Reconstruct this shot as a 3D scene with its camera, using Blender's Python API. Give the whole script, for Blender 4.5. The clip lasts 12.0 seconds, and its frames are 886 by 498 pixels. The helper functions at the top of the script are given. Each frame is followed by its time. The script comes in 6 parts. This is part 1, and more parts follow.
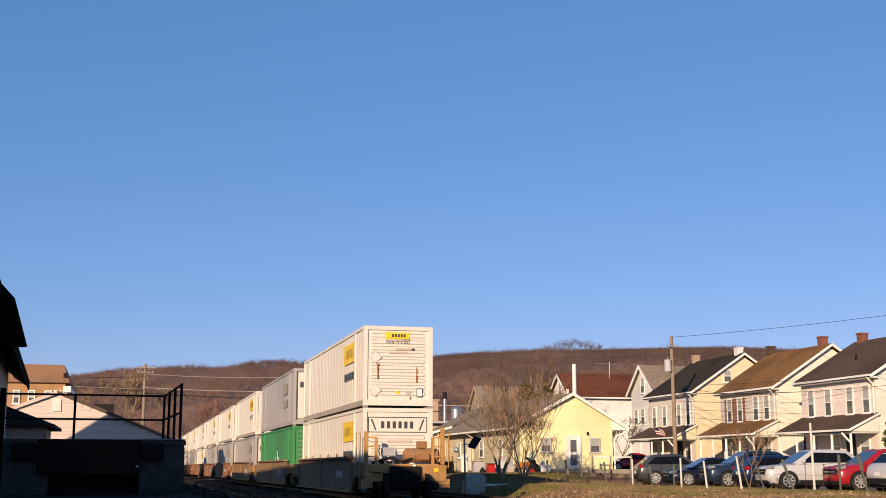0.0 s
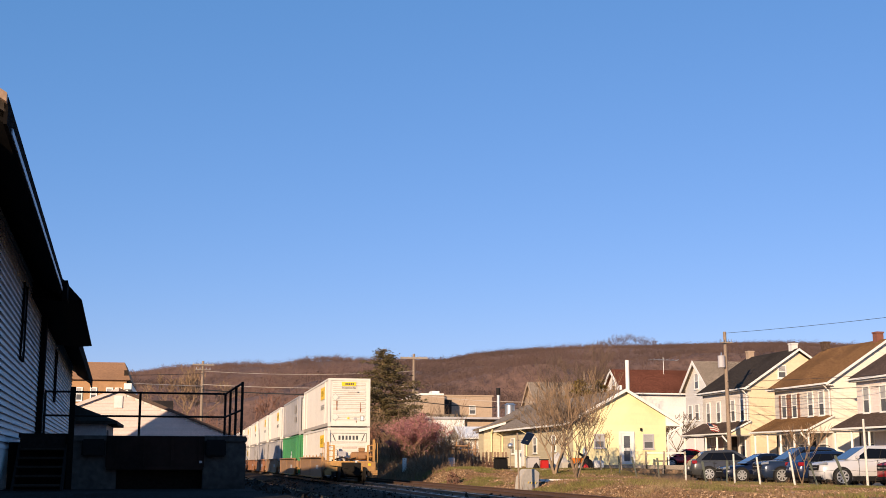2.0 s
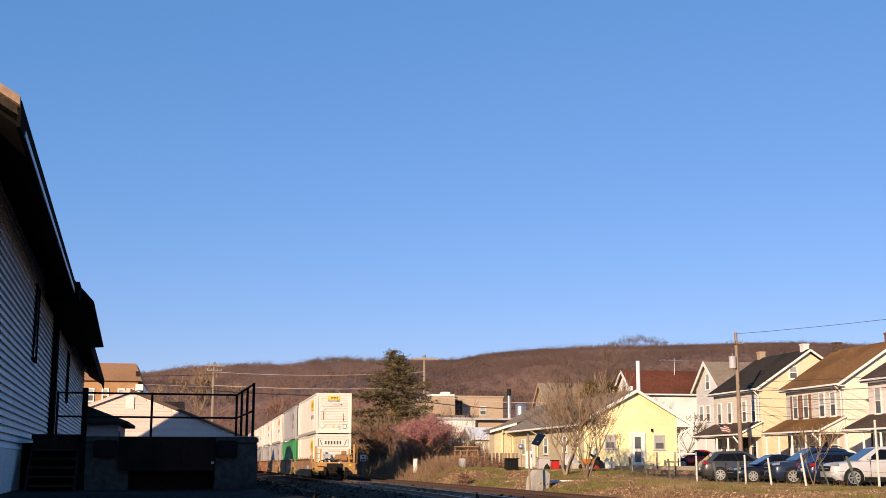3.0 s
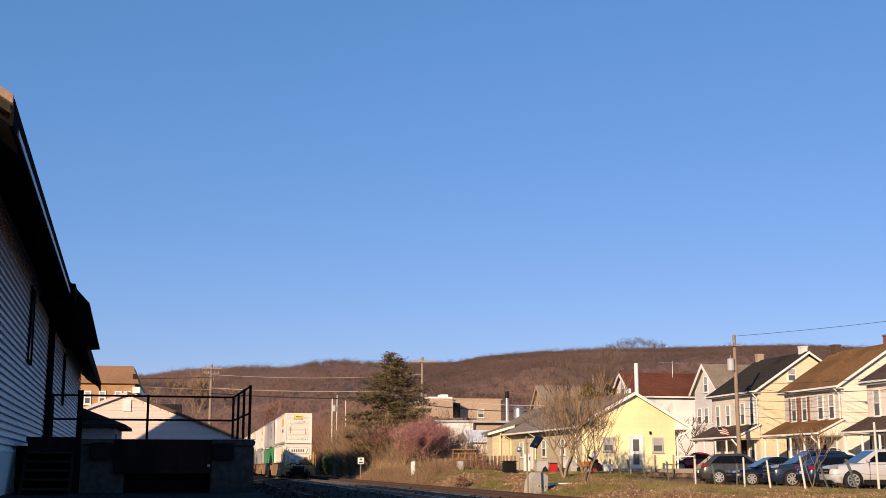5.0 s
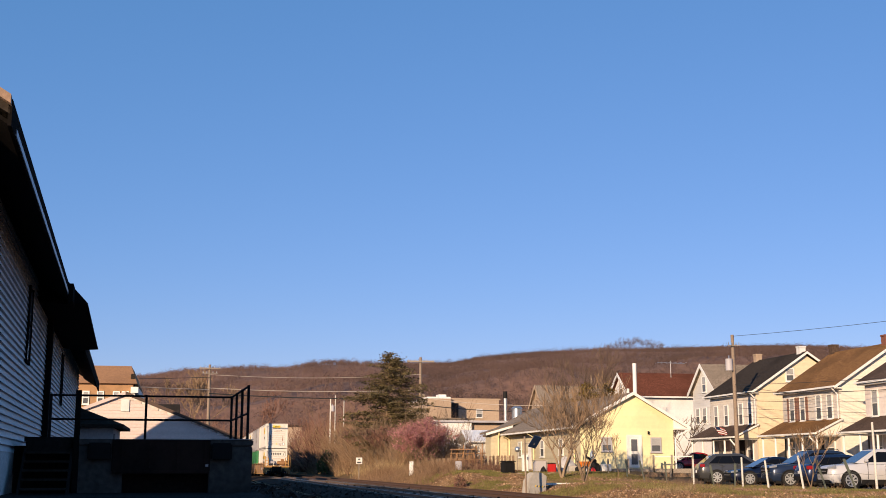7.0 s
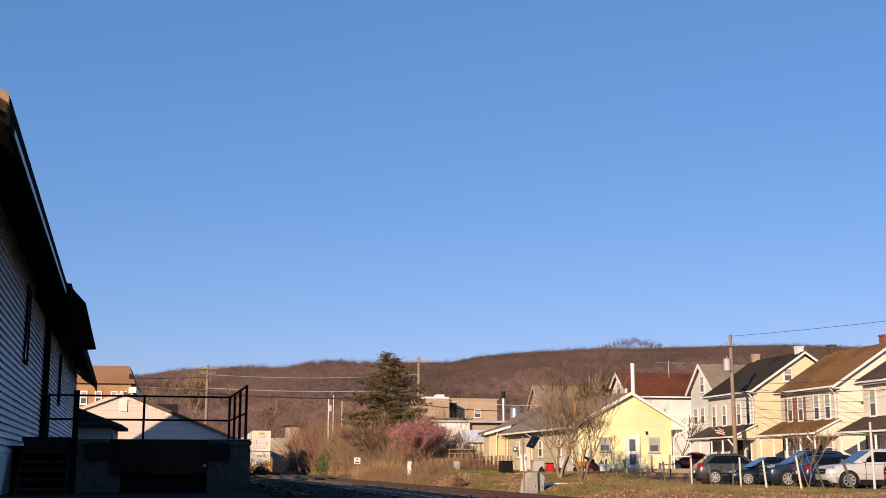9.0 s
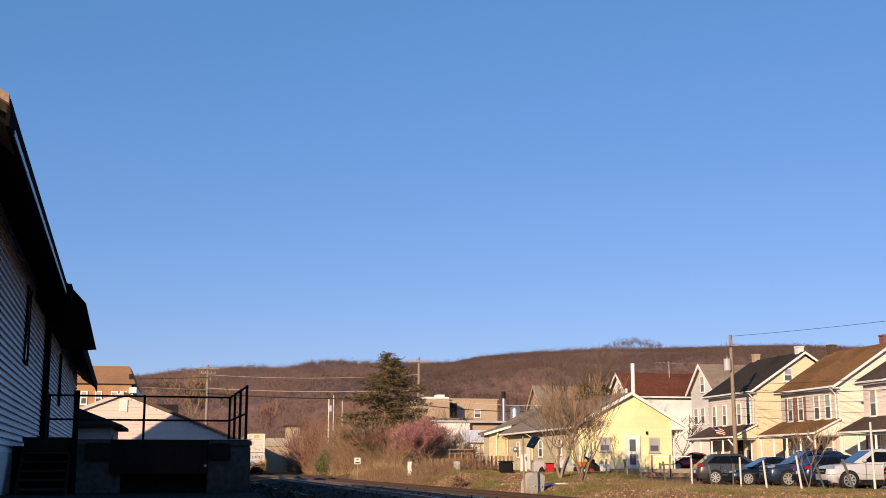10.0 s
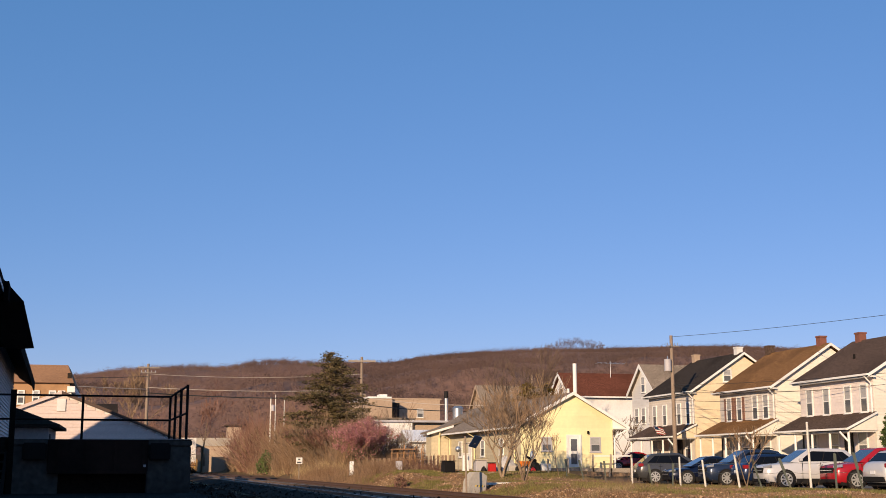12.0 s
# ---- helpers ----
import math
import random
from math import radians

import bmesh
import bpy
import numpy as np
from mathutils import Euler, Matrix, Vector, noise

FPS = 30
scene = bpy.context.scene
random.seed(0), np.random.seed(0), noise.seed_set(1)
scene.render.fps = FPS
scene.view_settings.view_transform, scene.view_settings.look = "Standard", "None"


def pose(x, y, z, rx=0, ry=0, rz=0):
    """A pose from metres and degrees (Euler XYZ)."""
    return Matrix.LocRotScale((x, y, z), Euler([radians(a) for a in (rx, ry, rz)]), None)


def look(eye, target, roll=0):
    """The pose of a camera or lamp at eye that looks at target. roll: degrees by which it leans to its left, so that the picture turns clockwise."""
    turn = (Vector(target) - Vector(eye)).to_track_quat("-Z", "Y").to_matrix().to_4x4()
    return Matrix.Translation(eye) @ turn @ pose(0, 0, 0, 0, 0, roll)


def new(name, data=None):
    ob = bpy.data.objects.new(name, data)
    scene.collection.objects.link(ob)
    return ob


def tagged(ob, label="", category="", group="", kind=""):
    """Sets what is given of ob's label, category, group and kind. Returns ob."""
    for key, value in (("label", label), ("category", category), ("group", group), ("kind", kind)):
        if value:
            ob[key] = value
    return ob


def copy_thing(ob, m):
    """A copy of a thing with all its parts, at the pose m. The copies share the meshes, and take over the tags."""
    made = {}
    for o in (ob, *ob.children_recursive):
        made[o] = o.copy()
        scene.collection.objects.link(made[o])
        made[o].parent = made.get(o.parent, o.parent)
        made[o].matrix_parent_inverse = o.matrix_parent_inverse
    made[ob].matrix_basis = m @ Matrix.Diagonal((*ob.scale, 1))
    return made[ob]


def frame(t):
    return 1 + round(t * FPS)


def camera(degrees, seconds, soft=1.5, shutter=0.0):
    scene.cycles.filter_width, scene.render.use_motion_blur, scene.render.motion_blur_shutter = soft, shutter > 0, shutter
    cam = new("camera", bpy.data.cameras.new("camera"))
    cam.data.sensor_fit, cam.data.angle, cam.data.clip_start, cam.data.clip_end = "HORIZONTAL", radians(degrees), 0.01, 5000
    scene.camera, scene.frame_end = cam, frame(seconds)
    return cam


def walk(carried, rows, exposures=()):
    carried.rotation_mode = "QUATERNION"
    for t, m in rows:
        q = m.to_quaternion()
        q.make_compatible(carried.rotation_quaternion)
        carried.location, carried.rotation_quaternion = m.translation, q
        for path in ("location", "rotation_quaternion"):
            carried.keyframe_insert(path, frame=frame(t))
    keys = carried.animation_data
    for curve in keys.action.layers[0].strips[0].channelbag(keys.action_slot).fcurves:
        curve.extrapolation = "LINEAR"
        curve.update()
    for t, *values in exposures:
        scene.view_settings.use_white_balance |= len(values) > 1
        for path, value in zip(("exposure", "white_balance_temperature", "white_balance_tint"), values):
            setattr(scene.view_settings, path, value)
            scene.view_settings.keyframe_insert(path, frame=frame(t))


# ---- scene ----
cam = camera(40.0, 12.0, soft=0.9)
PATH = [
    (0, pose(0.120, 0.600, 1.100, 100.175, 0.006, -14.420)),
    (0.5, pose(0.170, 0.850, 1.100, 100.420, -0.020, -13.360)),
    (1, pose(0.100, 0.500, 1.100, 99.980, -0.023, -12.917)),
    (1.5, pose(0.044, 0.220, 1.100, 100.195, -0.043, -12.439)),
    (2, pose(-0.024, -0.120, 1.100, 99.980, -0.034, -11.895)),
    (2.5, pose(-0.040, -0.200, 1.100, 99.995, -0.047, -11.524)),
    (3, pose(-0.036, -0.180, 1.100, 100.017, -0.046, -11.395)),
    (5, pose(0.000, 0.000, 1.100, 100.142, -0.020, -11.494)),
    (5.5, pose(0.000, 0.000, 1.100, 100.142, -0.019, -11.534)),
    (6, pose(0.000, 0.000, 1.100, 100.142, -0.020, -11.536)),
    (6.5, pose(0.000, 0.000, 1.100, 100.142, -0.018, -11.572)),
    (7, pose(0.000, 0.000, 1.100, 100.142, -0.018, -11.574)),
    (9, pose(0.000, 0.000, 1.100, 100.142, -0.012, -11.661)),
    (9.5, pose(0.000, 0.000, 1.100, 100.148, 0.003, -11.651)),
    (10, pose(0.000, 0.000, 1.100, 100.148, 0.003, -11.651)),
    (10.5, pose(0.000, 0.000, 1.100, 100.145, -0.004, -11.656)),
    (11, pose(0.000, 0.000, 1.100, 100.148, 0.005, -11.659)),
    (11.5, pose(0.000, 0.000, 1.100, 100.154, 0.046, -12.460)),
    (12, pose(0.000, 0.000, 1.100, 100.132, 0.078, -14.328)),
]
walk(cam, PATH, [(0, 0.26), (1, 0.3), (2, 0.45), (3.2, 0.46), (4.8, 0.34), (11, 0.35), (11.5, 0.33), (12, 0.22)])

# ---- sky and sun: a low, warm sun behind the camera, to its left ----
SUN_AZ, SUN_EL = radians(218), radians(15.5)      # where the sun stands, clockwise from +Y
world = bpy.data.worlds.new("sky")
scene.world = world
world.use_nodes = True
wn = world.node_tree.nodes
sky = wn.new("ShaderNodeTexSky")
sky.sky_type, sky.sun_disc = "NISHITA", False
sky.sun_elevation, sky.sun_rotation = SUN_EL, SUN_AZ
sky.air_density, sky.dust_density, sky.ozone_density = 1.0, 0.0, 6.0
wn["Background"].inputs["Strength"].default_value = 0.075
gain = wn.new("ShaderNodeVectorMath")              # the clear violet-blue of this evening's sky
gain.operation = "MULTIPLY_ADD"
gain.inputs[1].default_value, gain.inputs[2].default_value = (1.36, 0.82, 0.88), (0.2, 1.4, 2.8)
world.node_tree.links.new(sky.outputs["Color"], gain.inputs[0])
world.node_tree.links.new(gain.outputs["Vector"], wn["Background"].inputs["Color"])
sun = new("sun", bpy.data.lights.new("sun", "SUN"))
sun.data.energy, sun.data.angle, sun.data.color = 5.3, radians(0.53), (1.0, 0.745, 0.49)
_to_sun = Vector((math.sin(SUN_AZ) * math.cos(SUN_EL), math.cos(SUN_AZ) * math.cos(SUN_EL), math.sin(SUN_EL)))
sun.matrix_world = look(_to_sun * 200, (0, 0, 0))

# ---- materials ----


def mat(name, color, rough=0.7, var=0.18, scale=3.0, bump=0.15, metal=0.0, stain=0.12, lap=0.0, shade=None, spec=0.5, per="island", thin=0.0):
    """Grain and stains at two scales, fine relief; lap: height of the siding's courses in metres; shade: a second
    colour for wear, on the hill for shaded folds.
    """
    m = bpy.data.materials.new(name)
    m.use_nodes = True
    n, l = m.node_tree.nodes, m.node_tree.links
    b = n["Principled BSDF"]
    b.inputs["Roughness"].default_value, b.inputs["Metallic"].default_value = rough, metal
    b.inputs["Specular IOR Level"].default_value = spec
    tc = n.new("ShaderNodeTexCoord")
    fine, broad = n.new("ShaderNodeTexNoise"), n.new("ShaderNodeTexNoise")
    fine.inputs["Scale"].default_value, fine.inputs["Detail"].default_value = scale * 8, 5
    broad.inputs["Scale"].default_value, broad.inputs["Detail"].default_value = scale * 0.35, 4
    for t in (fine, broad):
        l.new(tc.outputs["Object"], t.inputs["Vector"])
    c = Vector(color)
    r1 = n.new("ShaderNodeValToRGB")
    r1.color_ramp.elements[0].position, r1.color_ramp.elements[1].position = 0.3, 0.72
    r1.color_ramp.elements[0].color = (*(c * (1 - var)), 1)
    r1.color_ramp.elements[1].color = (*(c * (1 + var * 0.7)), 1)
    l.new(fine.outputs["Fac"], r1.inputs["Fac"])
    mix = n.new("ShaderNodeMix")
    mix.data_type = "RGBA"
    r2 = n.new("ShaderNodeValToRGB")
    r2.color_ramp.elements[0].position, r2.color_ramp.elements[1].position = 0.48, 0.72
    r2.color_ramp.elements[0].color, r2.color_ramp.elements[1].color = (0, 0, 0, 1), (stain * 4, stain * 4, stain * 4, 1)
    l.new(broad.outputs["Fac"], r2.inputs["Fac"])
    l.new(r2.outputs["Color"], mix.inputs["Factor"])
    l.new(r1.outputs["Color"], mix.inputs["A"])
    mix.inputs["B"].default_value = (*(Vector(shade) if shade else c * 0.55), 1)
    out = mix.outputs["Result"]
    geo, info = n.new("ShaderNodeNewGeometry"), n.new("ShaderNodeObjectInfo")
    hsv = n.new("ShaderNodeHueSaturation")
    ma = n.new("ShaderNodeMapRange")
    ma.inputs["To Min"].default_value, ma.inputs["To Max"].default_value = 1 - var * 0.6, 1 + var * 0.6
    l.new(geo.outputs["Random Per Island"] if per == "island" else info.outputs["Random"], ma.inputs["Value"])
    l.new(ma.outputs["Result"], hsv.inputs["Value"])
    l.new(out, hsv.inputs["Color"])
    l.new(hsv.outputs["Color"], b.inputs["Base Color"])
    bm = n.new("ShaderNodeBump")
    bm.inputs["Strength"].default_value, bm.inputs["Distance"].default_value = bump, 0.02
    l.new(fine.outputs["Fac"], bm.inputs["Height"])
    l.new(bm.outputs["Normal"], b.inputs["Normal"])
    if thin:                                      # thin twigs and leaves pass some light
        tl, ms = n.new("ShaderNodeBsdfTranslucent"), n.new("ShaderNodeMixShader")
        ms.inputs["Fac"].default_value = thin
        l.new(hsv.outputs["Color"], tl.inputs["Color"])
        l.new(b.outputs["BSDF"], ms.inputs[1])
        l.new(tl.outputs["BSDF"], ms.inputs[2])
        l.new(ms.outputs["Shader"], n["Material Output"].inputs["Surface"])
    if lap:
        w = n.new("ShaderNodeTexWave")
        w.wave_type, w.bands_direction, w.wave_profile = "BANDS", "Z", "SAW"
        w.inputs["Scale"].default_value = 2 * math.pi / lap / 20
        w.inputs["Distortion"].default_value = 0
        l.new(tc.outputs["Object"], w.inputs["Vector"])
        b2 = n.new("ShaderNodeBump")
        b2.inputs["Strength"].default_value, b2.inputs["Distance"].default_value = 0.8, 0.03
        l.new(w.outputs["Fac"], b2.inputs["Height"])
        l.new(bm.outputs["Normal"], b2.inputs["Normal"])
        l.new(b2.outputs["Normal"], b.inputs["Normal"])
    return m


def glass_mat(name, color=(0.02, 0.025, 0.03), rough=0.06, spec=0.4):
    m = mat(name, color, rough, 0.1, 1.0, 0.0, stain=0.02, spec=spec)
    return m


M = {}
# ballast colour lowered for the depot's shade over the tracks
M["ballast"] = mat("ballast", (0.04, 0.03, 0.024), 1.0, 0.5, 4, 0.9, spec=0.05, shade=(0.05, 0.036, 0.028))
M["rail"] = mat("rail_steel", (0.28, 0.2, 0.15), 0.45, 0.25, 2, 0.1, metal=0.6, shade=(0.14, 0.06, 0.03))
M["tie"] = mat("tie_wood", (0.09, 0.07, 0.055), 0.9, 0.35, 4, 0.4, per="object")
# yard asphalt kept near black so that its colour holds the depot's shade
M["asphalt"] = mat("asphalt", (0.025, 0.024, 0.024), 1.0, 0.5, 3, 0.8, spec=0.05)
M["lot"] = mat("lot_asphalt", (0.1, 0.095, 0.09), 0.9, 0.3, 3, 0.5)
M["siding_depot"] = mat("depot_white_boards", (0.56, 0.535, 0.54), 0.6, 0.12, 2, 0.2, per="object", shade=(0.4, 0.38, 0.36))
# near-black base colour carries the eave shade, for fascia and bay roof too
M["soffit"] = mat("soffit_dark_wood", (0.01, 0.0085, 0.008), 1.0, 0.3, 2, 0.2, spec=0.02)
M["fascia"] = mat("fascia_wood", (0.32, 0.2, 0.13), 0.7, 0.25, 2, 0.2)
M["gutter"] = mat("gutter_metal", (0.3, 0.3, 0.32), 0.4, 0.1, 2, 0.05, metal=0.5)
M["roof_dark"] = mat("dark_shingles", (0.045, 0.036, 0.03), 1.0, 0.5, 0.9, 0.8, stain=0.24, lap=0.14, spec=0.08)
M["roof_brown"] = mat("brown_shingles", (0.22, 0.115, 0.048), 0.9, 0.5, 0.9, 0.8, stain=0.24, lap=0.14, spec=0.08)
M["roof_grey"] = mat("grey_shingles", (0.25, 0.2, 0.155), 0.9, 0.5, 0.9, 0.8, stain=0.24, lap=0.14, spec=0.08)
M["roof_orange"] = mat("orange_brown_shingles", (0.36, 0.185, 0.085), 0.9, 0.25, 1.0, 0.6, stain=0.15, lap=0.3)
M["roof_dim"] = mat("dark_brown_shingles", (0.1, 0.068, 0.052), 0.9, 0.5, 0.9, 0.8, stain=0.24, lap=0.14, spec=0.08)
M["roof_red"] = mat("red_brown_shingles", (0.135, 0.05, 0.032), 0.9, 0.5, 0.9, 0.8, stain=0.24, lap=0.14, spec=0.08)
M["stone"] = mat("foundation_stone", (0.55, 0.54, 0.53), 0.9, 0.25, 2, 0.5)
# dock concrete, boards and steps: base colours lowered to hold the depot's shade
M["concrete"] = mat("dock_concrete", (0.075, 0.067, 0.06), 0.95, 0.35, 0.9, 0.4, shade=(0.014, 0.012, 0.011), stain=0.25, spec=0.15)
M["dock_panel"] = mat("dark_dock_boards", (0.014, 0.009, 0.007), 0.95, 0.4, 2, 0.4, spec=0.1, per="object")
M["iron"] = mat("black_iron", (0.008, 0.0065, 0.006), 0.8, 0.2, 4, 0.1, spec=0.2)
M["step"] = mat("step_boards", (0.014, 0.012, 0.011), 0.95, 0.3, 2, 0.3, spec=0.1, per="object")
M["white"] = mat("white_paint", (0.78, 0.76, 0.72), 0.5, 0.06, 2, 0.05)
M["cream"] = mat("cream_siding", (0.74, 0.685, 0.59), 0.6, 0.06, 0.6, 0.1, per="object")
M["butter"] = mat("butter_siding", (0.7, 0.575, 0.395), 0.6, 0.06, 0.6, 0.1, per="object")
M["taupe"] = mat("taupe_siding", (0.62, 0.56, 0.5), 0.65, 0.07, 0.6, 0.1, per="object")
M["mauve"] = mat("mauve_siding", (0.72, 0.63, 0.58), 0.65, 0.07, 0.6, 0.1, per="object")
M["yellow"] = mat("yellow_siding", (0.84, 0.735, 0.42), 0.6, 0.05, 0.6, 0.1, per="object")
# gable yellow, dimmed for the slanting light on the cottage's long side
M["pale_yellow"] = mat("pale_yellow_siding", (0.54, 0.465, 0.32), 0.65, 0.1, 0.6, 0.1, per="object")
M["white_siding"] = mat("white_siding", (0.86, 0.84, 0.81), 0.6, 0.06, 0.6, 0.1, lap=0.16)
M["white_wall"] = mat("white_boards", (0.74, 0.72, 0.7), 0.6, 0.06, 0.6, 0.1, per="object")
M["brick_wall"] = mat("orange_brick", (0.38, 0.215, 0.105), 0.85, 0.2, 4, 0.3)
M["chimney"] = mat("red_chimney_brick", (0.2, 0.075, 0.05), 0.9, 0.3, 4, 0.4)
M["tan_wall"] = mat("tan_block", (0.42, 0.31, 0.22), 0.85, 0.12, 0.6, 0.2)
M["glass"] = glass_mat("window_glass", (0.1, 0.105, 0.115))
M["glass_blind"] = glass_mat("blind_behind_glass", (0.36, 0.355, 0.35), 0.15)
M["shutter_brown"] = mat("shutter_brown", (0.22, 0.11, 0.075), 0.7, 0.15)
M["car_glass"] = glass_mat("car_glass", (0.005, 0.005, 0.006), 0.05, 0.25)
# blue in the base colour stands for sky mirrored in the windscreens
M["windscreen_glass"] = mat("windscreen_glass", (0.05, 0.08, 0.12), 0.04, 0.1, 1.0, 0.0, stain=0.02, spec=1.0)
M["dark"] = mat("dark_interior", (0.02, 0.017, 0.015), 0.9, 0.2)
M["wood_pole"] = mat("weathered_pole", (0.26, 0.195, 0.145), 0.9, 0.3, 3, 0.4)
M["grey_wood"] = mat("grey_weathered_wood", (0.3, 0.25, 0.2), 0.9, 0.3, 3, 0.4)
M["post_white"] = mat("fence_post_white", (0.62, 0.58, 0.52), 0.8, 0.2, 4, 0.2)
M["post_dark"] = mat("fence_post_steel", (0.1, 0.11, 0.085), 0.7, 0.2, 4, 0.2)
M["steel"] = mat("galvanized_steel", (0.55, 0.55, 0.55), 0.35, 0.1, 3, 0.05, metal=0.8)
M["black"] = mat("black_plastic", (0.012, 0.011, 0.011), 0.7, 0.1, spec=0.2)
M["garage_siding"] = mat("garage_siding", (0.62, 0.5, 0.45), 0.65, 0.08, 1, 0.1, per="object")
# trim of the garage's right rake, coloured as if in shadow
M["rake_shaded"] = mat("dark_brown_trim", (0.09, 0.055, 0.04), 0.8, 0.2)
# the shed's white boards, greyed in their colour for the shade on them
M["shed_boards"] = mat("dull_shed_boards", (0.36, 0.34, 0.34), 0.8, 0.15, 1, 0.2)
M["cable_pale"] = mat("cable_pale", (0.5, 0.42, 0.35), 0.7, 0.1)
M["groove"] = mat("rib_groove", (0.3, 0.27, 0.24), 0.8, 0.2)
M["rail_rust"] = mat("rusty_rail", (0.085, 0.045, 0.03), 0.8, 0.3, 2, 0.2, metal=0.1, shade=(0.07, 0.035, 0.022))
M["rail_top"] = mat("polished_rail", (0.7, 0.64, 0.58), 0.28, 0.05, 2, 0.0, metal=0.9)
M["cable"] = mat("cable_black", (0.03, 0.03, 0.03), 0.7, 0.1)
M["cont_white"] = mat("container_white", (0.68, 0.635, 0.575), 0.5, 0.07, 0.5, 0.05, shade=(0.55, 0.47, 0.38), stain=0.06)
M["rail_grey"] = mat("container_rail_grey", (0.38, 0.335, 0.29), 0.6, 0.15, 1, 0.1, shade=(0.26, 0.2, 0.15), stain=0.15)
M["cont_grey"] = mat("container_grey", (0.36, 0.34, 0.34), 0.5, 0.08, 0.5, 0.05)
M["cont_green"] = mat("container_green", (0.05, 0.24, 0.085), 0.5, 0.1, 0.5, 0.05)
M["seal"] = mat("dark_gasket", (0.09, 0.085, 0.08), 0.8, 0.2)
M["rust"] = mat("rust_streak", (0.28, 0.1, 0.035), 0.9, 0.35, 4, 0.2)
M["decal_yellow"] = mat("decal_yellow", (0.85, 0.56, 0.02), 0.5, 0.06)
M["decal_black"] = mat("decal_black", (0.05, 0.055, 0.06), 0.6, 0.1)
M["decal_grey"] = mat("decal_grey", (0.42, 0.4, 0.42), 0.6, 0.1)
M["decal_pink"] = mat("decal_pink", (0.5, 0.42, 0.37), 0.6, 0.1)
M["well"] = mat("well_car_yellow", (0.44, 0.235, 0.07), 0.65, 0.22, 0.8, 0.15, shade=(0.17, 0.09, 0.05), stain=0.16)
M["well_side"] = mat("well_car_side_paint", (0.27, 0.155, 0.08), 0.7, 0.2, 0.6, 0.1, shade=(0.12, 0.07, 0.045), stain=0.2)
M["gear"] = mat("brake_gear_brown", (0.3, 0.15, 0.06), 0.7, 0.2, 2, 0.1)
M["well_brown"] = mat("well_car_brown", (0.3, 0.13, 0.06), 0.7, 0.22, 0.8, 0.15, stain=0.16)
# grime of the running gear, darkened further for the shadow beneath the cars
M["grime_shade"] = mat("grimy_steel", (0.02, 0.017, 0.015), 0.95, 0.3, 3, 0.2, spec=0.1)
M["bright"] = mat("bright_reflector", (0.85, 0.85, 0.85), 0.3, 0.05)

# ---- mesh helpers ----


class Mesh:
    """Collects vertices and faces of one part."""

    def __init__(self):
        self.v, self.f = [], []

    def add(self, verts, faces):
        k = len(self.v)
        self.v += [tuple(p) for p in verts]
        self.f += [tuple(i + k for i in f) for f in faces]
        return self

    def box(self, x0, x1, y0, y1, z0, z1, m=None):
        p = [Vector((x, y, z)) for z in (z0, z1) for y in (y0, y1) for x in (x0, x1)]
        if m:
            p = [m @ q for q in p]
        return self.add(p, [(0, 2, 3, 1), (4, 5, 7, 6), (0, 1, 5, 4), (2, 6, 7, 3), (0, 4, 6, 2), (1, 3, 7, 5)])

    def prism(self, poly, axis, a, b):
        """A polygon in the two other axes, drawn out along axis from a to b."""
        n = len(poly)
        def at(q, h):
            return {"x": (h, q[0], q[1]), "y": (q[0], h, q[1]), "z": (q[0], q[1], h)}[axis]
        v = [at(q, a) for q in poly] + [at(q, b) for q in poly]
        f = [tuple(range(n))[::-1], tuple(range(n, 2 * n))] + [(i, (i + 1) % n, n + (i + 1) % n, n + i) for i in range(n)]
        return self.add(v, f)

    def tube(self, p0, p1, r0, r1=None, seg=8, cap=True):
        r1 = r0 if r1 is None else r1
        p0, p1 = Vector(p0), Vector(p1)
        d = (p1 - p0)
        if d.length < 1e-6:
            return self
        q = d.to_track_quat("Z", "Y").to_matrix()
        v = []
        for p, r in ((p0, r0), (p1, r1)):
            for i in range(seg):
                a = 2 * math.pi * i / seg
                v.append(p + q @ Vector((r * math.cos(a), r * math.sin(a), 0)))
        f = [(i, (i + 1) % seg, seg + (i + 1) % seg, seg + i) for i in range(seg)]
        if cap:
            f += [tuple(range(seg))[::-1], tuple(range(seg, 2 * seg))]
        return self.add(v, f)

    def path(self, pts, r, seg=6):
        pts = [Vector(p) for p in pts]
        loops = []
        for i, p in enumerate(pts):
            d = pts[min(i + 1, len(pts) - 1)] - pts[max(i - 1, 0)]
            q = d.to_track_quat("Z", "Y").to_matrix()
            loops.append([p + q @ Vector((r * math.cos(2 * math.pi * k / seg), r * math.sin(2 * math.pi * k / seg), 0)) for k in range(seg)])
        return self.loft(loops)

    def loft(self, loops, close=True):
        n = len(loops[0])
        v = [p for lp in loops for p in lp]
        f = []
        for k in range(len(loops) - 1):
            for i in range(n):
                j = (i + 1) % n
                f.append((k * n + i, k * n + j, (k + 1) * n + j, (k + 1) * n + i))
        if close:
            f += [tuple(range(n))[::-1], tuple(range((len(loops) - 1) * n, len(loops) * n))]
        return self.add(v, f)


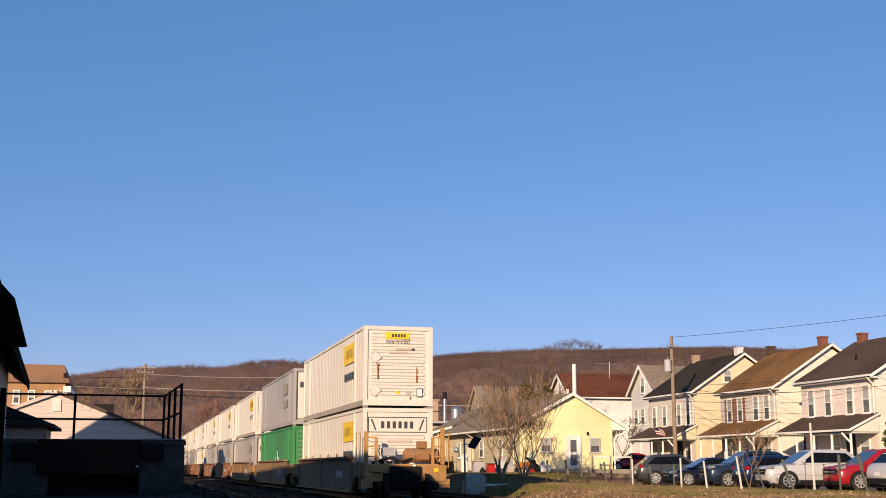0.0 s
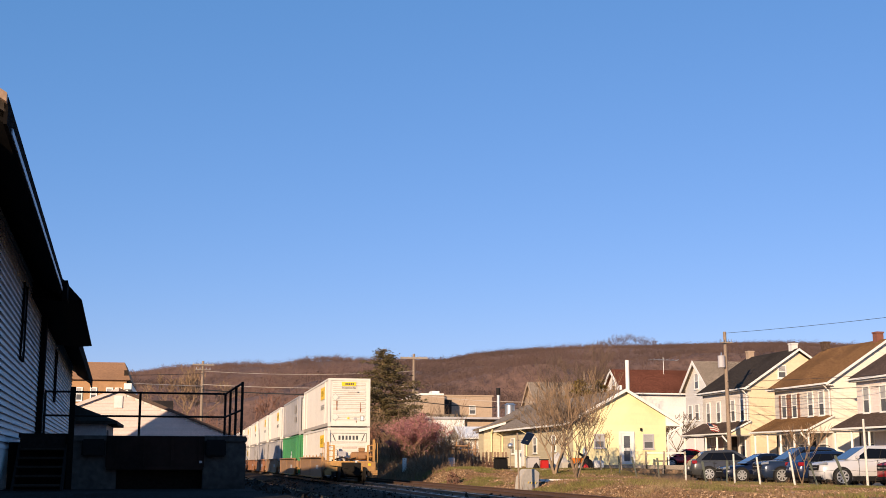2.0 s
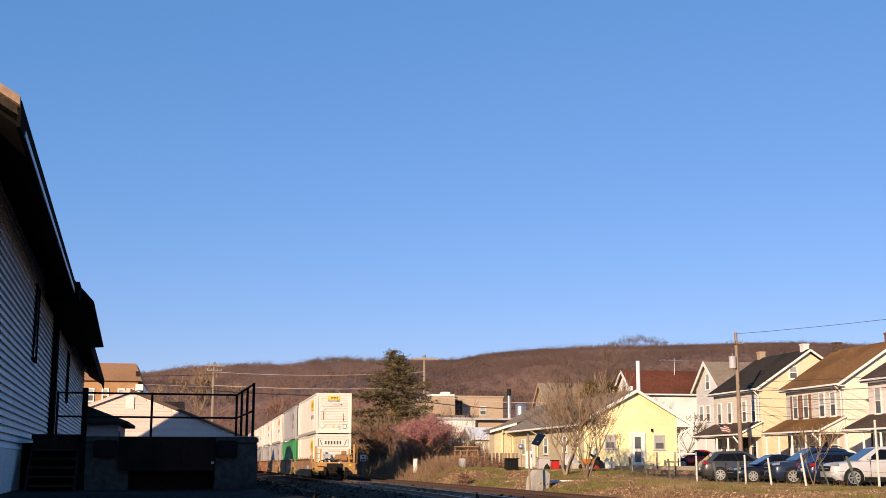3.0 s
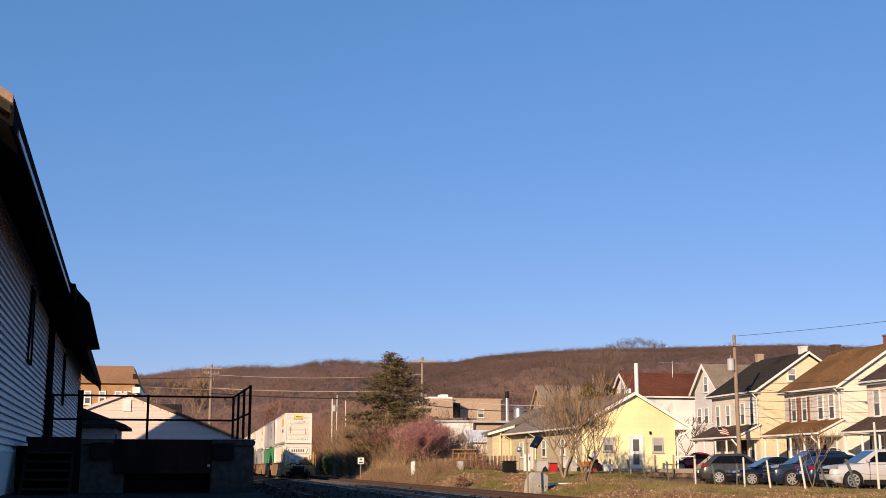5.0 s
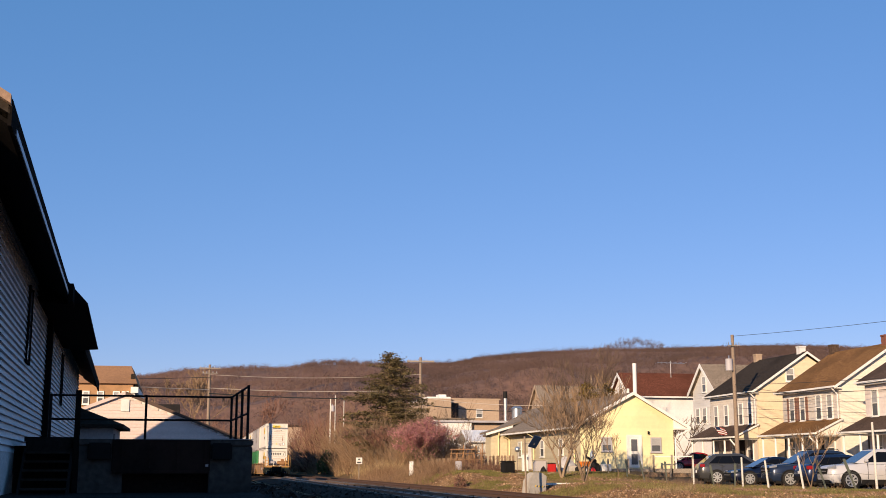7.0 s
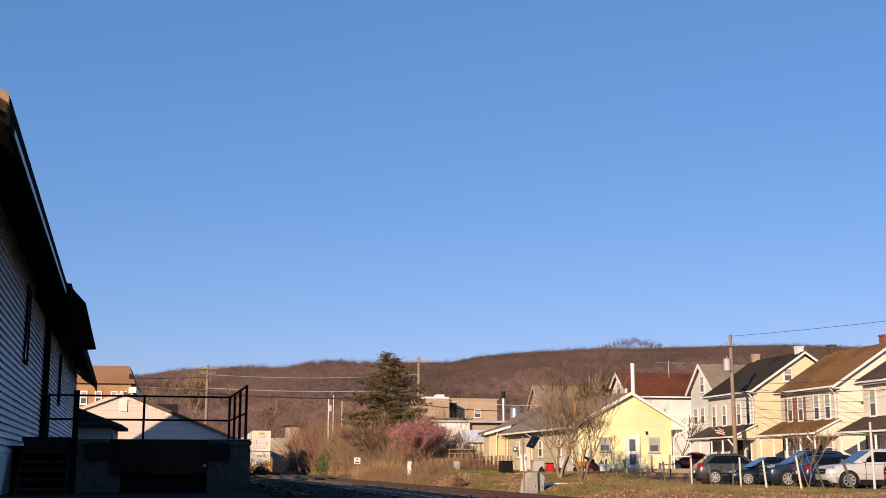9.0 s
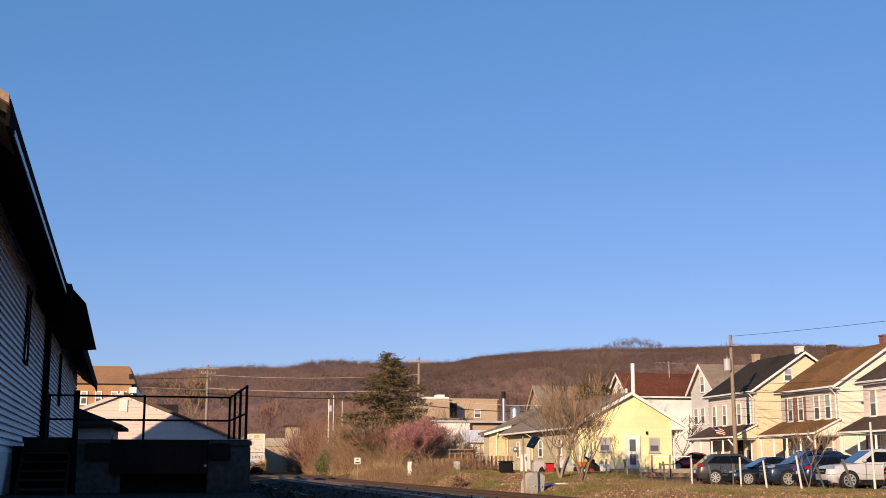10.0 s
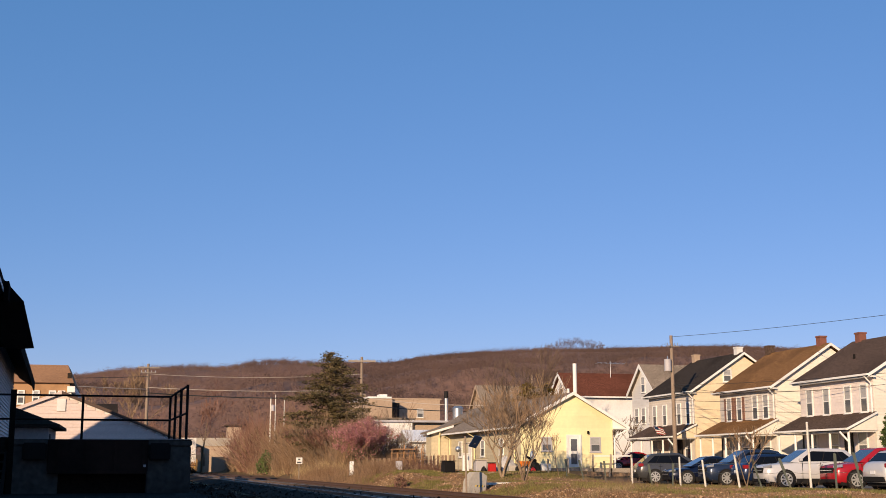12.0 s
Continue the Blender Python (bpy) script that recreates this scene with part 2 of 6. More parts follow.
def part(name, ms, material, parent=None, label="", smooth=0, bevel=0.0):
    """Links one mesh object, under a thing or a part where given."""
    me = bpy.data.meshes.new(name)
    me.from_pydata(ms.v, [], ms.f)
    if bevel:
        b = bmesh.new()
        b.from_mesh(me)
        bmesh.ops.recalc_face_normals(b, faces=b.faces)
        ed = [e for e in b.edges if len(e.link_faces) == 2 and e.calc_face_angle(0) > 0.5]
        bmesh.ops.bevel(b, geom=ed, offset=bevel, segments=2, affect="EDGES", clamp_overlap=True)
        b.to_mesh(me)
        b.free()
    me.materials.append(M[material] if isinstance(material, str) else material)
    me.validate()
    if smooth:
        me.shade_smooth()
        me.set_sharp_from_angle(angle=radians(smooth))
    ob = new(name, me)
    if parent:
        ob.parent = parent
    return tagged(ob, label) if label else ob


def thing(name, label, category, m=None, group="", kind=""):
    """An empty at a thing's base, to hold its parts."""
    ob = new(name)
    ob.empty_display_size = 0.1
    if m:
        ob.matrix_basis = m
    return tagged(ob, label, category, group, kind)


def same(ob, parent, m=None):
    """Another object on the same mesh."""
    o = new(ob.name.split(".")[0], ob.data)
    o.parent = parent
    if m:
        o.matrix_basis = m
    return o


def step(a, b, t):
    t = min(1.0, max(0.0, (t - a) / (b - a)))
    return t * t * (3 - 2 * t)

# ---- ground ----
TRACK = 9.7                                      # the running track's middle, near enough; rail tops at z = 0
LINE = pose(9.66, 43, 0, 0, 0, -0.27)             # the track's own axes: y along the rails


def ground_z(x, y):
    z = -0.45
    z += 0.95 * step(9.0, 25.0, y) * step(5.0, 1.8, x)              # yard by the loading dock
    z = z + 0.1 * step(5.5, 6.5, x) * (1 - step(15.0, 16.5, x))
    back = min(3.3, max(0.0, 0.08 * (y - 108)))                      # beyond the lawn the bank stands back from the track
    rise = step(14.7 + back, 17.4 + back * 0.8, x)
    z += 0.05 * back * step(14.6, 15.4, x) * (1 - rise)
    z += rise * (0.62 + 0.1 * step(16, 24, x) + 0.12 * math.sin(x * 0.6) * math.sin(y * 0.21))
    z += rise * 0.45 * step(66.0, 78.0, y)
    z += step(26.5, 27.5, x) * (1 - step(64, 72, y)) * -0.03
    z -= 0.2 * step(19, 24.5, x) * (1 - step(60, 72, y))
    z += 0.25 * step(14, 40, -x)
    z += 2.2 * step(95, 190, y) * step(14, 40, x) + 1.5 * step(60, 160, y) * step(4, -6, x)
    far = math.hypot(x, y)
    return z + 6 * step(200, 600, far)


def spaced(stops):
    out = []
    for a, b, d in stops:
        out += list(np.arange(a, b, d))
    return out + [stops[-1][1]]


xs = spaced([(-3600, -400, 400), (-400, -60, 40), (-60, -6, 6), (-6, 5, 1), (5, 34, 0.7), (34, 70, 4), (70, 400, 30), (400, 3600, 400)])
ys = spaced([(-3600, -400, 400), (-400, -40, 40), (-40, 20, 5), (20, 100, 1.5), (100, 220, 3), (220, 700, 40), (700, 4400, 400)])
gm = Mesh()
gm.add([(x, y, ground_z(x, y) + (random.uniform(-0.03, 0.03) if 14 < x < 26 and 20 < y < 100 else 0)) for y in ys for x in xs],
       [(j * len(xs) + i, j * len(xs) + i + 1, (j + 1) * len(xs) + i + 1, (j + 1) * len(xs) + i) for j in range(len(ys) - 1) for i in range(len(xs) - 1)])
M["lawn"] = mat("spring_lawn", (0.17, 0.115, 0.06), 1.0, 0.45, 1.2, 0.8, spec=0.1, shade=(0.19, 0.115, 0.075), stain=0.25)
ground = part("ground", gm, "lawn", smooth=60)
tagged(ground, "patchy spring lawn and bare earth ground sheet", "ground", kind="structure")

# track bed, yard and parking lot, thin sheets over the ground
bed = Mesh()
prof = [(-3.4, -0.34), (-2.4, -0.16), (2.4, -0.16), (3.3, -0.34), (3.3, -0.7), (-3.4, -0.7)]
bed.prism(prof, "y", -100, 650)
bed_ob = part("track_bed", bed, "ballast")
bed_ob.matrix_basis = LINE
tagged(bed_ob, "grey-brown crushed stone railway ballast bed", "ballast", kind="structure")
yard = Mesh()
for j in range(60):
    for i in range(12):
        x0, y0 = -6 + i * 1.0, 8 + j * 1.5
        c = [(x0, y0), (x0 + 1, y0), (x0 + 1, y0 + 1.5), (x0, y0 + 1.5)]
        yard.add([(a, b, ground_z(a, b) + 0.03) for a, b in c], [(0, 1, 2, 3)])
tagged(part("yard", yard, "asphalt"), "worn asphalt and gravel yard beside the track, darkened for depot shade", "yard", kind="structure")
lot = Mesh()
for j in range(28):
    for i in range(8):
        x0, y0 = 27.2 + i * 1.6, 20 + j * 1.6
        c = [(x0, y0), (x0 + 1.6, y0), (x0 + 1.6, y0 + 1.6), (x0, y0 + 1.6)]
        lot.add([(a, b, ground_z(a, b) + 0.02) for a, b in c], [(0, 1, 2, 3)])
tagged(part("parking_lot", lot, "lot"), "grey asphalt parking strip and street", "pavement", kind="structure")

# the second track's bed
LINE2 = pose(13.26, 43, 0, 0, 0, -0.27)
bed2 = Mesh()
bed2.prism([(-2.0, -0.2), (-1.9, -0.165), (1.5, -0.165), (2.1, -0.42), (2.1, -0.7), (-2.0, -0.7)], "y", -100, 650)
bed2_ob = part("track_bed", bed2, "ballast")
bed2_ob.matrix_basis = LINE2
tagged(bed2_ob, "brown weedy ballast bed of the second track", "ballast", kind="structure")

# rails
rail_prof = [(-0.07, -0.16), (0.07, -0.16), (0.07, -0.145), (0.012, -0.12), (0.012, -0.04), (0.036, -0.03), (0.036, 0), (-0.036, 0), (-0.036, -0.03), (-0.012, -0.04), (-0.012, -0.12), (-0.07, -0.145)]
track = thing("railway_track", "steel rails on dark wooden ties in stone ballast", "railway track", LINE, kind="structure")
for s in (-0.7525, 0.7525):
    part("rail", Mesh().prism([(s + a, b) for a, b in rail_prof], "y", -100, 650), "rail", track)
    part("rail_head", Mesh().box(s - 0.03, s + 0.03, -100, 650, 0.001, 0.006), "rail_top", track, "polished running surface")
tie0 = None
for i in range(240):
    m = pose(0, -23 + i * 0.55, 0, 0, 0, random.uniform(-0.8, 0.8))
    if tie0 is None:
        tie0 = part("tie", Mesh().box(-1.3, 1.3, -0.11, 0.11, -0.3, -0.145), "tie", track)
        tie0.matrix_basis = m
    else:
        same(tie0, track, m)
siding = thing("railway_track", "rusty little-used second track on dark ties", "railway track", LINE2, kind="structure")
for s in (-0.7525, 0.7525):
    part("rail", Mesh().prism([(s + a, b) for a, b in rail_prof], "y", -100, 650), "rail_rust", siding)
for i in range(170):
    same(tie0, siding, pose(0, -10 + i * 0.56, -0.005, 0, 0, random.uniform(-0.8, 0.8)))

# ---- hills ----
SKYLINE = [(-60, 0.053), (-20, 0.064), (-8.5, 0.0665), (-5.8, 0.0702), (-2.6, 0.0723), (-0.4, 0.0775), (4, 0.079), (6.6, 0.082), (9.3, 0.0853), (11.9, 0.0857), (13.3, 0.0905),
           (16.2, 0.0945), (19.1, 0.0958), (22.4, 0.0964), (25, 0.097), (27.5, 0.0965), (31.5, 0.0922), (34.6, 0.0922), (38.9, 0.086), (60, 0.07), (90, 0.05)]
R0, R1 = 420.0, 1500.0


def hill_z(az, r):
    """Height of the wooded ridge at a bearing in degrees and a distance."""
    s = float(np.interp(az, [a for a, _ in SKYLINE], [b for _, b in SKYLINE]))
    top = s * R1 - 7.0
    k = min(1.0, (r - R0) / (R1 - R0))
    z = 3 + (top - 3) * (0.55 * k + 0.45 * k * k * (3 - 2 * k))
    p = Vector((math.sin(radians(az)) * r, math.cos(radians(az)) * r, 0)) * 0.0042
    return z + (44 * noise.noise(p) + 38 * noise.noise(p * 2.7)) * math.sin(math.pi * min(1, k)) * (1 - k) * 1.3 - max(0, (r - R1)) * 0.35


azs = np.arange(-60, 90.1, 0.75)
rs = list(np.arange(R0, R1 + 1, 36)) + [1560, 1700, 2000]
hm = Mesh()
hm.add([(math.sin(radians(a)) * r, math.cos(radians(a)) * r, hill_z(a, r)) for r in rs for a in azs],
       [(j * len(azs) + i, j * len(azs) + i + 1, (j + 1) * len(azs) + i + 1, (j + 1) * len(azs) + i) for j in range(len(rs) - 1) for i in range(len(azs) - 1)])
# broad dark patches in the litter colour imitate shaded folds of the hill
M["leaf_litter"] = mat("leaf_litter", (0.2, 0.108, 0.074), 1.0, 0.25, 0.03, 0.3, shade=(0.1, 0.062, 0.052), stain=0.2)
tagged(part("hillside", hm, "leaf_litter", smooth=60), "long wooded ridge with brown leaf litter", "hill", kind="structure")


def hill_woods(count, seed, middle, spread, material, label):
    """Bare trees in one mesh, thinning out away from a middle bearing: each a stem and a crown of twig tips."""
    g = np.random.default_rng(seed)
    az = np.clip(middle + g.uniform(-spread, spread, count) + g.normal(0, 2.0, count), -12, 39)
    r = R0 + 15 + (R1 - R0 + 15) * g.uniform(0, 1, count) ** 0.8
    r[: count // 5] = g.uniform(R1 - 90, R1 + 5, count // 5)
    base = np.array([(math.sin(radians(a)) * q, math.cos(radians(a)) * q, hill_z(a, q)) for a, q in zip(az, r)])
    h = g.uniform(5.5, 9, count) * g.choice([0.85, 1, 1.25], count, p=[0.45, 0.4, 0.15]) * np.where(r > R1 - 95, 0.8, 1)
    K = 46
    # a rounded crown of outward twig sprays over a short stem
    d = g.normal(0, 1, (count, K, 3))
    d[:, :, 2] = np.abs(d[:, :, 2]) - 0.4
    d /= np.linalg.norm(d, axis=2)[:, :, None]
    H = h[:, None, None]
    lump = 1 + 0.22 * np.sin(5 * d[:, :, :1] + H) * np.sin(6 * d[:, :, 1:2] + 2 * H)
    size = np.concatenate([0.42 * H, 0.42 * H, 0.5 * H], axis=2) * lump
    crown = base[:, None, :] + np.concatenate([0 * H, 0 * H, 0.36 * H], axis=2)
    out = np.where((r > R1 - 95)[:, None, None], g.uniform(0.15, 0.95, (count, K, 1)), g.uniform(0.8, 1.0, (count, K, 1)))
    v = np.zeros((count, K, 3, 3))
    for k in range(3):                            # small patches of twig tips that face outward
        e = g.normal(0, 1, (count, K, 3)) * 0.36
        e -= 0.8 * d * np.sum(e * d, axis=2)[:, :, None]
        v[:, :, k] = crown + d * size * out + e
    v[:, 0] = base[:, None, :] + np.array([(0.2, 0, 0), (-0.2, 0, 0), (0, 0, 5.0)])
    me = bpy.data.meshes.new("hill_woods")
    n = count * K
    me.vertices.add(n * 3)
    me.vertices.foreach_set("co", v.reshape(-1))
    me.loops.add(n * 3)
    me.loops.foreach_set("vertex_index", np.arange(n * 3))
    me.polygons.add(n)
    me.polygons.foreach_set("loop_start", np.arange(n) * 3)
    me.polygons.foreach_set("loop_total", np.full(n, 3))
    me.update()
    me.validate()
    me.materials.append(M[material])
    return tagged(new("hill_woods", me), label, "woods", kind="stuff")


# second, darker twig colour draws the ridge's shaded hollows in broad patches
M["hill_twigs"] = mat("hill_twigs", (0.225, 0.142, 0.115), 1.0, 0.1, 0.03, 0.0, shade=(0.085, 0.055, 0.048), stain=0.22, thin=0.35)
M["hill_twigs_dark"] = mat("dark_hill_twigs", (0.165, 0.104, 0.084), 1.0, 0.1, 0.03, 0.0, shade=(0.07, 0.046, 0.04), stain=0.22, thin=0.35)
hill_woods(14000, 5, -1, 10, "hill_twigs", "leafless reddish-brown woods covering the far ridge")
hill_woods(21000, 6, 23, 15, "hill_twigs_dark", "darker leafless oak woods covering the far ridge")

# ---- the depot: long white clapboard building beside the dock ----
DEPOT = pose(-2.45, 0, 0, 0, 0, 2.86)            # wall along its own y at x = 0
EAVE = 5.6


def depot():
    d = thing("depot_building", "long white clapboard freight depot with deep dark eaves, in shade", "building", DEPOT)
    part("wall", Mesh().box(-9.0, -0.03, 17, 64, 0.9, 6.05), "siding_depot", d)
    part("foundation", Mesh().box(-8.95, 0.04, 17.05, 63.9, -0.6, 1.42), "stone", d, "pale stone foundation")
    z, board = 1.4, None
    while z < 6.0:                                # lapped boards, each tilted out at its foot
        m = pose(0, 0, z)
        if board is None:
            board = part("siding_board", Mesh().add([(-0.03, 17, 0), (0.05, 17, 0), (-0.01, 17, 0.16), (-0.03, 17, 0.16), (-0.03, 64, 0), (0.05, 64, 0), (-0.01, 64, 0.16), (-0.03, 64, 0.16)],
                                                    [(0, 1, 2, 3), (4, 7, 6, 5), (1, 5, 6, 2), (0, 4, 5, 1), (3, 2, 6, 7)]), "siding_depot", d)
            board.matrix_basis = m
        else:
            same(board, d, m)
        z += 0.148
    # roof: a gable with its ridge along the building, deep boarded eaves
    part("roof", Mesh().prism([(0.80, EAVE), (-4.5, 8.8), (-9.8, EAVE), (-9.8, EAVE + 0.2), (-4.5, 9.02), (0.80, EAVE + 0.2)], "y", 16, 72), "roof_dark", d, "dark shingled roof")
    part("soffit", Mesh().prism([(0.78, EAVE - 0.06), (-0.02, 6.06), (-0.02, 6.0), (0.78, EAVE - 0.12)], "y", 16.1, 71.9), "soffit", d, "boarded soffit, darkened for eave shade")
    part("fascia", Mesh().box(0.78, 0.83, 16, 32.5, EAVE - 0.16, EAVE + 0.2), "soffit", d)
    part("gutter", Mesh().box(0.833, 0.85, 16.6, 32.3, EAVE - 0.14, EAVE - 0.05), "gutter", d, "pale metal gutter strip")
    part("barge_board", Mesh().prism([(0.82, EAVE + 0.1), (-4.5, 8.92), (-4.5, 9.05), (0.82, EAVE + 0.22)], "y", 15.85, 15.99), "fascia", d, "sunlit brown barge board")
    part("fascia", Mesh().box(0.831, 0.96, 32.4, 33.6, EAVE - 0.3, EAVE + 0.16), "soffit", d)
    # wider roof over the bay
    part("bay_roof", Mesh().prism([(1.3, EAVE - 0.2), (0.6, EAVE + 0.55), (-1.5, EAVE + 1.2), (-1.5, EAVE), (0.7, EAVE - 0.25)], "y", 33.5, 47), "soffit", d, "projecting bay roof, darkened for shade")
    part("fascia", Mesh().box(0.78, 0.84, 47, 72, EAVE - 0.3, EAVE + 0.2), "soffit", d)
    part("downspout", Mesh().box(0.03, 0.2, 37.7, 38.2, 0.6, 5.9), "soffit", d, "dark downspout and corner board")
    for y, z0, z1 in ((30.9, 3.62, 5.4), (47.0, 3.4, 5.2)):
        w = part("window", Mesh().box(0.035, 0.055, y - 0.42, y + 0.42, z0, z1), "glass", d)
        for a, b, c, e in ((y - 0.5, y - 0.42, z0 - 0.08, z1), (y + 0.42, y + 0.5, z0 - 0.08, z1), (y - 0.42, y + 0.42, z0 - 0.08, z0), (y - 0.42, y + 0.42, (z0 + z1) / 2 - 0.03, (z0 + z1) / 2 + 0.03)):
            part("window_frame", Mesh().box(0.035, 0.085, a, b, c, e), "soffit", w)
    return d


depot()


def loading_dock():
    """Concrete dock with a dark steel plate on its front; in the depot's own axes."""
    y0, y1, top = 28.0, 32.9, 1.70
    d = thing("loading_dock", "low concrete loading dock with dark rusty front plate, in shade", "loading dock", DEPOT)
    x0, x1 = 1.42, 5.25
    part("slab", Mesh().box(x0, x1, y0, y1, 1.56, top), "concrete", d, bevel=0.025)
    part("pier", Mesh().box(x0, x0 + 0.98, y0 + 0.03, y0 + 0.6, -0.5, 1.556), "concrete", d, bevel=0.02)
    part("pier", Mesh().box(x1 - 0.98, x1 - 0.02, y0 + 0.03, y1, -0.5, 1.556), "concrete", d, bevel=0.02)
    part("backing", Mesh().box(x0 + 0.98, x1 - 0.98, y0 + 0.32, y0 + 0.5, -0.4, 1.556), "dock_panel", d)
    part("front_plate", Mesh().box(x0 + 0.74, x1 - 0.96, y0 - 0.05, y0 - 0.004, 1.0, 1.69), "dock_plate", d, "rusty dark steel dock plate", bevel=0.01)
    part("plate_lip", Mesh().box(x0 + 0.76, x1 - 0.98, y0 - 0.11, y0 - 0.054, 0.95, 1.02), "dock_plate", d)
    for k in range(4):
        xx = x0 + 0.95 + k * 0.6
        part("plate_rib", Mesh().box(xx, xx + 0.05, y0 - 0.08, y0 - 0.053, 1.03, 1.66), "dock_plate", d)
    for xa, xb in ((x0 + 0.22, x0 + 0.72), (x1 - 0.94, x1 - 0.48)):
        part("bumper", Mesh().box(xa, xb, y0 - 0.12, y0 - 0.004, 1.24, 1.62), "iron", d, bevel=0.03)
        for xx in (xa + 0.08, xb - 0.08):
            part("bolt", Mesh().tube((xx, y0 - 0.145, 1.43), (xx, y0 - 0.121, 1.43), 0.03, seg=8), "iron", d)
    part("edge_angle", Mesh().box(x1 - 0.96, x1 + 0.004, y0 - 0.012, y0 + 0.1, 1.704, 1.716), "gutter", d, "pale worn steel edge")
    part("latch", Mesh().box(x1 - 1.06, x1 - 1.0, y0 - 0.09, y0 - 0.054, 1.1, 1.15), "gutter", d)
    # dark wall and curb added to close the bright gap beside the steps
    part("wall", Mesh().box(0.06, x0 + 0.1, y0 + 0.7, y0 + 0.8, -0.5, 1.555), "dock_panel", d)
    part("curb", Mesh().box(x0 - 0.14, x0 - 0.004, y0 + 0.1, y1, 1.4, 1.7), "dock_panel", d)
    return d


# near-black ground of the plate holds the shade; its browner patches are rust
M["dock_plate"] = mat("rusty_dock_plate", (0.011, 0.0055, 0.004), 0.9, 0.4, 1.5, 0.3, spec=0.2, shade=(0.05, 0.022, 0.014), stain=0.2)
loading_dock()


def railing():
    d = thing("pipe_railing", "black iron pipe railing along the dock's edges", "railing", DEPOT)
    top, h = 1.70, 1.21
    xa, xb, yb, yf = 0.55, 5.12, 32.75, 28.12
    pts = [(xa, yb), (2.92, yb), (xb, yb)] + [(xb, yb - k * (yb - yf) / 3) for k in (1, 2, 3)]
    for x, y in pts:
        part("post", Mesh().tube((x, y, top), (x, y, top + h + 0.03), 0.032, seg=8), "iron", d, smooth=40)
    for z in (top + 0.6, top + h):
        part("rail_bar", Mesh().tube((xa, yb, z), (xb, yb, z), 0.026), "iron", d, smooth=40)
        part("rail_bar", Mesh().tube((xb, yb, z), (xb, yf, z), 0.026), "iron", d, smooth=40)


railing()


def dock_steps():
    d = thing("wooden_steps", "weathered wooden steps up to the dock, darkened for shade", "steps", DEPOT)
    x0, x1 = 0.36, 1.28
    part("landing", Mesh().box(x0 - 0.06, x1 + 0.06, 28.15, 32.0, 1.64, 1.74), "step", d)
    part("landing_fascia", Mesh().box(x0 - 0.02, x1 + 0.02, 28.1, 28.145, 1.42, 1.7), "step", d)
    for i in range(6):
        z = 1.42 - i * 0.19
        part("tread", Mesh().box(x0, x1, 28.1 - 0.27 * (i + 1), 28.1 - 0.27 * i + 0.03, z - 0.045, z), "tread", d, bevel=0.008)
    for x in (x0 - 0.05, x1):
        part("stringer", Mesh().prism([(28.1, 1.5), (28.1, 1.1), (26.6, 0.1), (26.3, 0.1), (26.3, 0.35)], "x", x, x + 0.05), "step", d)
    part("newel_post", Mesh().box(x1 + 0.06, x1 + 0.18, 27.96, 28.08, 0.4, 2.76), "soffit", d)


# worn treads, darkened for the shade on the steps
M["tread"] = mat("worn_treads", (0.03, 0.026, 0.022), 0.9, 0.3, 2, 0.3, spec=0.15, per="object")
dock_steps()

# ---- houses ----


def window(parent, face, u, z, w, h, wall, frame_m="white", shutter=None, depth=0.075):
    """A sash window on a wall: face 'x-' or 'y-', u along the wall, z its foot, wall the wall's place."""
    def bx(u0, u1, d0, d1, z0, z1):
        return Mesh().box(wall - d1, wall - d0, u0, u1, z0, z1) if face == "x-" else Mesh().box(u0, u1, wall - d1, wall - d0, z0, z1)
    f = Mesh()
    b = 0.085
    for u0, u1, z0, z1 in ((u - w / 2 - b, u - w / 2, z - b, z + h + b), (u + w / 2, u + w / 2 + b, z - b, z + h + b), (u - w / 2, u + w / 2, z + h, z + h + b),
                           (u - w / 2, u + w / 2, z - b, z), (u - w / 2, u + w / 2, z + h / 2 - 0.03, z + h / 2 + 0.03)):
        q = bx(u0, u1, 0.004, depth, z0, z1)
        f.add(q.v, q.f)
    ob = part("window", f, frame_m, parent)
    part("pane", bx(u - w / 2, u + w / 2, 0.004, 0.046, z + h / 2, z + h), "glass_blind", ob)
    part("pane", bx(u - w / 2, u + w / 2, 0.004, 0.04, z, z + h / 2), "glass", ob)
    part("sill", bx(u - w / 2 - 0.14, u + w / 2 + 0.14, 0.004, 0.12, z - b - 0.05, z - b), frame_m, ob)
    if shutter:
        for s in (-1, 1):
            c = u + s * (w / 2 + b + 0.17)
            part("shutter", bx(c - 0.16, c + 0.16, 0.004, 0.05, z - 0.05, z + h + 0.05), shutter, ob)
    return ob


def courses(parent, face, wall, a, b, z0, z1, mname, peak=None, high=0.17):
    """Lapped siding boards on a wall from a to b along it; peak: (u, z) of a gable above z1."""
    top = peak[1] - 0.25 if peak else z1
    z = z0
    while z + high <= top:
        u0, u1 = a, b
        if peak and z + high > z1:
            k = 1 - (z + high - z1) / (peak[1] - z1)
            u0, u1 = peak[0] - (peak[0] - a) * k, peak[0] + (b - peak[0]) * k
        q = [(wall - 0.022, z), (wall - 0.006, z + high), (wall - 0.002, z + high), (wall - 0.002, z)]
        part("siding_board", Mesh().prism(q, "x" if face == "y-" else "y", u0, u1), mname, parent)
        z += high


def slope(parent, a, b, y0, y1, mname, name="roof", th=0.16):
    """One roof slope from eave a to ridge b, both (x, z), along y, with its own thickness."""
    return part(name, Mesh().prism([a, b, (b[0], b[1] + th), (a[0], a[1] + th)], "y", y0, y1), mname, parent)


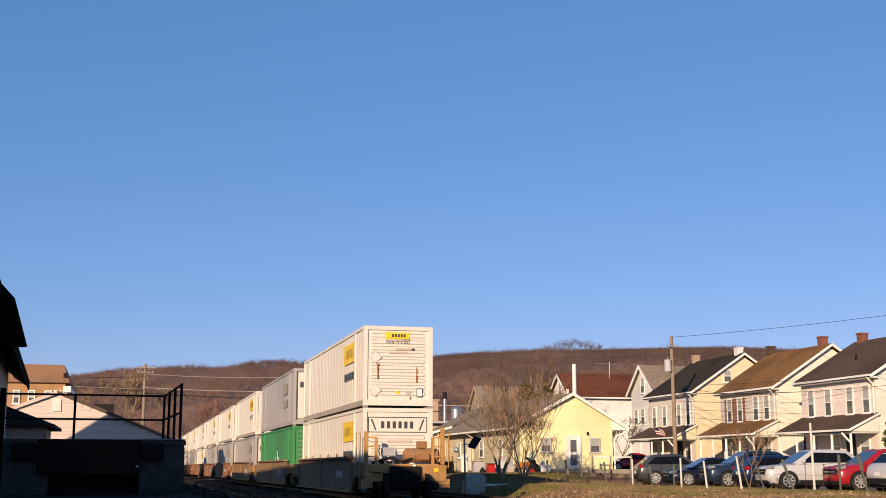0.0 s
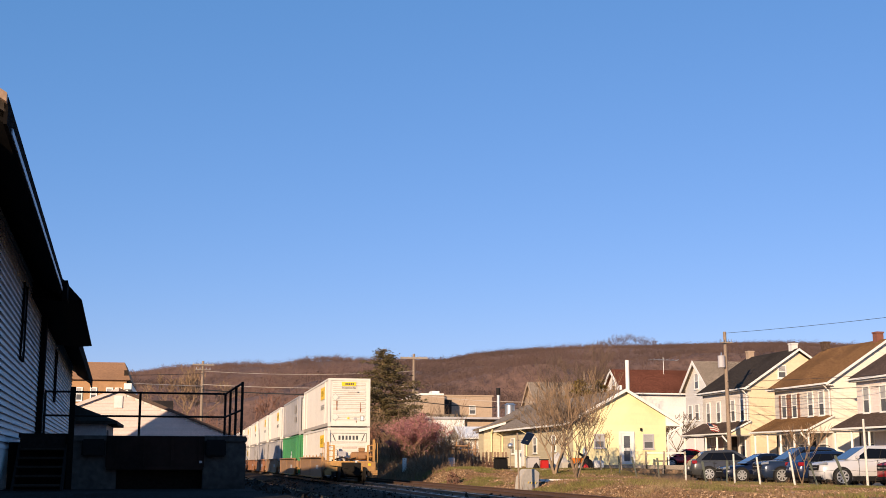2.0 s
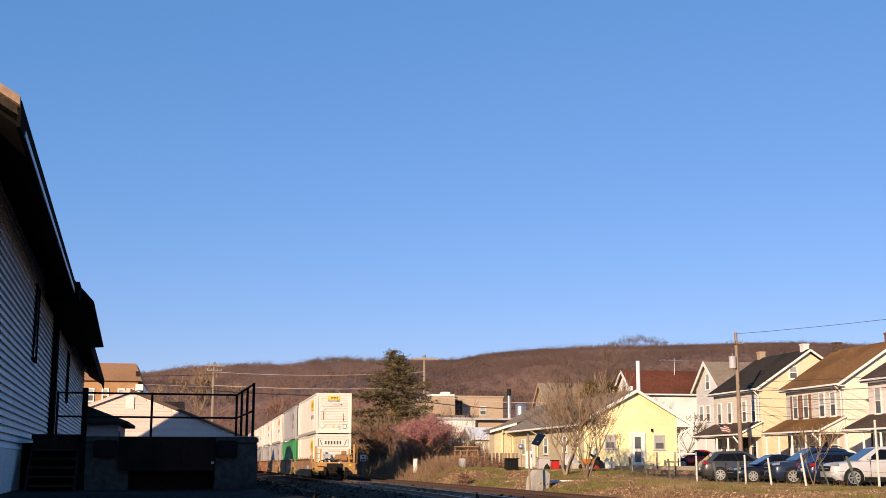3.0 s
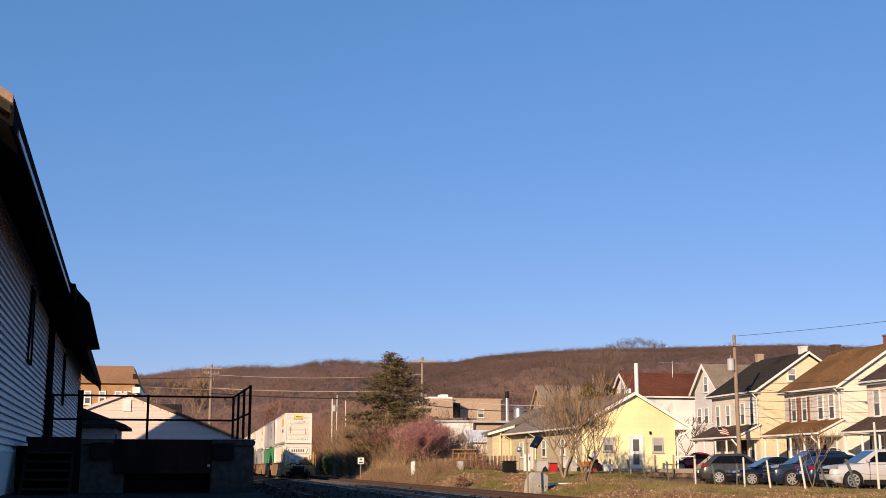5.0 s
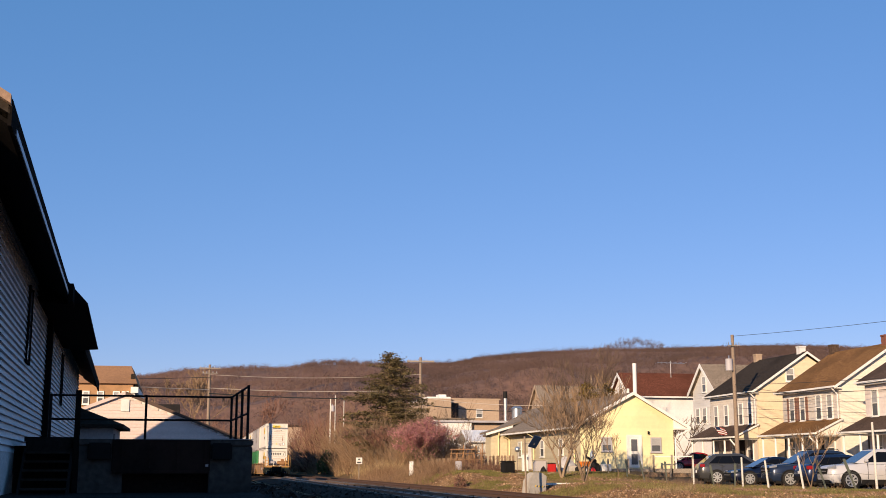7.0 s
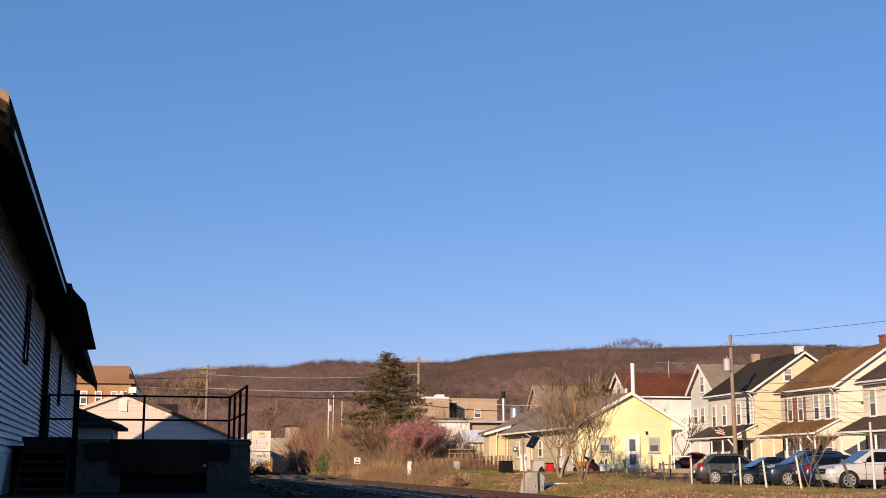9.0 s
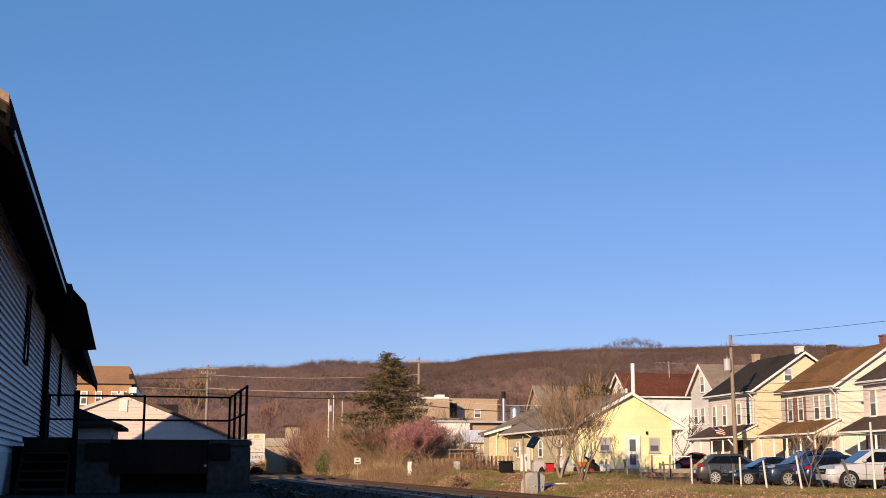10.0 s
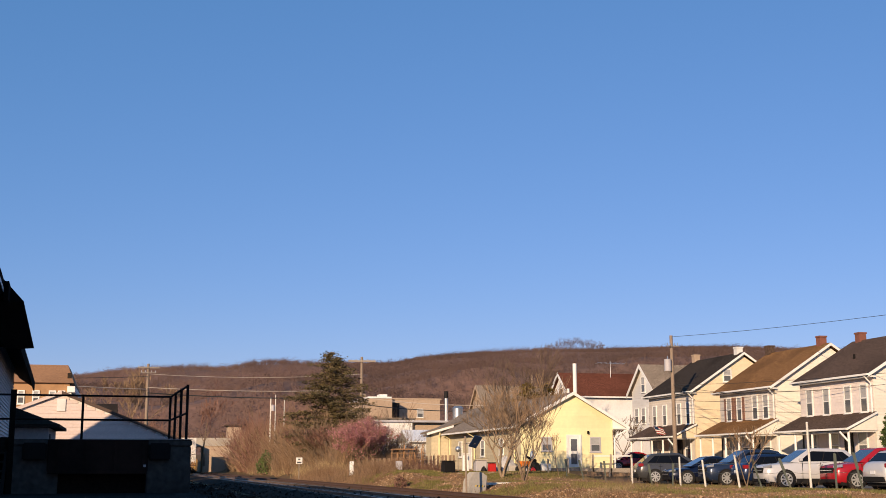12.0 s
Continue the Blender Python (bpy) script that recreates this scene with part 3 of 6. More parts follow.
def row_house(label, x0, y0, y1, base, eave, apex, roof_m, front_m, side_m, porch_m, chimneys, wins, shutters=None):
    """A two-storey house: front towards -x with a porch, gable end towards -y."""
    w = 8.2
    xm, x1 = x0 + 4.1, x0 + w
    h = thing("row_house", label, "house", group="houses along the street")
    part("wall", Mesh().box(x0, x0 + 0.2, y0 + 0.2, y1, base - 1, eave), front_m, h)
    gable = [(x0, base - 1), (x1, base - 1), (x1, eave), (xm, apex - 0.1), (x0, eave)]
    part("wall", Mesh().prism(gable, "y", y0, y0 + 0.2), side_m, h, "sunlit siding gable wall")
    part("wall", Mesh().prism(gable, "y", y1 - 0.2, y1 - 0.001), side_m, h)
    part("wall", Mesh().box(x1 - 0.2, x1, y0 + 0.2, y1 - 0.2, base - 1, eave), front_m, h)
    k = (apex - eave) / (xm - x0)
    r = slope(h, (x0 - 0.45, eave - 0.45 * k), (xm, apex), y0 - 0.3, y1 + 0.25, roof_m)
    slope(h, (x1 + 0.45, eave - 0.45 * k), (xm, apex), y0 - 0.3, y1 + 0.25, roof_m)
    for s in (-1, 1):                             # rake boards on the near gable
        e = xm + s * (xm - x0 + 0.5)
        part("rake_board", Mesh().prism([(e, eave - 0.5 * k - 0.03), (xm, apex - 0.03), (xm, apex + 0.15), (e, eave - 0.5 * k + 0.15)], "y", y0 - 0.36, y0 - 0.303), "white", h)
    part("gutter", Mesh().box(x0 - 0.6, x0 - 0.453, y0 - 0.3, y1 + 0.25, eave - 0.45 * k + 0.02, eave - 0.45 * k + 0.13), "white", h, "white metal gutter")
    part("cornice", Mesh().box(x0 - 0.42, x0 - 0.004, y0 - 0.28, y1 + 0.2, eave - 0.34, eave - 0.26), "white", h)
    part("downspout", Mesh().path([(x0 - 0.52, y0 + 0.1, eave - 0.25), (x0 - 0.1, y0 + 0.1, eave - 0.7), (x0 - 0.1, y0 + 0.1, base + 3.2)], 0.05), "white", h)
    for cx, cy, cz, cm in chimneys:
        c = part("chimney", Mesh().box(cx - 0.25, cx + 0.25, cy - 0.25, cy + 0.25, eave + 1, cz), cm, h)
        part("cap", Mesh().box(cx - 0.29, cx + 0.29, cy - 0.29, cy + 0.29, cz - 0.1, cz + 0.003), cm, c)
    for u in wins:
        window(h, "x-", y0 + u, base + 3.55, 0.6, 1.5, x0, shutter=shutters if u > 4 else None)
    courses(h, "x-", x0, y0 + 0.02, y1, base + 3.5, eave - 0.4, front_m)
    courses(h, "y-", y0, x0 + 0.02, x1, base + 0.8, eave - 0.1, side_m, (xm, apex - 0.2), 0.18)
    # ground floor behind the porch
    for u in (1.3, 4.2, 6.6):
        if u < y1 - y0 - 0.6:
            window(h, "x-", y0 + u, base + 0.9, 0.8, 1.5, x0)
    part("door", Mesh().box(x0 - 0.05, x0 - 0.004, y0 + 2.3, y0 + 3.2, base + 0.3, base + 2.35), "dark", h)
    p = part("porch_roof", Mesh().prism([(x0 - 0.002, base + 3.35), (x0 - 0.002, base + 3.5), (x0 - 1.95, base + 2.56), (x0 - 1.95, base + 2.42)], "y", y0 - 0.2, y1 + 0.1), porch_m, h)
    part("porch_gable", Mesh().prism([(x0 - 0.004, base + 3.34), (x0 - 1.8, base + 2.42), (x0 - 0.004, base + 2.42)], "y", y0 - 0.12, y0 - 0.04), side_m, p)
    part("porch_rake", Mesh().prism([(x0 - 0.004, base + 3.37), (x0 - 0.004, base + 3.5), (x0 - 2.0, base + 2.56), (x0 - 2.0, base + 2.43)], "y", y0 - 0.26, y0 - 0.203), "white", p)
    part("porch_gutter", Mesh().box(x0 - 2.08, x0 - 1.955, y0 - 0.2, y1 + 0.1, base + 2.45, base + 2.56), "white", p)
    part("porch_ceiling", Mesh().box(x0 - 1.8, x0 - 0.01, y0, y1, base + 2.34, base + 2.4), "white", p)
    part("porch_downspout", Mesh().path([(x0 - 2.02, y0 + 0.5, base + 2.36), (x0 - 1.7, y0 + 0.15, base + 1.8), (x0 - 1.7, y0 + 0.1, base)], 0.06), "white", p)
    part("porch_floor", Mesh().box(x0 - 1.8, x0 - 0.01, y0, y1, base - 0.9, base + 0.25), "grey_wood", h)
    n = 5
    for i in range(n):
        y = y0 + 0.12 + i * (y1 - y0 - 0.24) / (n - 1)
        part("porch_post", Mesh().tube((x0 - 1.7, y, base + 0.25), (x0 - 1.7, y, base + 2.36), 0.085, 0.07), "white", h)
    for i in range(n - 1):
        if i == 2:
            continue
        ya, yb = [y0 + 0.12 + j * (y1 - y0 - 0.24) / (n - 1) for j in (i, i + 1)]
        part("porch_rail", Mesh().box(x0 - 1.73, x0 - 1.67, ya + 0.1, yb - 0.1, base + 1.05, base + 1.12), "white", h)
    return h


H1 = row_house("two-storey house with dark roof and butter-yellow gable siding", 41.0, 84.3, 92.6, 0.75, 6.8, 9.5, "roof_dark", "taupe", "butter", "roof_dim",
               [(45.1, 84.9, 10.1, "white"), (45.1, 92.2, 10.15, "tan_wall")], (1.1, 2.7, 5.3, 7.2))
window(H1, "y-", 43.75, 7.45, 0.55, 0.85, 84.3)
H2 = row_house("two-storey house with brown shingle roof and cream gable siding", 41.0, 72.4, 80.2, 0.7, 6.42, 9.05, "roof_brown", "taupe", "cream", "roof_brown",
               [(45.1, 73.2, 9.75, "chimney"), (45.1, 80.1, 9.75, "roof_dim")], (1.25, 2.7, 4.9, 6.4), "shutter_brown")
H3 = row_house("two-storey house with dark brown roof and mauve front siding", 41.0, 61.4, 69.3, 0.65, 6.42, 8.85, "roof_dim", "mauve", "cream", "roof_dim",
               [(45.1, 68.6, 9.5, "chimney")], (0.95, 2.6, 4.9, 6.8))

for vx, vy, vz in ((42.6, 65.6, 7.35), (43.9, 63.6, 8.1)):
    part("roof_vent", Mesh().tube((vx, vy, vz), (vx, vy, vz + 0.45), 0.07, seg=8), "iron", H3, "small dark roof vent pipe")


def cottage():
    """Yellow one-storey house, gable end with a white door."""
    h = thing("yellow_cottage", "one-storey yellow sided cottage with grey roof and white trim", "house")
    x0, x1, y0, y1, base, eave, apex = 25.9, 32.6, 80.0, 105.8, 0.4, 4.0, 6.0
    xm = 29.67
    g = [(x0, base), (x1, base), (x1, apex - (x1 - xm) * 0.58), (xm, apex), (x0, eave)]
    part("wall", Mesh().prism(g, "y", y0, y0 + 0.2), "yellow", h, "bright yellow gable wall")
    part("wall", Mesh().prism(g, "y", y1 - 0.2, y1), "yellow", h)
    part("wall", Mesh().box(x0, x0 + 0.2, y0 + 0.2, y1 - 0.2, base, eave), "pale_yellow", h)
    part("wall", Mesh().box(x1 - 0.2, x1, y0 + 0.2, y1 - 0.2, base, eave), "yellow", h)
    k = (apex - eave) / (xm - x0)
    slope(h, (x0 - 0.6, eave - 0.6 * k), (xm, apex), y0 - 0.3, y1 + 0.3, "roof_grey")
    k2 = 0.58
    slope(h, (x1 + 1.1, apex - (x1 + 1.1 - xm) * k2), (xm, apex), y0 - 0.3, y1 + 0.3, "roof_grey")
    for e, q in ((x0 - 0.65, k), (x1 + 1.15, k2)):
        d = abs(e - xm)
        part("rake_board", Mesh().prism([(e, apex - d * q - 0.04), (xm, apex - 0.04), (xm, apex + 0.18), (e, apex - d * q + 0.18)], "y", y0 - 0.37, y0 - 0.303), "white", h)
    courses(h, "y-", y0, x0, x1, 1.1, eave - 0.1, "yellow", (xm, apex - 0.12), 0.2)
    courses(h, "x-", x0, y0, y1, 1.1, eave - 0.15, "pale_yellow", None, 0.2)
    d = part("door", Mesh().box(29.32, 30.12, y0 - 0.06, y0 - 0.004, 1.05, 3.1), "white", h, "white half-glazed storm door")
    part("pane", Mesh().box(29.5, 29.94, y0 - 0.075, y0 - 0.062, 2.15, 2.95), "glass", d)
    part("pane", Mesh().box(29.5, 29.94, y0 - 0.075, y0 - 0.062, 1.25, 1.95), "glass", d)
    for a, b, c, e in ((29.17, 29.32, 1.0, 3.25), (30.12, 30.27, 1.0, 3.25), (29.32, 30.12, 3.1, 3.25)):
        part("door_frame", Mesh().box(a, b, y0 - 0.09, y0 - 0.004, c, e), "white", h)
    window(h, "y-", 27.75, 2.2, 0.6, 0.8, y0, "decal_grey")
    window(h, "y-", 31.3, 2.15, 0.6, 0.85, y0, "decal_grey")
    for u, z, w, t in ((84.4, 2.0, 0.9, 1.0), (89.2, 1.9, 0.9, 1.1), (95.6, 1.9, 0.9, 1.1)):
        window(h, "x-", u, z, w, t, x0)
    part("side_door", Mesh().box(x0 - 0.07, x0 - 0.034, 92.2, 93.1, 0.9, 2.95), "white", h, "white side door")
    part("gutter", Mesh().box(x0 - 0.74, x0 - 0.604, y0 - 0.5, 99.1, eave - 0.36, eave - 0.24), "white", h)
    for yy in (81.0, 91.2, 98.6):
        part("downspout", Mesh().path([(x0 - 0.66, yy, eave - 0.36), (x0 - 0.12, yy, eave - 0.7), (x0 - 0.12, yy, 0.7)], 0.05), "yellow", h)
    part("porch_lamp", Mesh().tube((30.75, y0 - 0.12, 3.3), (30.75, y0 - 0.12, 3.5), 0.07), "iron", h)
    part("vent_pipe", Mesh().tube((31.4, 84, 4.5), (31.4, 84, 8.5), 0.15, seg=10), "white", h, "tall white flue pipe", smooth=40)
    part("vent_pipe", Mesh().tube((31.05, 84.5, 4.5), (31.05, 84.5, 6.7), 0.1, seg=10), "white", h, smooth=40)
    part("step", Mesh().box(27.2, 33.5, y0 - 1.6, y0 - 0.01, 0.2, 0.98), "grey_wood", h, "low wooden deck")
    for x in (27.3, 28.7, 30.5, 31.8, 33.3):
        part("deck_post", Mesh().box(x - 0.05, x + 0.05, y0 - 1.6, y0 - 1.5, 0.3, 1.9 if x > 30 else 1.6), "grey_wood", h)
    part("deck_rail", Mesh().box(30.5, 33.3, y0 - 1.57, y0 - 1.53, 1.75, 1.83), "white", h)
    zr = apex - (x1 - xm) * k2
    part("soffit_panel", Mesh().prism([(x1 + 0.004, zr), (x1 + 1.05, zr - 1.05 * k2), (x1 + 1.05, 3.725), (x1 + 0.004, 3.725)], "y", y0 - 0.1, y0 + 0.1), "white", h, "white boxed eave")
    part("eave_return", Mesh().box(x1 + 0.004, x1 + 1.1, y0 - 0.45, y0 + 0.3, 3.62, 3.72), "white", h)
    part("downspout", Mesh().path([(x1 + 1.05, y0 - 0.4, 3.62), (x1 + 0.2, y0 - 0.3, 3.2), (x1 + 0.1, y0 - 0.12, 3.0), (x1 + 0.1, y0 - 0.12, 0.9)], 0.06), "white", h, "white metal downspout")
    return h


cottage()


def lean_to():
    h = thing("lean_to_shed", "pale yellow lean-to shed against the cottage's long side", "shed")
    x0, x1, y0, y1, base = 24.45, 25.86, 99.6, 101.4, 0.2
    low, high = 3.85, 4.3
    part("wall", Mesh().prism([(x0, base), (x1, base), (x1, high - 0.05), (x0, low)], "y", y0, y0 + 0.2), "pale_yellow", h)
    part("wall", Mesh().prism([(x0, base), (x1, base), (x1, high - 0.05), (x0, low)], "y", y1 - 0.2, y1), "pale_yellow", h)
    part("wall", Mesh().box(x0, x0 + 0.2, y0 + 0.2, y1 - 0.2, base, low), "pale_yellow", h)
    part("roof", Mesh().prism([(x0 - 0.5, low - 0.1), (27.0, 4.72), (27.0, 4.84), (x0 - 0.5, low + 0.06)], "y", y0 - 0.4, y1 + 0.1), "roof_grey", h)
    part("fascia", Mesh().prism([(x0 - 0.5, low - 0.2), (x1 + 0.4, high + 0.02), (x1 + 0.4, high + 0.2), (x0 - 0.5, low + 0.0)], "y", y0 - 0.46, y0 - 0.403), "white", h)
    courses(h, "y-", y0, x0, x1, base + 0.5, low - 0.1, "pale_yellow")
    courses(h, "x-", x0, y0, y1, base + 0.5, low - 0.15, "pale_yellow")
    part("downspout", Mesh().path([(25.1, y0 - 0.35, 3.85), (25.1, y0 - 0.08, 3.5), (25.1, y0 - 0.08, 0.6)], 0.06), "yellow", h, "yellow painted downspout")


lean_to()


def shop_flue():
    s = thing("flue_pipe", "black-topped metal flue pipe above a low roof", "flue")
    part("pipe", Mesh().tube((31.0, 120, 3), (31.0, 120, 7.9), 0.17, seg=12), "steel", s, smooth=40)
    part("cap", Mesh().tube((31.0, 120, 7.9), (31.0, 120, 8.6), 0.22, seg=12), "black", s, smooth=40)
    v = thing("roof_ventilator", "round shiny galvanized roof ventilator", "ventilator")
    part("drum", Mesh().tube((32.2, 120, 5.4), (32.2, 120, 6.9), 0.52, seg=16), "steel", v, smooth=40)
    part("cap", Mesh().tube((32.2, 120, 6.9), (32.2, 120, 7.1), 0.6, 0.35, seg=16), "steel", v, smooth=40)
    b = thing("flat_roofed_shop", "low white flat-roofed workshop with parapet", "building")
    part("wall", Mesh().box(27.15, 40, 119, 130, 0.5, 5.4), "tan_wall", b)
    part("wall", Mesh().box(23.9, 27.146, 118.5, 130, 0.5, 5.4), "white_siding", b, "whitewashed end wall")
    part("roof", Mesh().box(23.7, 40.2, 118.3, 130.2, 5.404, 5.6), "decal_grey", b)


shop_flue()


def tan_block():
    b = thing("tan_commercial_building", "long flat-roofed tan commercial building with roof units", "building")
    part("wall", Mesh().box(32.6, 36.0, 170, 185, 2, 10.6), "tan_wall", b)
    part("wall", Mesh().box(36.0, 44.0, 174, 186, 2, 10.7), "tan_wall", b)
    part("parapet", Mesh().box(35.9, 44.2, 173.9, 186, 10.704, 10.9), "tan_wall", b)
    part("parapet", Mesh().box(32.5, 35.9, 169.9, 185, 10.604, 10.85), "white", b)
    part("doorway", Mesh().box(36.6, 37.9, 173.9, 173.996, 7.6, 10.2), "dark", b)
    window(b, "y-", 41, 8.2, 0.8, 1.1, 174)
    part("wall", Mesh().box(38.5, 46.0, 166, 170, 2, 7.4), "tan_wall", b)
    part("roof_unit", Mesh().box(34.6, 35.7, 172, 174, 10.85, 11.3), "white", b)
    part("roof_unit", Mesh().box(32.6, 33.2, 175, 176, 10.85, 11.5), "roof_grey", b)
    w = thing("white_annex", "low whitewashed annex with flat roof", "building")
    part("wall", Mesh().box(29.6, 34.6, 150, 158, 1.5, 6.9), "white_siding", w)
    part("roof", Mesh().box(29.4, 34.8, 149.8, 158.2, 6.904, 7.1), "roof_grey", w)
    s = thing("metal_shed", "small shed with pale blue-grey metal roof", "shed")
    part("wall", Mesh().box(24.7, 27.2, 108, 112, 0.3, 3.3), "white_siding", s)
    part("roof", Mesh().prism([(107.6, 3.25), (110, 4.3), (112.4, 3.25), (112.4, 3.37), (110, 4.42), (107.6, 3.37)], "x", 24.2, 27.6), M["metal_roof"], s)


M["metal_roof"] = mat("blue_grey_metal_roof", (0.78, 0.78, 0.78), 0.6, 0.08, 1, 0.05)
tan_block()


def cross_house(label, x0, x1, y0, y1, base, eave, apex, roof_m, wall_m, wins, trim="white"):
    """A two-storey house with its ridge along x: gable towards -x, roof slope towards -y."""
    h = thing("town_house", label, "house")
    ym = (y0 + y1) / 2
    g = [(y0, base), (y1, base), (y1, eave), (ym, apex), (y0, eave)]
    part("wall", Mesh().prism(g, "x", x0, x0 + 0.2), wall_m, h)
    part("wall", Mesh().prism(g, "x", x1 - 0.2, x1), wall_m, h)
    part("wall", Mesh().box(x0 + 0.2, x1 - 0.2, y0, y0 + 0.2, base, eave), wall_m, h)
    part("wall", Mesh().box(x0 + 0.2, x1 - 0.2, y1 - 0.2, y1, base, eave), wall_m, h)
    k = (apex - eave) / (ym - y0)
    for s, e in ((-1, y0), (1, y1)):
        part("roof", Mesh().prism([(e + s * 0.4, eave - 0.4 * k), (ym, apex), (ym, apex + 0.16), (e + s * 0.4, eave - 0.4 * k + 0.16)], "x", x0 - 0.4, x1 + 0.3), roof_m, h)
        part("rake_board", Mesh().prism([(e + s * 0.45, eave - 0.45 * k - 0.2), (ym, apex - 0.2), (ym, apex + 0.18), (e + s * 0.45, eave - 0.45 * k + 0.18)], "x", x0 - 0.46, x0 - 0.403), trim, h)
    part("gutter", Mesh().box(x0 - 0.4, x1 + 0.3, y0 - 0.53, y0 - 0.403, eave - 0.4 * k - 0.02, eave - 0.4 * k + 0.13), trim, h)
    if trim == "white":
        courses(h, "x-", x0, y0, y1, base + 4, eave - 0.1, wall_m, (ym, apex - 0.1), 0.24)
        courses(h, "y-", y0, x0, x1, base + 4, eave - 0.2, wall_m, None, 0.24)
    for u, z in wins:
        window(h, "x-", u, z, 0.8, 1.4, x0)
    return h


W1 = cross_house("white two-storey house with grey-brown roof", 48.2, 57.0, 107.3, 112.9, 0.5, 8.3, 10.7, "roof_grey", "white_wall", ((108.5, 5.2), (110.2, 5.2), (111.8, 5.2), (110.1, 8.2)))
for u in (48.2, 49.9):
    window(W1, "y-", u, 5.2, 0.8, 1.6, 107.3)
cross_house("white house with a red-brown shingle roof", 45.9, 60.0, 124.0, 130.2, 0.5, 8.7, 11.1, "roof_red", "white_wall", ((127, 8.8), (126, 5), (129, 5)))

cross_house("pale tan house half hidden by trees", 43.2, 52.0, 148.0, 153.5, 0.5, 8.6, 11.2, "roof_grey", "tan_wall", ((150.5, 5.5),), "tan_wall")


def white_gable():
    """The low white building behind the dock, its broad gable towards the yard."""
    h = thing("white_garage", "low white sided garage with a broad shallow gable", "garage")
    y0, y1, base, xm, apex, e = 84.0, 94.5, 0.3, -4.35, 5.85, 2.9
    g = [(-11.8, base), (3.1, base), (3.1, e), (xm, apex), (-11.8, e)]
    part("wall", Mesh().prism(g, "y", y0, y0 + 0.2), "white_siding", h)
    part("wall", Mesh().prism(g, "y", y1 - 0.2, y1), "white_siding", h)
    part("wall", Mesh().box(2.9, 3.1, y0 + 0.2, y1 - 0.2, base, e), "white_siding", h)
    k = (apex - e) / (3.1 - xm)
    for s, a in ((1, 3.9), (-1, -12.6)):
        q = apex - abs(a - xm) * k
        slope(h, (a, q), (xm, apex), y0 - 0.16, y1, "roof_dim", th=0.16)
        part("rake_board", Mesh().prism([(a + s * 0.05, q - 0.06), (xm, apex - 0.05), (xm, apex + 0.18), (a + s * 0.05, q + 0.16)], "y", y0 - 0.23, y0 - 0.163), "rake_shaded" if s > 0 else "garage_siding", h)
    z, n = base + 0.9, 0
    while z < apex - 0.25:                         # lapped courses, cut to the gable
        half = 1 - max(0.0, (z + 0.22 - e) / (apex - e))
        xl, xr = (-11.75, 3.05) if z + 0.22 < e else (xm - (xm + 11.75) * half, xm + (3.05 - xm) * half)
        part("siding_board", Mesh().prism([(y0 - 0.04, z), (y0 - 0.012, z + 0.22), (y0 - 0.003, z + 0.22), (y0 - 0.003, z)], "x", xl, xr), "garage_siding", h)
        z += 0.223
    part("gable_vent", Mesh().box(xm - 0.27, xm + 0.27, y0 - 0.1, y0 - 0.058, 4.7, 5.5), "white", h)
    s = thing("small_shed", "small shed with dark hipped roof and white wall", "shed")
    part("wall", Mesh().box(-9.0, -4.0, 66.5, 73, 0.3, 3.15), "shed_boards", s)
    part("roof", Mesh().add([(-9.3, 66.0, 3.1), (-3.45, 66.0, 3.1), (-3.45, 73.5, 3.1), (-9.3, 73.5, 3.1), (-6.6, 69, 4.5), (-6.6, 70.5, 4.5),
                             (-9.3, 66.0, 3.26), (-3.45, 66.0, 3.26), (-3.45, 73.5, 3.26), (-9.3, 73.5, 3.26)],
                            [(0, 3, 2, 1), (0, 1, 7, 6), (1, 2, 8, 7), (2, 3, 9, 8), (3, 0, 6, 9), (6, 7, 4), (7, 8, 5, 4), (8, 9, 5), (9, 6, 4, 5)]), "roof_dark", s)
    part("door_panel", Mesh().box(-6.4, -4.75, 66.44, 66.496, 0.6, 2.5), "shed_boards", s)
    part("louvre", Mesh().box(-3.996, -3.95, 66.9, 67.9, 1.8, 2.8), "seal", s)


white_gable()


def brick_building():
    b = thing("brick_building", "two-storey orange brick building with shingled roof and white windows", "building")
    part("wall", Mesh().box(-14, -4.4, 95, 107, 0.5, 7.3), "brick_wall", b)
    part("roof", Mesh().add([(-14.3, 94.7, 7.25), (-4.1, 94.7, 7.25), (-4.1, 107.3, 7.25), (-14.3, 107.3, 7.25), (-14.0, 98.4, 8.85), (-4.75, 98.4, 8.85), (-4.75, 103.5, 8.85), (-14.0, 103.5, 8.85)],
                            [(0, 3, 2, 1), (0, 1, 5, 4), (1, 2, 6, 5), (2, 3, 7, 6), (3, 0, 4, 7), (4, 5, 6, 7)]), "roof_orange", b, "orange-brown shingled roof")
    part("chimney", Mesh().box(-4.62, -4.32, 95.6, 95.95, 7.0, 8.05), "roof_dark", b)
    part("cornice", Mesh().box(-4.55, -4.0, 94.6, 107, 6.55, 7.0), "white", b)
    part("cornice", Mesh().box(-4.75, -4.25, 94.75, 107, 6.2, 6.55), "white", b)
    for x in (-7.8, -6.75, -5.6, -4.95, -9.2):
        window(b, "y-", x, 5.75, 0.34, 0.85, 95)
    t = part("side_roof", Mesh().prism([(-14.2, 5.4), (-4.1, 3.6), (-4.1, 3.8), (-14.2, 5.6)], "y", 92, 94.9), "white", b)


brick_building()
cross_house("dark-roofed house half hidden behind the white garage", -9.0, -1.5, 127.0, 133.0, 0.5, 6.0, 7.3, "roof_dark", "tan_wall", (), "roof_dark")

# ---- the train ----
CW, CH, CL = 2.59, 2.9, 16.15                     # a container
PITCH = 20.1                                      # from one well car to the next


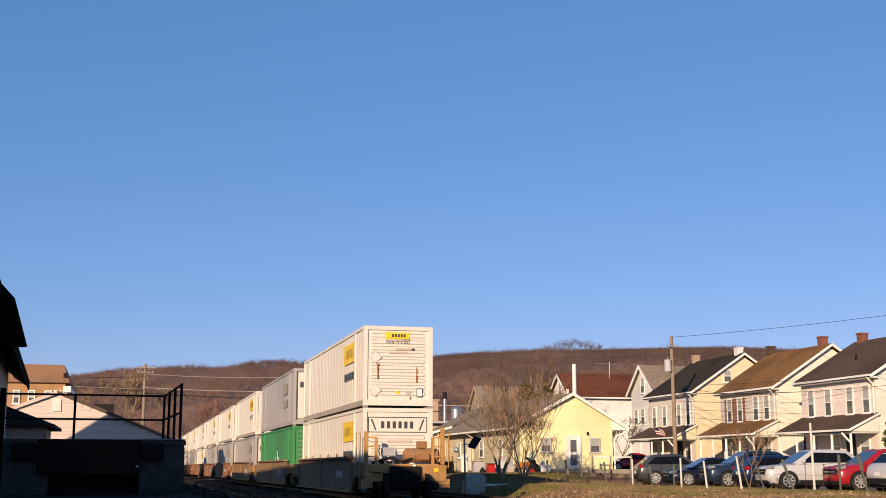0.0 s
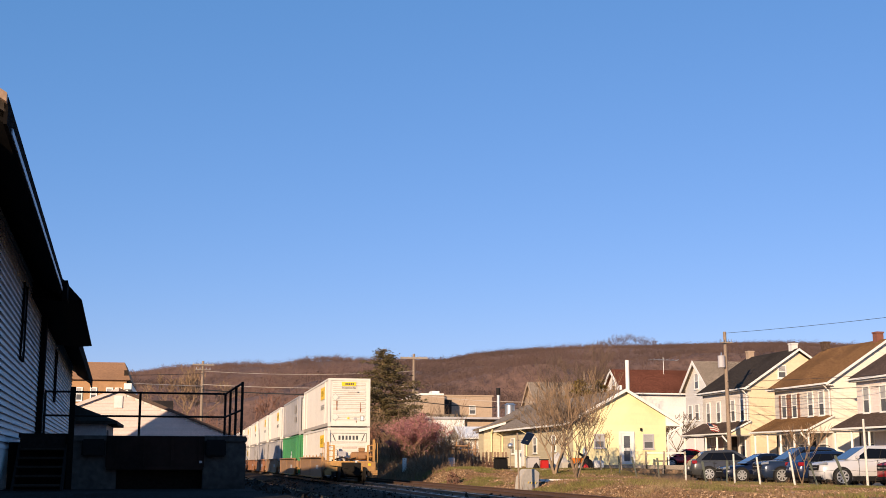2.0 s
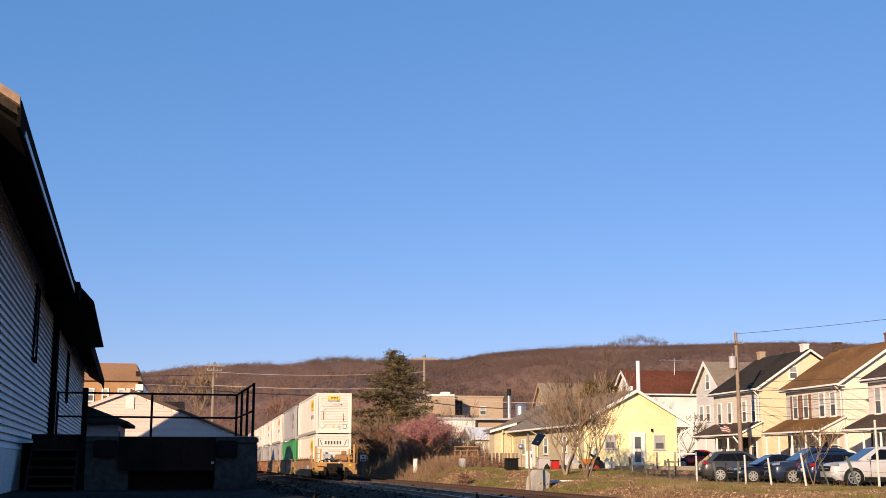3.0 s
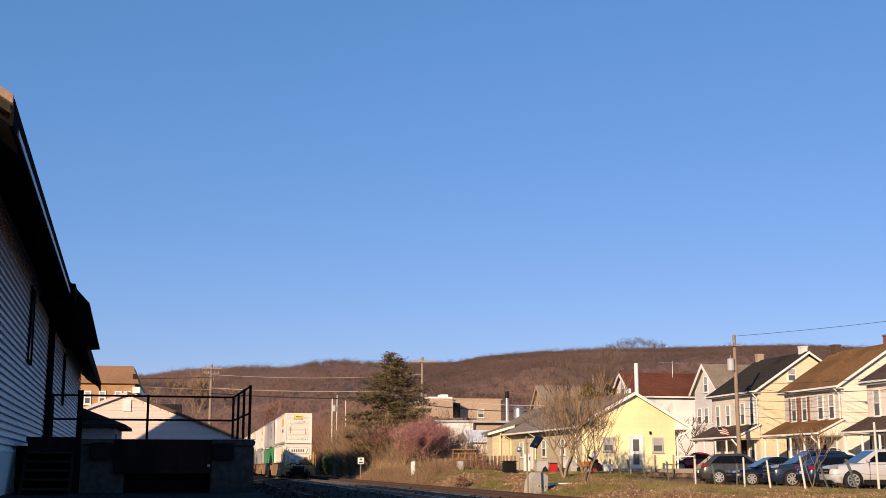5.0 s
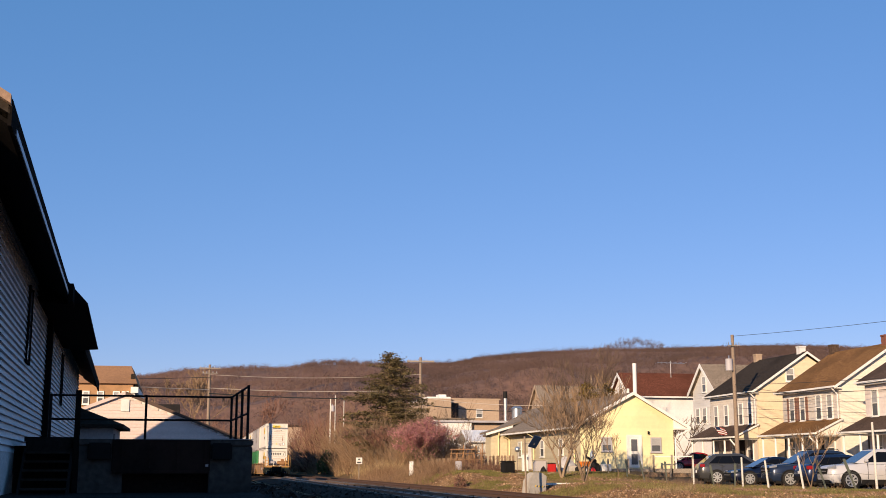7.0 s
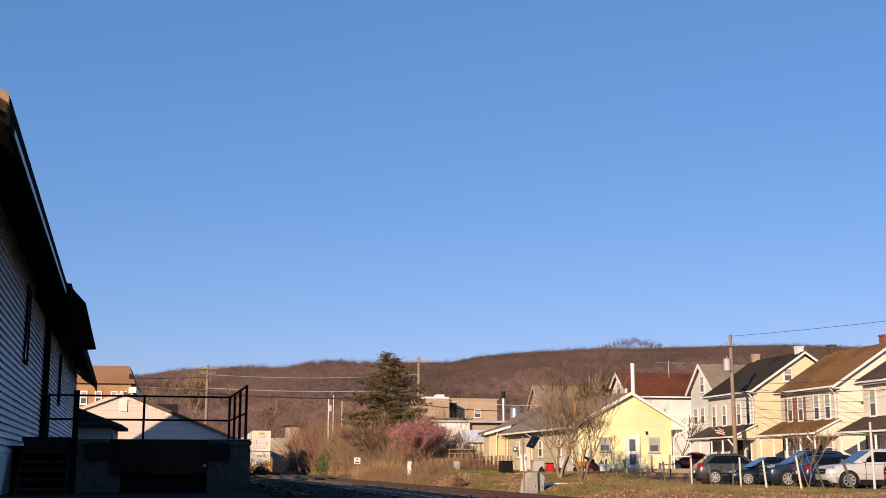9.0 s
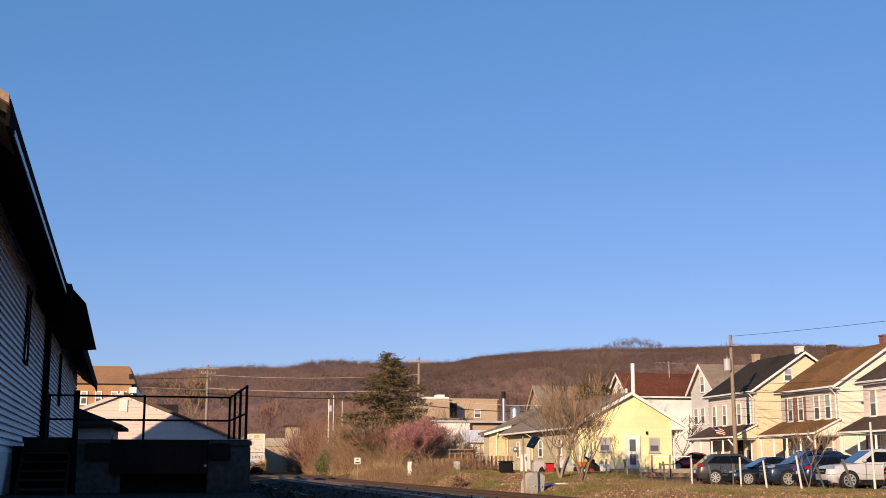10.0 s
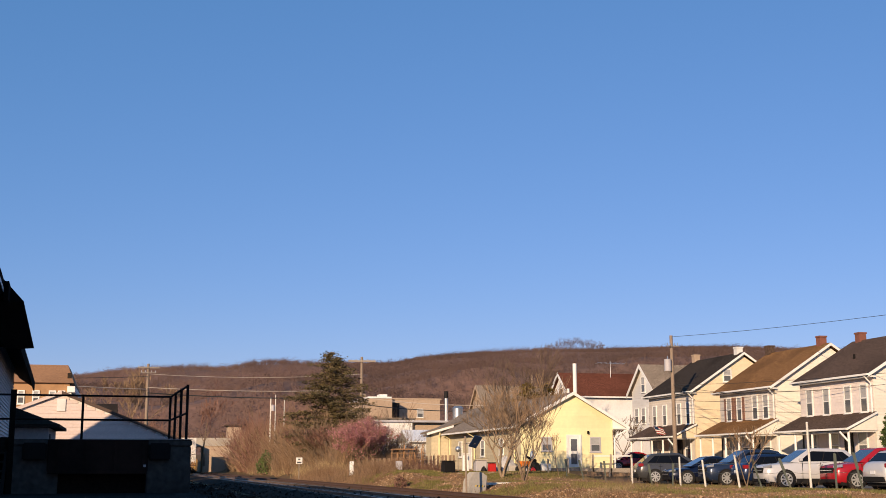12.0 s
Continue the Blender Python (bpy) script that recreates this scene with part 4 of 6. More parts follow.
def container(label, mname, hunt=False, side_decal=True):
    """A 53-foot box: its near end at y = 0, its floor at z = 0."""
    c = thing("shipping_container", label, "container", group="containers on the train")
    w, m = CW / 2, mname
    part("body", Mesh().box(-w + 0.05, w - 0.05, 0.05, CL - 0.05, 0.1, CH - 0.05), m, c)
    for s in (-1, 1):
        x = s * w
        for y in (0, CL - 0.14):
            part("corner_post", Mesh().box(min(x, x - s * 0.15), max(x, x - s * 0.15), y, y + 0.14, 0, CH), m, c)
        for z, hh, rm in ((0, 0.2, "rail_grey" if mname == "cont_white" else m), (CH - 0.11, 0.11, m)):
            part("side_rail", Mesh().box(min(x, x - s * 0.07), max(x, x - s * 0.07), 0.14, CL - 0.14, z, z + hh), rm, c)
        for y in (1.85, CL - 2.0):
            part("stack_post", Mesh().box(min(x, x - s * 0.06), max(x, x - s * 0.06), y, y + 0.16, 0.17, CH - 0.11), m, c)
        ribs = Mesh()
        y = 0.4
        while y < CL - 0.5:
            ribs.prism([(x - s * 0.051, y), (x - s * 0.036, y + 0.05), (x - s * 0.036, y + 0.16), (x - s * 0.051, y + 0.21)], "z", 0.17, CH - 0.11)
            y += 0.42
        part("side_ribs", ribs, m, c)
    for x in (-w + 0.09, w - 0.09):
        for y in (0.09, CL - 0.09):
            part("corner_casting", Mesh().box(x - 0.085, x + 0.085, y - 0.085, y + 0.085, -0.085, -0.001), "groove", c)
    for z, hh in ((0, 0.22), (CH - 0.14, 0.14)):
        part("end_rail", Mesh().box(-w + 0.15, w - 0.15, 0.0, 0.1, z, z + hh), m, c)
    for i in range(10):
        z = 0.36 + i * 0.235
        if hunt and z > 1.9:
            break
        part("end_rib", Mesh().prism([(0.051, z), (0.016, z + 0.03), (0.016, z + 0.1), (0.051, z + 0.13)], "x", -w + 0.3, w - 0.3), m, c)
        part("end_groove", Mesh().box(-w + 0.3, w - 0.3, 0.044, 0.052, z + 0.14, z + 0.16), "groove", c)
    if mname == "cont_grey":                       # pale door leaf between dark gaskets
        part("door_leaf", Mesh().box(-w + 0.24, w - 0.24, 0.008, 0.015, 0.3, CH - 0.22), "cont_white", c, "pale container door")
        for a in (-w + 0.17, w - 0.23):
            part("gasket", Mesh().box(a, a + 0.06, 0.006, 0.014, 0.25, CH - 0.16), "seal", c)
        for a in (-0.7, -0.3, 0.3, 0.7):
            part("lock_rod", Mesh().tube((a, -0.01, 0.3), (a, -0.01, CH - 0.25), 0.02, seg=6), "groove", c)
        part("placard", Mesh().box(-0.95, -0.6, 0.001, 0.007, 1.9, 2.2), "decal_black", c)
    if side_decal:
        for s in (-1, 1):
            x = s * (w - 0.002)
            def bar(y0, y1, z0, z1, mm):
                part("decal", Mesh().box(min(x, x + s * 0.006), max(x, x + s * 0.006), y0, y1, z0, z1), mm, c)
            if mname == "cont_green":
                for k in range(5):
                    bar(5.5 + k * 0.5, 5.8 + k * 0.5, 0.5, 1.0 + (k % 3) * 0.35, "bright")
                continue
            if mname == "cont_grey":
                bar(2.6, 4.6, 1.7, 2.3, "groove")
                bar(2.8, 4.4, 1.0, 1.4, "groove")
                continue
            bar(2.0, 4.3, 1.75, 2.5, "decal_yellow")
            for k in range(4):
                bar(2.35 + k * 0.45, 2.6 + k * 0.45, 1.95, 2.3, "decal_black")
            for k in range(5):
                bar(2.15 + k * 0.44, 2.38 + k * 0.44, 1.1, 1.4, "decal_black")
    return c


def wells(mname, label, rear=False):
    """A well car: deep side sills, end platforms, bogies. Near coupler face at y = -1.9, well from 0.2 to 16.5."""
    c = thing("well_car", label, "rail car", group="well cars of the train")
    side_m = "well_side" if mname == "well" else mname
    for s in (-1, 1):
        x = s * 1.5
        a, b = min(x, x - s * 0.16), max(x, x - s * 0.16)
        part("side_sill", Mesh().prism([(-0.7, 1.28), (0.9, 1.28), (1.6, 1.42), (15.3, 1.42), (16.0, 1.28), (17.6, 1.28), (17.6, 0.8), (16.4, 0.75), (15.8, 0.28), (1.1, 0.28), (0.5, 0.75), (-0.7, 0.8)], "x", a, b), side_m, c)
        part("top_chord", Mesh().box(s * 1.5 - 0.13, s * 1.5 + 0.13, 1.3, 15.6, 1.425, 1.5), side_m, c)
        part("lower_rail", Mesh().box(s * 1.5 - 0.1, s * 1.5 + 0.1, 1.1, 15.8, 0.2, 0.276), mname, c)
        for k in range(3):
            y = 0.9 + k * 7.3
            part("side_stake", Mesh().box(min(x, x + s * 0.045), max(x, x + s * 0.045), y, y + 0.1, 0.3, 1.4), side_m, c)
        part("side_mark", Mesh().box(min(x, x + s * 0.008), max(x, x + s * 0.008), 3.1, 4.6, 0.72, 0.98), "decal_grey", c)
    part("floor", Mesh().box(-1.33, 1.33, 0.6, 16.3, 0.27, 0.33), "grime_shade", c)
    for y0, y1 in ((-1.35, 0.15), (16.75, 18.0)):
        part("end_platform", Mesh().prism([(-1.42, 0.82), (-1.2, 1.22), (1.2, 1.22), (1.42, 0.82)], "y", y0, y1), mname, c, bevel=0.02)
        part("end_beam", Mesh().box(-1.45, 1.45, y0 - 0.08 if y0 < 0 else y1, y0 if y0 < 0 else y1 + 0.08, 0.62, 1.18), mname, c)
    part("bulkhead", Mesh().box(-1.33, 1.33, 0.25, 0.4, 0.33, 1.3), mname, c)
    part("bulkhead", Mesh().box(-1.33, 1.33, 16.5, 16.65, 0.33, 1.3), mname, c)
    for yb in (-0.55, 17.4):
        for dy in (-0.85, 0.85):
            wl = Mesh()
            for s in (-1, 1):
                wl.tube((s * 0.69, yb + dy, 0.44), (s * 0.83, yb + dy, 0.44), 0.44, seg=20)
                wl.tube((s * 0.67, yb + dy, 0.44), (s * 0.69, yb + dy, 0.44), 0.47, seg=20)
            wl.tube((-0.7, yb + dy, 0.44), (0.7, yb + dy, 0.44), 0.08)
            part("wheelset", wl, "grime_shade", c, smooth=40)
        for s in (-1, 1):
            part("bogie_frame", Mesh().prism([(yb - 1.15, 0.36), (yb - 1.1, 0.56), (yb - 0.4, 0.72), (yb + 0.4, 0.72), (yb + 1.1, 0.56), (yb + 1.15, 0.36), (yb + 0.3, 0.26), (yb - 0.3, 0.26)], "x", s * 1.0 - 0.08, s * 1.0 + 0.08), "grime_shade", c)
    if rear:
        for s in (-1, 1):                          # stanchions, grab irons, ladders at the last end
            x = s * 1.38
            part("stanchion", Mesh().box(x - 0.07, x + 0.07, -1.2, -1.08, 1.2, 2.35 if s < 0 else 2.5), mname, c, bevel=0.01)
            part("stanchion", Mesh().box(x - s * 0.36 - 0.05, x - s * 0.36 + 0.05, -1.2, -1.1, 1.2, 2.15), mname, c)
            part("grab_iron", Mesh().path([(x + s * 0.22, -1.15, 0.55), (x + s * 0.22, -1.15, 2.3), (x + s * 0.22, -0.4, 2.3), (x + s * 0.22, -0.4, 1.2)], 0.02), mname, c)
            part("ladder_step", Mesh().box(x - 0.2, x + 0.2, -1.4, -1.32, 0.4, 0.7), mname, c)
            for k in range(3):
                part("ladder_rung", Mesh().box(x - 0.17, x + 0.17, -1.44, -1.41, 0.5 + k * 0.3, 0.53 + k * 0.3), mname, c)
            part("lamp_reflector", Mesh().box(s * 0.95 - 0.05, s * 0.95 + 0.05, -1.46, -1.43, 0.3, 0.48), "bright", c)
        part("brake_box", Mesh().box(0.5, 0.9, -1.24, -1.16, 1.35, 1.6), "gear", c, bevel=0.03)
        part("brake_tank", Mesh().tube((0.1, -0.9, 1.52), (1.22, -0.9, 1.52), 0.25, seg=16).tube((0.02, -0.9, 1.52), (0.1, -0.9, 1.52), 0.16, 0.25, 16).tube((1.22, -0.9, 1.52), (1.3, -0.9, 1.52), 0.25, 0.16, 16), "gear", c, "brown cylindrical brake reservoir", smooth=40)
        for x in (0.35, 0.95):
            part("tank_strap", Mesh().tube((x, -0.9, 1.52), (x + 0.05, -0.9, 1.52), 0.262, seg=16), "well_side", c, smooth=40)
        # dark block for black coupler gear and the shadow over the platform's middle
        part("draft_sill", Mesh().box(-0.6, 0.5, -1.56, -1.434, 0.42, 1.14), "grime_shade", c, bevel=0.02)
        part("cut_lever", Mesh().path([(-1.3, -1.5, 0.95), (-0.7, -1.6, 0.9), (-0.3, -1.7, 0.8)], 0.02), "grime_shade", c)
        for a in (-1.38, 1.02):                    # crossbars of the end frames and the ladder below them
            for z in (1.45, 1.8, 2.12):
                part("frame_bar", Mesh().box(a, a + 0.36, -1.19, -1.13, z, z + 0.05), mname, c)
        for k in range(5):
            part("deck_bracket", Mesh().box(-1.1 + k * 0.28, -1.0 + k * 0.28, -1.1, -0.7, 1.225, 1.32 + 0.05 * (k % 2)), "grime_shade", c)
        for k in range(6):
            part("chord_loop", Mesh().path([(-1.5, 2.0 + k * 2.2, 1.5), (-1.5, 2.1 + k * 2.2, 1.62), (-1.5, 2.3 + k * 2.2, 1.62), (-1.5, 2.4 + k * 2.2, 1.5)], 0.018, 5), mname, c)
        part("brake_box_lid", Mesh().box(0.5, 0.85, -1.05, -0.75, 1.772, 2.02), "gear", c, bevel=0.02)
        part("equipment", Mesh().box(-0.75, -0.25, -0.9, -0.6, 1.5, 1.8), "decal_grey", c, bevel=0.02)
        part("brake_rod", Mesh().path([(-1.0, -1.1, 1.3), (-0.5, -1.1, 1.45), (-0.1, -1.1, 1.3), (0.3, -1.1, 1.42)], 0.05), "grime_shade", c)
        part("hose_bracket", Mesh().box(0.22, 0.34, -1.5, -1.44, 0.75, 1.2), "bright", c)
        part("marker", Mesh().box(1.0, 1.16, -1.45, -1.42, 0.95, 1.08), "decal_yellow", c)
        part("coupler", Mesh().box(-0.15, 0.15, -2.0, -1.4, 0.62, 0.95), "grime_shade", c, bevel=0.03)
        part("coupler_knuckle", Mesh().box(-0.24, 0.1, -2.15, -1.9, 0.6, 0.98), "grime_shade", c, bevel=0.05)
        part("air_hose", Mesh().path([(-0.35, -1.45, 0.7), (-0.4, -1.6, 0.4), (-0.3, -1.75, 0.22)], 0.03), "black", c)
    return c


def lettering(words, size, material, parent, m, name="lettering"):
    cu = bpy.data.curves.new(name, "FONT")
    cu.body, cu.size, cu.extrude, cu.align_x = words, size, 0.003, "CENTER"
    tmp = bpy.data.objects.new(name, cu)
    scene.collection.objects.link(tmp)
    me = bpy.data.meshes.new_from_object(tmp.evaluated_get(bpy.context.evaluated_depsgraph_get()))
    bpy.data.objects.remove(tmp)
    me.materials.append(M[material])
    ob = new(name, me)
    ob.parent, ob.matrix_basis = parent, m
    return ob


CONSIST = [("cont_white", "cont_white", "well"), ("cont_green", "cont_grey", "well"), ("cont_grey", "cont_white", "well"), ("cont_grey", "cont_white", "well_brown"), ("cont_grey", "cont_white", "well_brown"),
           ("cont_white", "cont_white", "well_brown"), ("cont_grey", "cont_white", "well_brown"), ("cont_white", "cont_white", "well_brown"), ("cont_white", "cont_white", "well_brown"), ("cont_grey", "cont_white", "well_brown")]
NAMES = {"cont_white": "white ribbed steel shipping container, dusty, on a well car", "cont_grey": "grey ribbed shipping container on a well car", "cont_green": "green ribbed shipping container low in a well car"}
TRAIN = []                                        # (thing, offset from the last container's end, height)
stock = {}
for i, (low, top, wm) in enumerate(CONSIST):
    y = i * PITCH
    if i == 0:
        car_ = wells(wm, "last yellow-brown well car with stanchions and brake gear", rear=True)
    elif wm in stock:
        car_ = copy_thing(stock[wm], Matrix())
    else:
        car_ = stock[wm] = wells(wm, "yellow well car with deep side sills" if wm == "well" else "rusty brown well car with deep side sills")
    TRAIN.append((car_, y, 0.0))
    for k, (cm, z) in enumerate(((low, 0.33), (top, 0.33 + CH + 0.09))):
        if i == 0:
            c = container("white shipping container " + ("with framed name panel, low in a well car" if k == 0 else "with yellow name plate and rust, stacked on top"), cm, hunt=(k == 0))
            w = CW / 2
            if k == 0:                             # framed name panel: plain bars in place of the maker's name
                for a, b, p, q in ((-1.1, 1.1, 2.55, 2.58), (-1.1, 1.1, 2.02, 2.05), (-1.1, -1.07, 2.05, 2.55), (1.07, 1.1, 2.05, 2.55)):
                    part("panel_line", Mesh().box(a, b, 0.04, 0.049, p, q), "decal_black", c)
                for n in range(6):
                    part("name_bar", Mesh().box(-0.62 + n * 0.215, -0.5 + n * 0.215, 0.04, 0.049, 2.17, 2.42), "decal_black", c)
                for s in (-1, 1):
                    part("panel_line", Mesh().add([(s * 1.0, 0.045, 2.5), (s * 0.94, 0.045, 2.5), (s * 0.78, 0.045, 2.1), (s * 0.84, 0.045, 2.1)], [(0, 1, 2, 3)]), "decal_black", c)
                part("number_bar", Mesh().box(-0.4, 0.5, 0.01, 0.015, 1.63, 1.74), "decal_pink", c)
            else:
                part("name_plate", Mesh().box(-0.47, 0.42, 0.006, 0.014, 2.44, 2.68), "decal_yellow", c)
                for n in range(5):
                    part("name_bar", Mesh().box(-0.25 + n * 0.11, -0.17 + n * 0.11, 0.001, 0.005, 2.5, 2.62), "decal_black", c)
                lettering("Intermodal", 0.2, "decal_black", c, pose(-0.02, 0.01, 2.27, 90, 0, 0))
                for a, b, p, q, mm in ((-0.1, 0.5, 2.02, 2.1, "decal_pink"), (0.5, 0.62, 2.02, 2.1, "decal_black"), (-0.35, 0.35, 1.9, 1.97, "decal_pink"), (-0.1, 0.03, 0.42, 0.54, "decal_yellow"),
                                       (0.3, 0.48, 0.4, 0.54, "decal_grey"), (0.69, 0.71, 0.32, 0.64, "decal_black"), (0.9, 0.92, 0.32, 0.64, "decal_black"), (0.71, 0.9, 0.62, 0.64, "decal_black"),
                                       (0.71, 0.9, 0.32, 0.34, "decal_black"), (0.72, 0.89, 0.35, 0.6, "bright")):
                    part("decal", Mesh().box(a, b, 0.006, 0.013, p, q), mm, c)
                for x, z0, z1, ww in ((-0.76, 0.95, 1.35, 0.02), (-0.755, 1.3, 1.52, 0.035), (-0.74, 1.0, 1.2, 0.012), (0.7, 0.85, 1.1, 0.03), (0.695, 1.1, 1.42, 0.016), (0.45, 0.22, 0.34, 0.02)):
                    part("rust_streak", Mesh().box(x - ww, x + ww, 0.005, 0.012, z0, z1), "rust", c)
                for dz in (0.55, 1.75):
                    q = 0.24
                    part("decal", Mesh().add([(-0.85, 0.008, dz - q), (-0.85 + q, 0.008, dz), (-0.85, 0.008, dz + q), (-0.85 - q, 0.008, dz)], [(0, 1, 2, 3)]), "decal_grey", c, "pale diamond placard holder")
                    q = 0.21
                    part("decal", Mesh().add([(-0.85, 0.003, dz - q), (-0.85 + q, 0.003, dz), (-0.85, 0.003, dz + q), (-0.85 - q, 0.003, dz)], [(0, 1, 2, 3)]), "cont_white", c)
        else:
            key = cm
            if key in stock:
                c = copy_thing(stock[key], Matrix())
            else:
                c = stock[key] = container(NAMES[cm], cm, side_decal=True)
        TRAIN.append((c, y, z))


def motions():
    """The train draws away along the track at a steady pace."""
    times = [0, 0.5, 1, 1.5, 2, 2.5, 3, 4, 5, 6, 7, 8, 9, 10, 11, 12]
    for ob, off, z in TRAIN:
        walk(ob, [(t, LINE @ pose(0, 1.3 + 15.05 * t + off, z)) for t in times])

# ---- poles and wires ----


def utility_pole(label, x, y, z0, z1, r=0.15, arms=(), can=None, lean=0.0, turn=0.0, mm="wood_pole"):
    p = thing("utility_pole", label, "utility pole", group="utility poles")
    part("pole", Mesh().tube((x, y, z0), (x + lean, y, z1), r, r * 0.68, 10), mm, p, smooth=40)
    c, s = math.cos(radians(turn)), math.sin(radians(turn))
    for z, w in arms:
        part("crossarm", Mesh().box(-w / 2, w / 2, -0.3, -0.16, -0.03 * w, 0.03 * w, pose(x + lean, y, z, 0, 0, turn)), "grey_wood", p)
        for k in (-0.45, -0.2, 0.2, 0.45):
            part("insulator", Mesh().tube((x + lean + k * w * c + 0.2 * s, y + k * w * s - 0.2 * c, z + 0.06), (x + lean + k * w * c + 0.2 * s, y + k * w * s - 0.2 * c, z + 0.24), 0.05, 0.03, 6), "steel", p)
    if can:
        dx, z = can
        t = part("transformer", Mesh().tube((x + dx, y - 0.1, z), (x + dx, y - 0.1, z + 0.85), 0.26, seg=14), "decal_grey", p, "pale grey transformer can", smooth=40)
        part("bushing", Mesh().tube((x + dx, y - 0.1, z + 0.85), (x + dx, y - 0.1, z + 1.1), 0.05, 0.03, 6), "steel", t)
    return p


utility_pole("weathered wooden utility pole with transformer beside the street", 38.15, 81.8, 0.3, 10.5, 0.17, arms=((9.7, 0.9),), can=(-0.42, 7.9), lean=-0.05)
utility_pole("weathered wooden utility pole with crossarm behind the garage", 1.82, 140.0, 0.5, 12.44, 0.21, arms=((12.0, 2.4), (11.45, 1.7)), turn=8)
utility_pole("tall wooden utility pole with crossarm behind the evergreen", 26.0, 140.0, 1.5, 13.7, 0.22, arms=((13.2, 3.2),), turn=-5)
utility_pole("distant pale utility pole", 20.9, 182, 1, 11.6, 0.1, mm="post_white")
utility_pole("distant pale utility pole with transformer", 20.2, 182, 1, 11.2, 0.14, can=(0.3, 9.2), mm="post_white")
utility_pole("distant pale utility pole", 22.2, 182, 1, 10.8, 0.09, mm="post_white")
utility_pole("distant utility pole behind the bare tree", 43.5, 130.0, 1, 11.2, 0.16, can=(-0.6, 8.2))
utility_pole("distant utility pole above the shop roof", 34.5, 122.0, 1, 7.8, 0.14)


def wire(a, b, sag, r=0.02, n=16, mm="cable"):
    a, b = Vector(a), Vector(b)
    pts = [a.lerp(b, i / n) - Vector((0, 0, sag * 4 * (i / n) * (1 - i / n))) for i in range(n + 1)]
    w = part("overhead_wire", Mesh().path(pts, r, 4), mm)
    return tagged(w, "thin black overhead wire between poles", "wire", group="overhead wires")


wire((38.1, 81.8, 10.4), (52, 20, 10.9), 0.9, 0.014)
wire((1.82, 139.8, 11.3), (26, 139.8, 11.7), 0.4, 0.024, mm="cable_pale")
wire((1.82, 139.8, 9.8), (26, 139.8, 9.9), 0.3, 0.035, mm="cable_pale")
wire((1.82, 139.8, 9.2), (26, 139.8, 9.0), 0.3, 0.06)
wire((1.82, 139.8, 9.6), (-42, 110, 11.0), 0.6, 0.04, mm="cable_pale")
wire((1.82, 139.8, 11.0), (-42, 112, 9.4), 0.6, 0.03)
wire((26, 139.8, 9.0), (43.5, 129.8, 8.0), 0.5, 0.035, mm="cable_pale")
wire((26, 139.8, 8.2), (43.5, 129.8, 7.4), 0.5, 0.05)
for k in range(5):
    wire((38.1, 81.6, 6.9 - k * 0.55), (44 + 2 * k, 40, 6.6 - k * 0.62), 0.5 + 0.1 * k, 0.013)
for k in range(3):
    wire((38.1, 81.7, 7.4 - k * 0.5), (41.0, 84.25 - 12 * k, 6.0 - k * 0.2), 0.25, 0.013)

# ---- plants ----
M["bark"] = mat("bare_bark", (0.2, 0.135, 0.085), 0.9, 0.25, 3, 0.3)
M["twig_dark"] = mat("dark_brown_twigs", (0.13, 0.085, 0.056), 0.9, 0.3, 1, 0.1)
M["pale_bark"] = mat("sunlit_pale_bark", (0.3, 0.215, 0.14), 0.9, 0.25, 3, 0.3)
M["twig"] = mat("twig_bark", (0.28, 0.18, 0.105), 0.9, 0.3, 1, 0.1)
M["twig_tan"] = mat("dry_tan_twigs", (0.225, 0.14, 0.082), 0.95, 0.4, 0.4, 0.0, shade=(0.2, 0.11, 0.06))
M["twig_red"] = mat("reddish_twigs", (0.2, 0.1, 0.07), 0.95, 0.4, 0.4, 0.0)
M["blossom"] = mat("redbud_blossom", (0.5, 0.215, 0.225), 0.8, 0.35, 1.0, 0.0, shade=(0.4, 0.155, 0.165), thin=0.25)
M["needles"] = mat("olive_needles", (0.14, 0.107, 0.045), 0.85, 0.45, 1.0, 0.0, shade=(0.13, 0.09, 0.04), thin=0.2)
M["needles_gold"] = mat("golden_olive_needles", (0.2, 0.135, 0.035), 0.85, 0.4, 1.0, 0.0, shade=(0.17, 0.11, 0.04), thin=0.2)
M["hedge"] = mat("arborvitae_green", (0.07, 0.1, 0.02), 0.8, 0.4, 1.0, 0.0, thin=0.2)
M["shrub_green"] = mat("shrub_green", (0.09, 0.12, 0.03), 0.8, 0.4, 1.0, 0.0)
M["weeds"] = mat("straw_weeds", (0.36, 0.26, 0.14), 0.95, 0.4, 0.4, 0.0)
M["dead_grass"] = mat("dead_grass_and_leaves", (0.25, 0.155, 0.085), 0.95, 0.5, 0.4, 0.0, shade=(0.15, 0.085, 0.05), stain=0.25)
M["grass"] = mat("grass_blades", (0.21, 0.185, 0.055), 0.9, 0.5, 0.25, 0.0, shade=(0.3, 0.22, 0.1), stain=0.2, thin=0.3)


def tris(name, v, material):
    """One mesh from an array of triangles, shape (n, 3, 3)."""
    v = np.asarray(v, dtype=np.float32).reshape(-1, 3)
    n = len(v) // 3
    me = bpy.data.meshes.new(name)
    me.vertices.add(n * 3)
    me.vertices.foreach_set("co", v.reshape(-1))
    me.loops.add(n * 3)
    me.loops.foreach_set("vertex_index", np.arange(n * 3))
    me.polygons.add(n)
    me.polygons.foreach_set("loop_start", np.arange(n) * 3)
    me.polygons.foreach_set("loop_total", np.full(n, 3))
    me.update()
    me.validate()
    me.materials.append(M[material])
    return new(name, me)


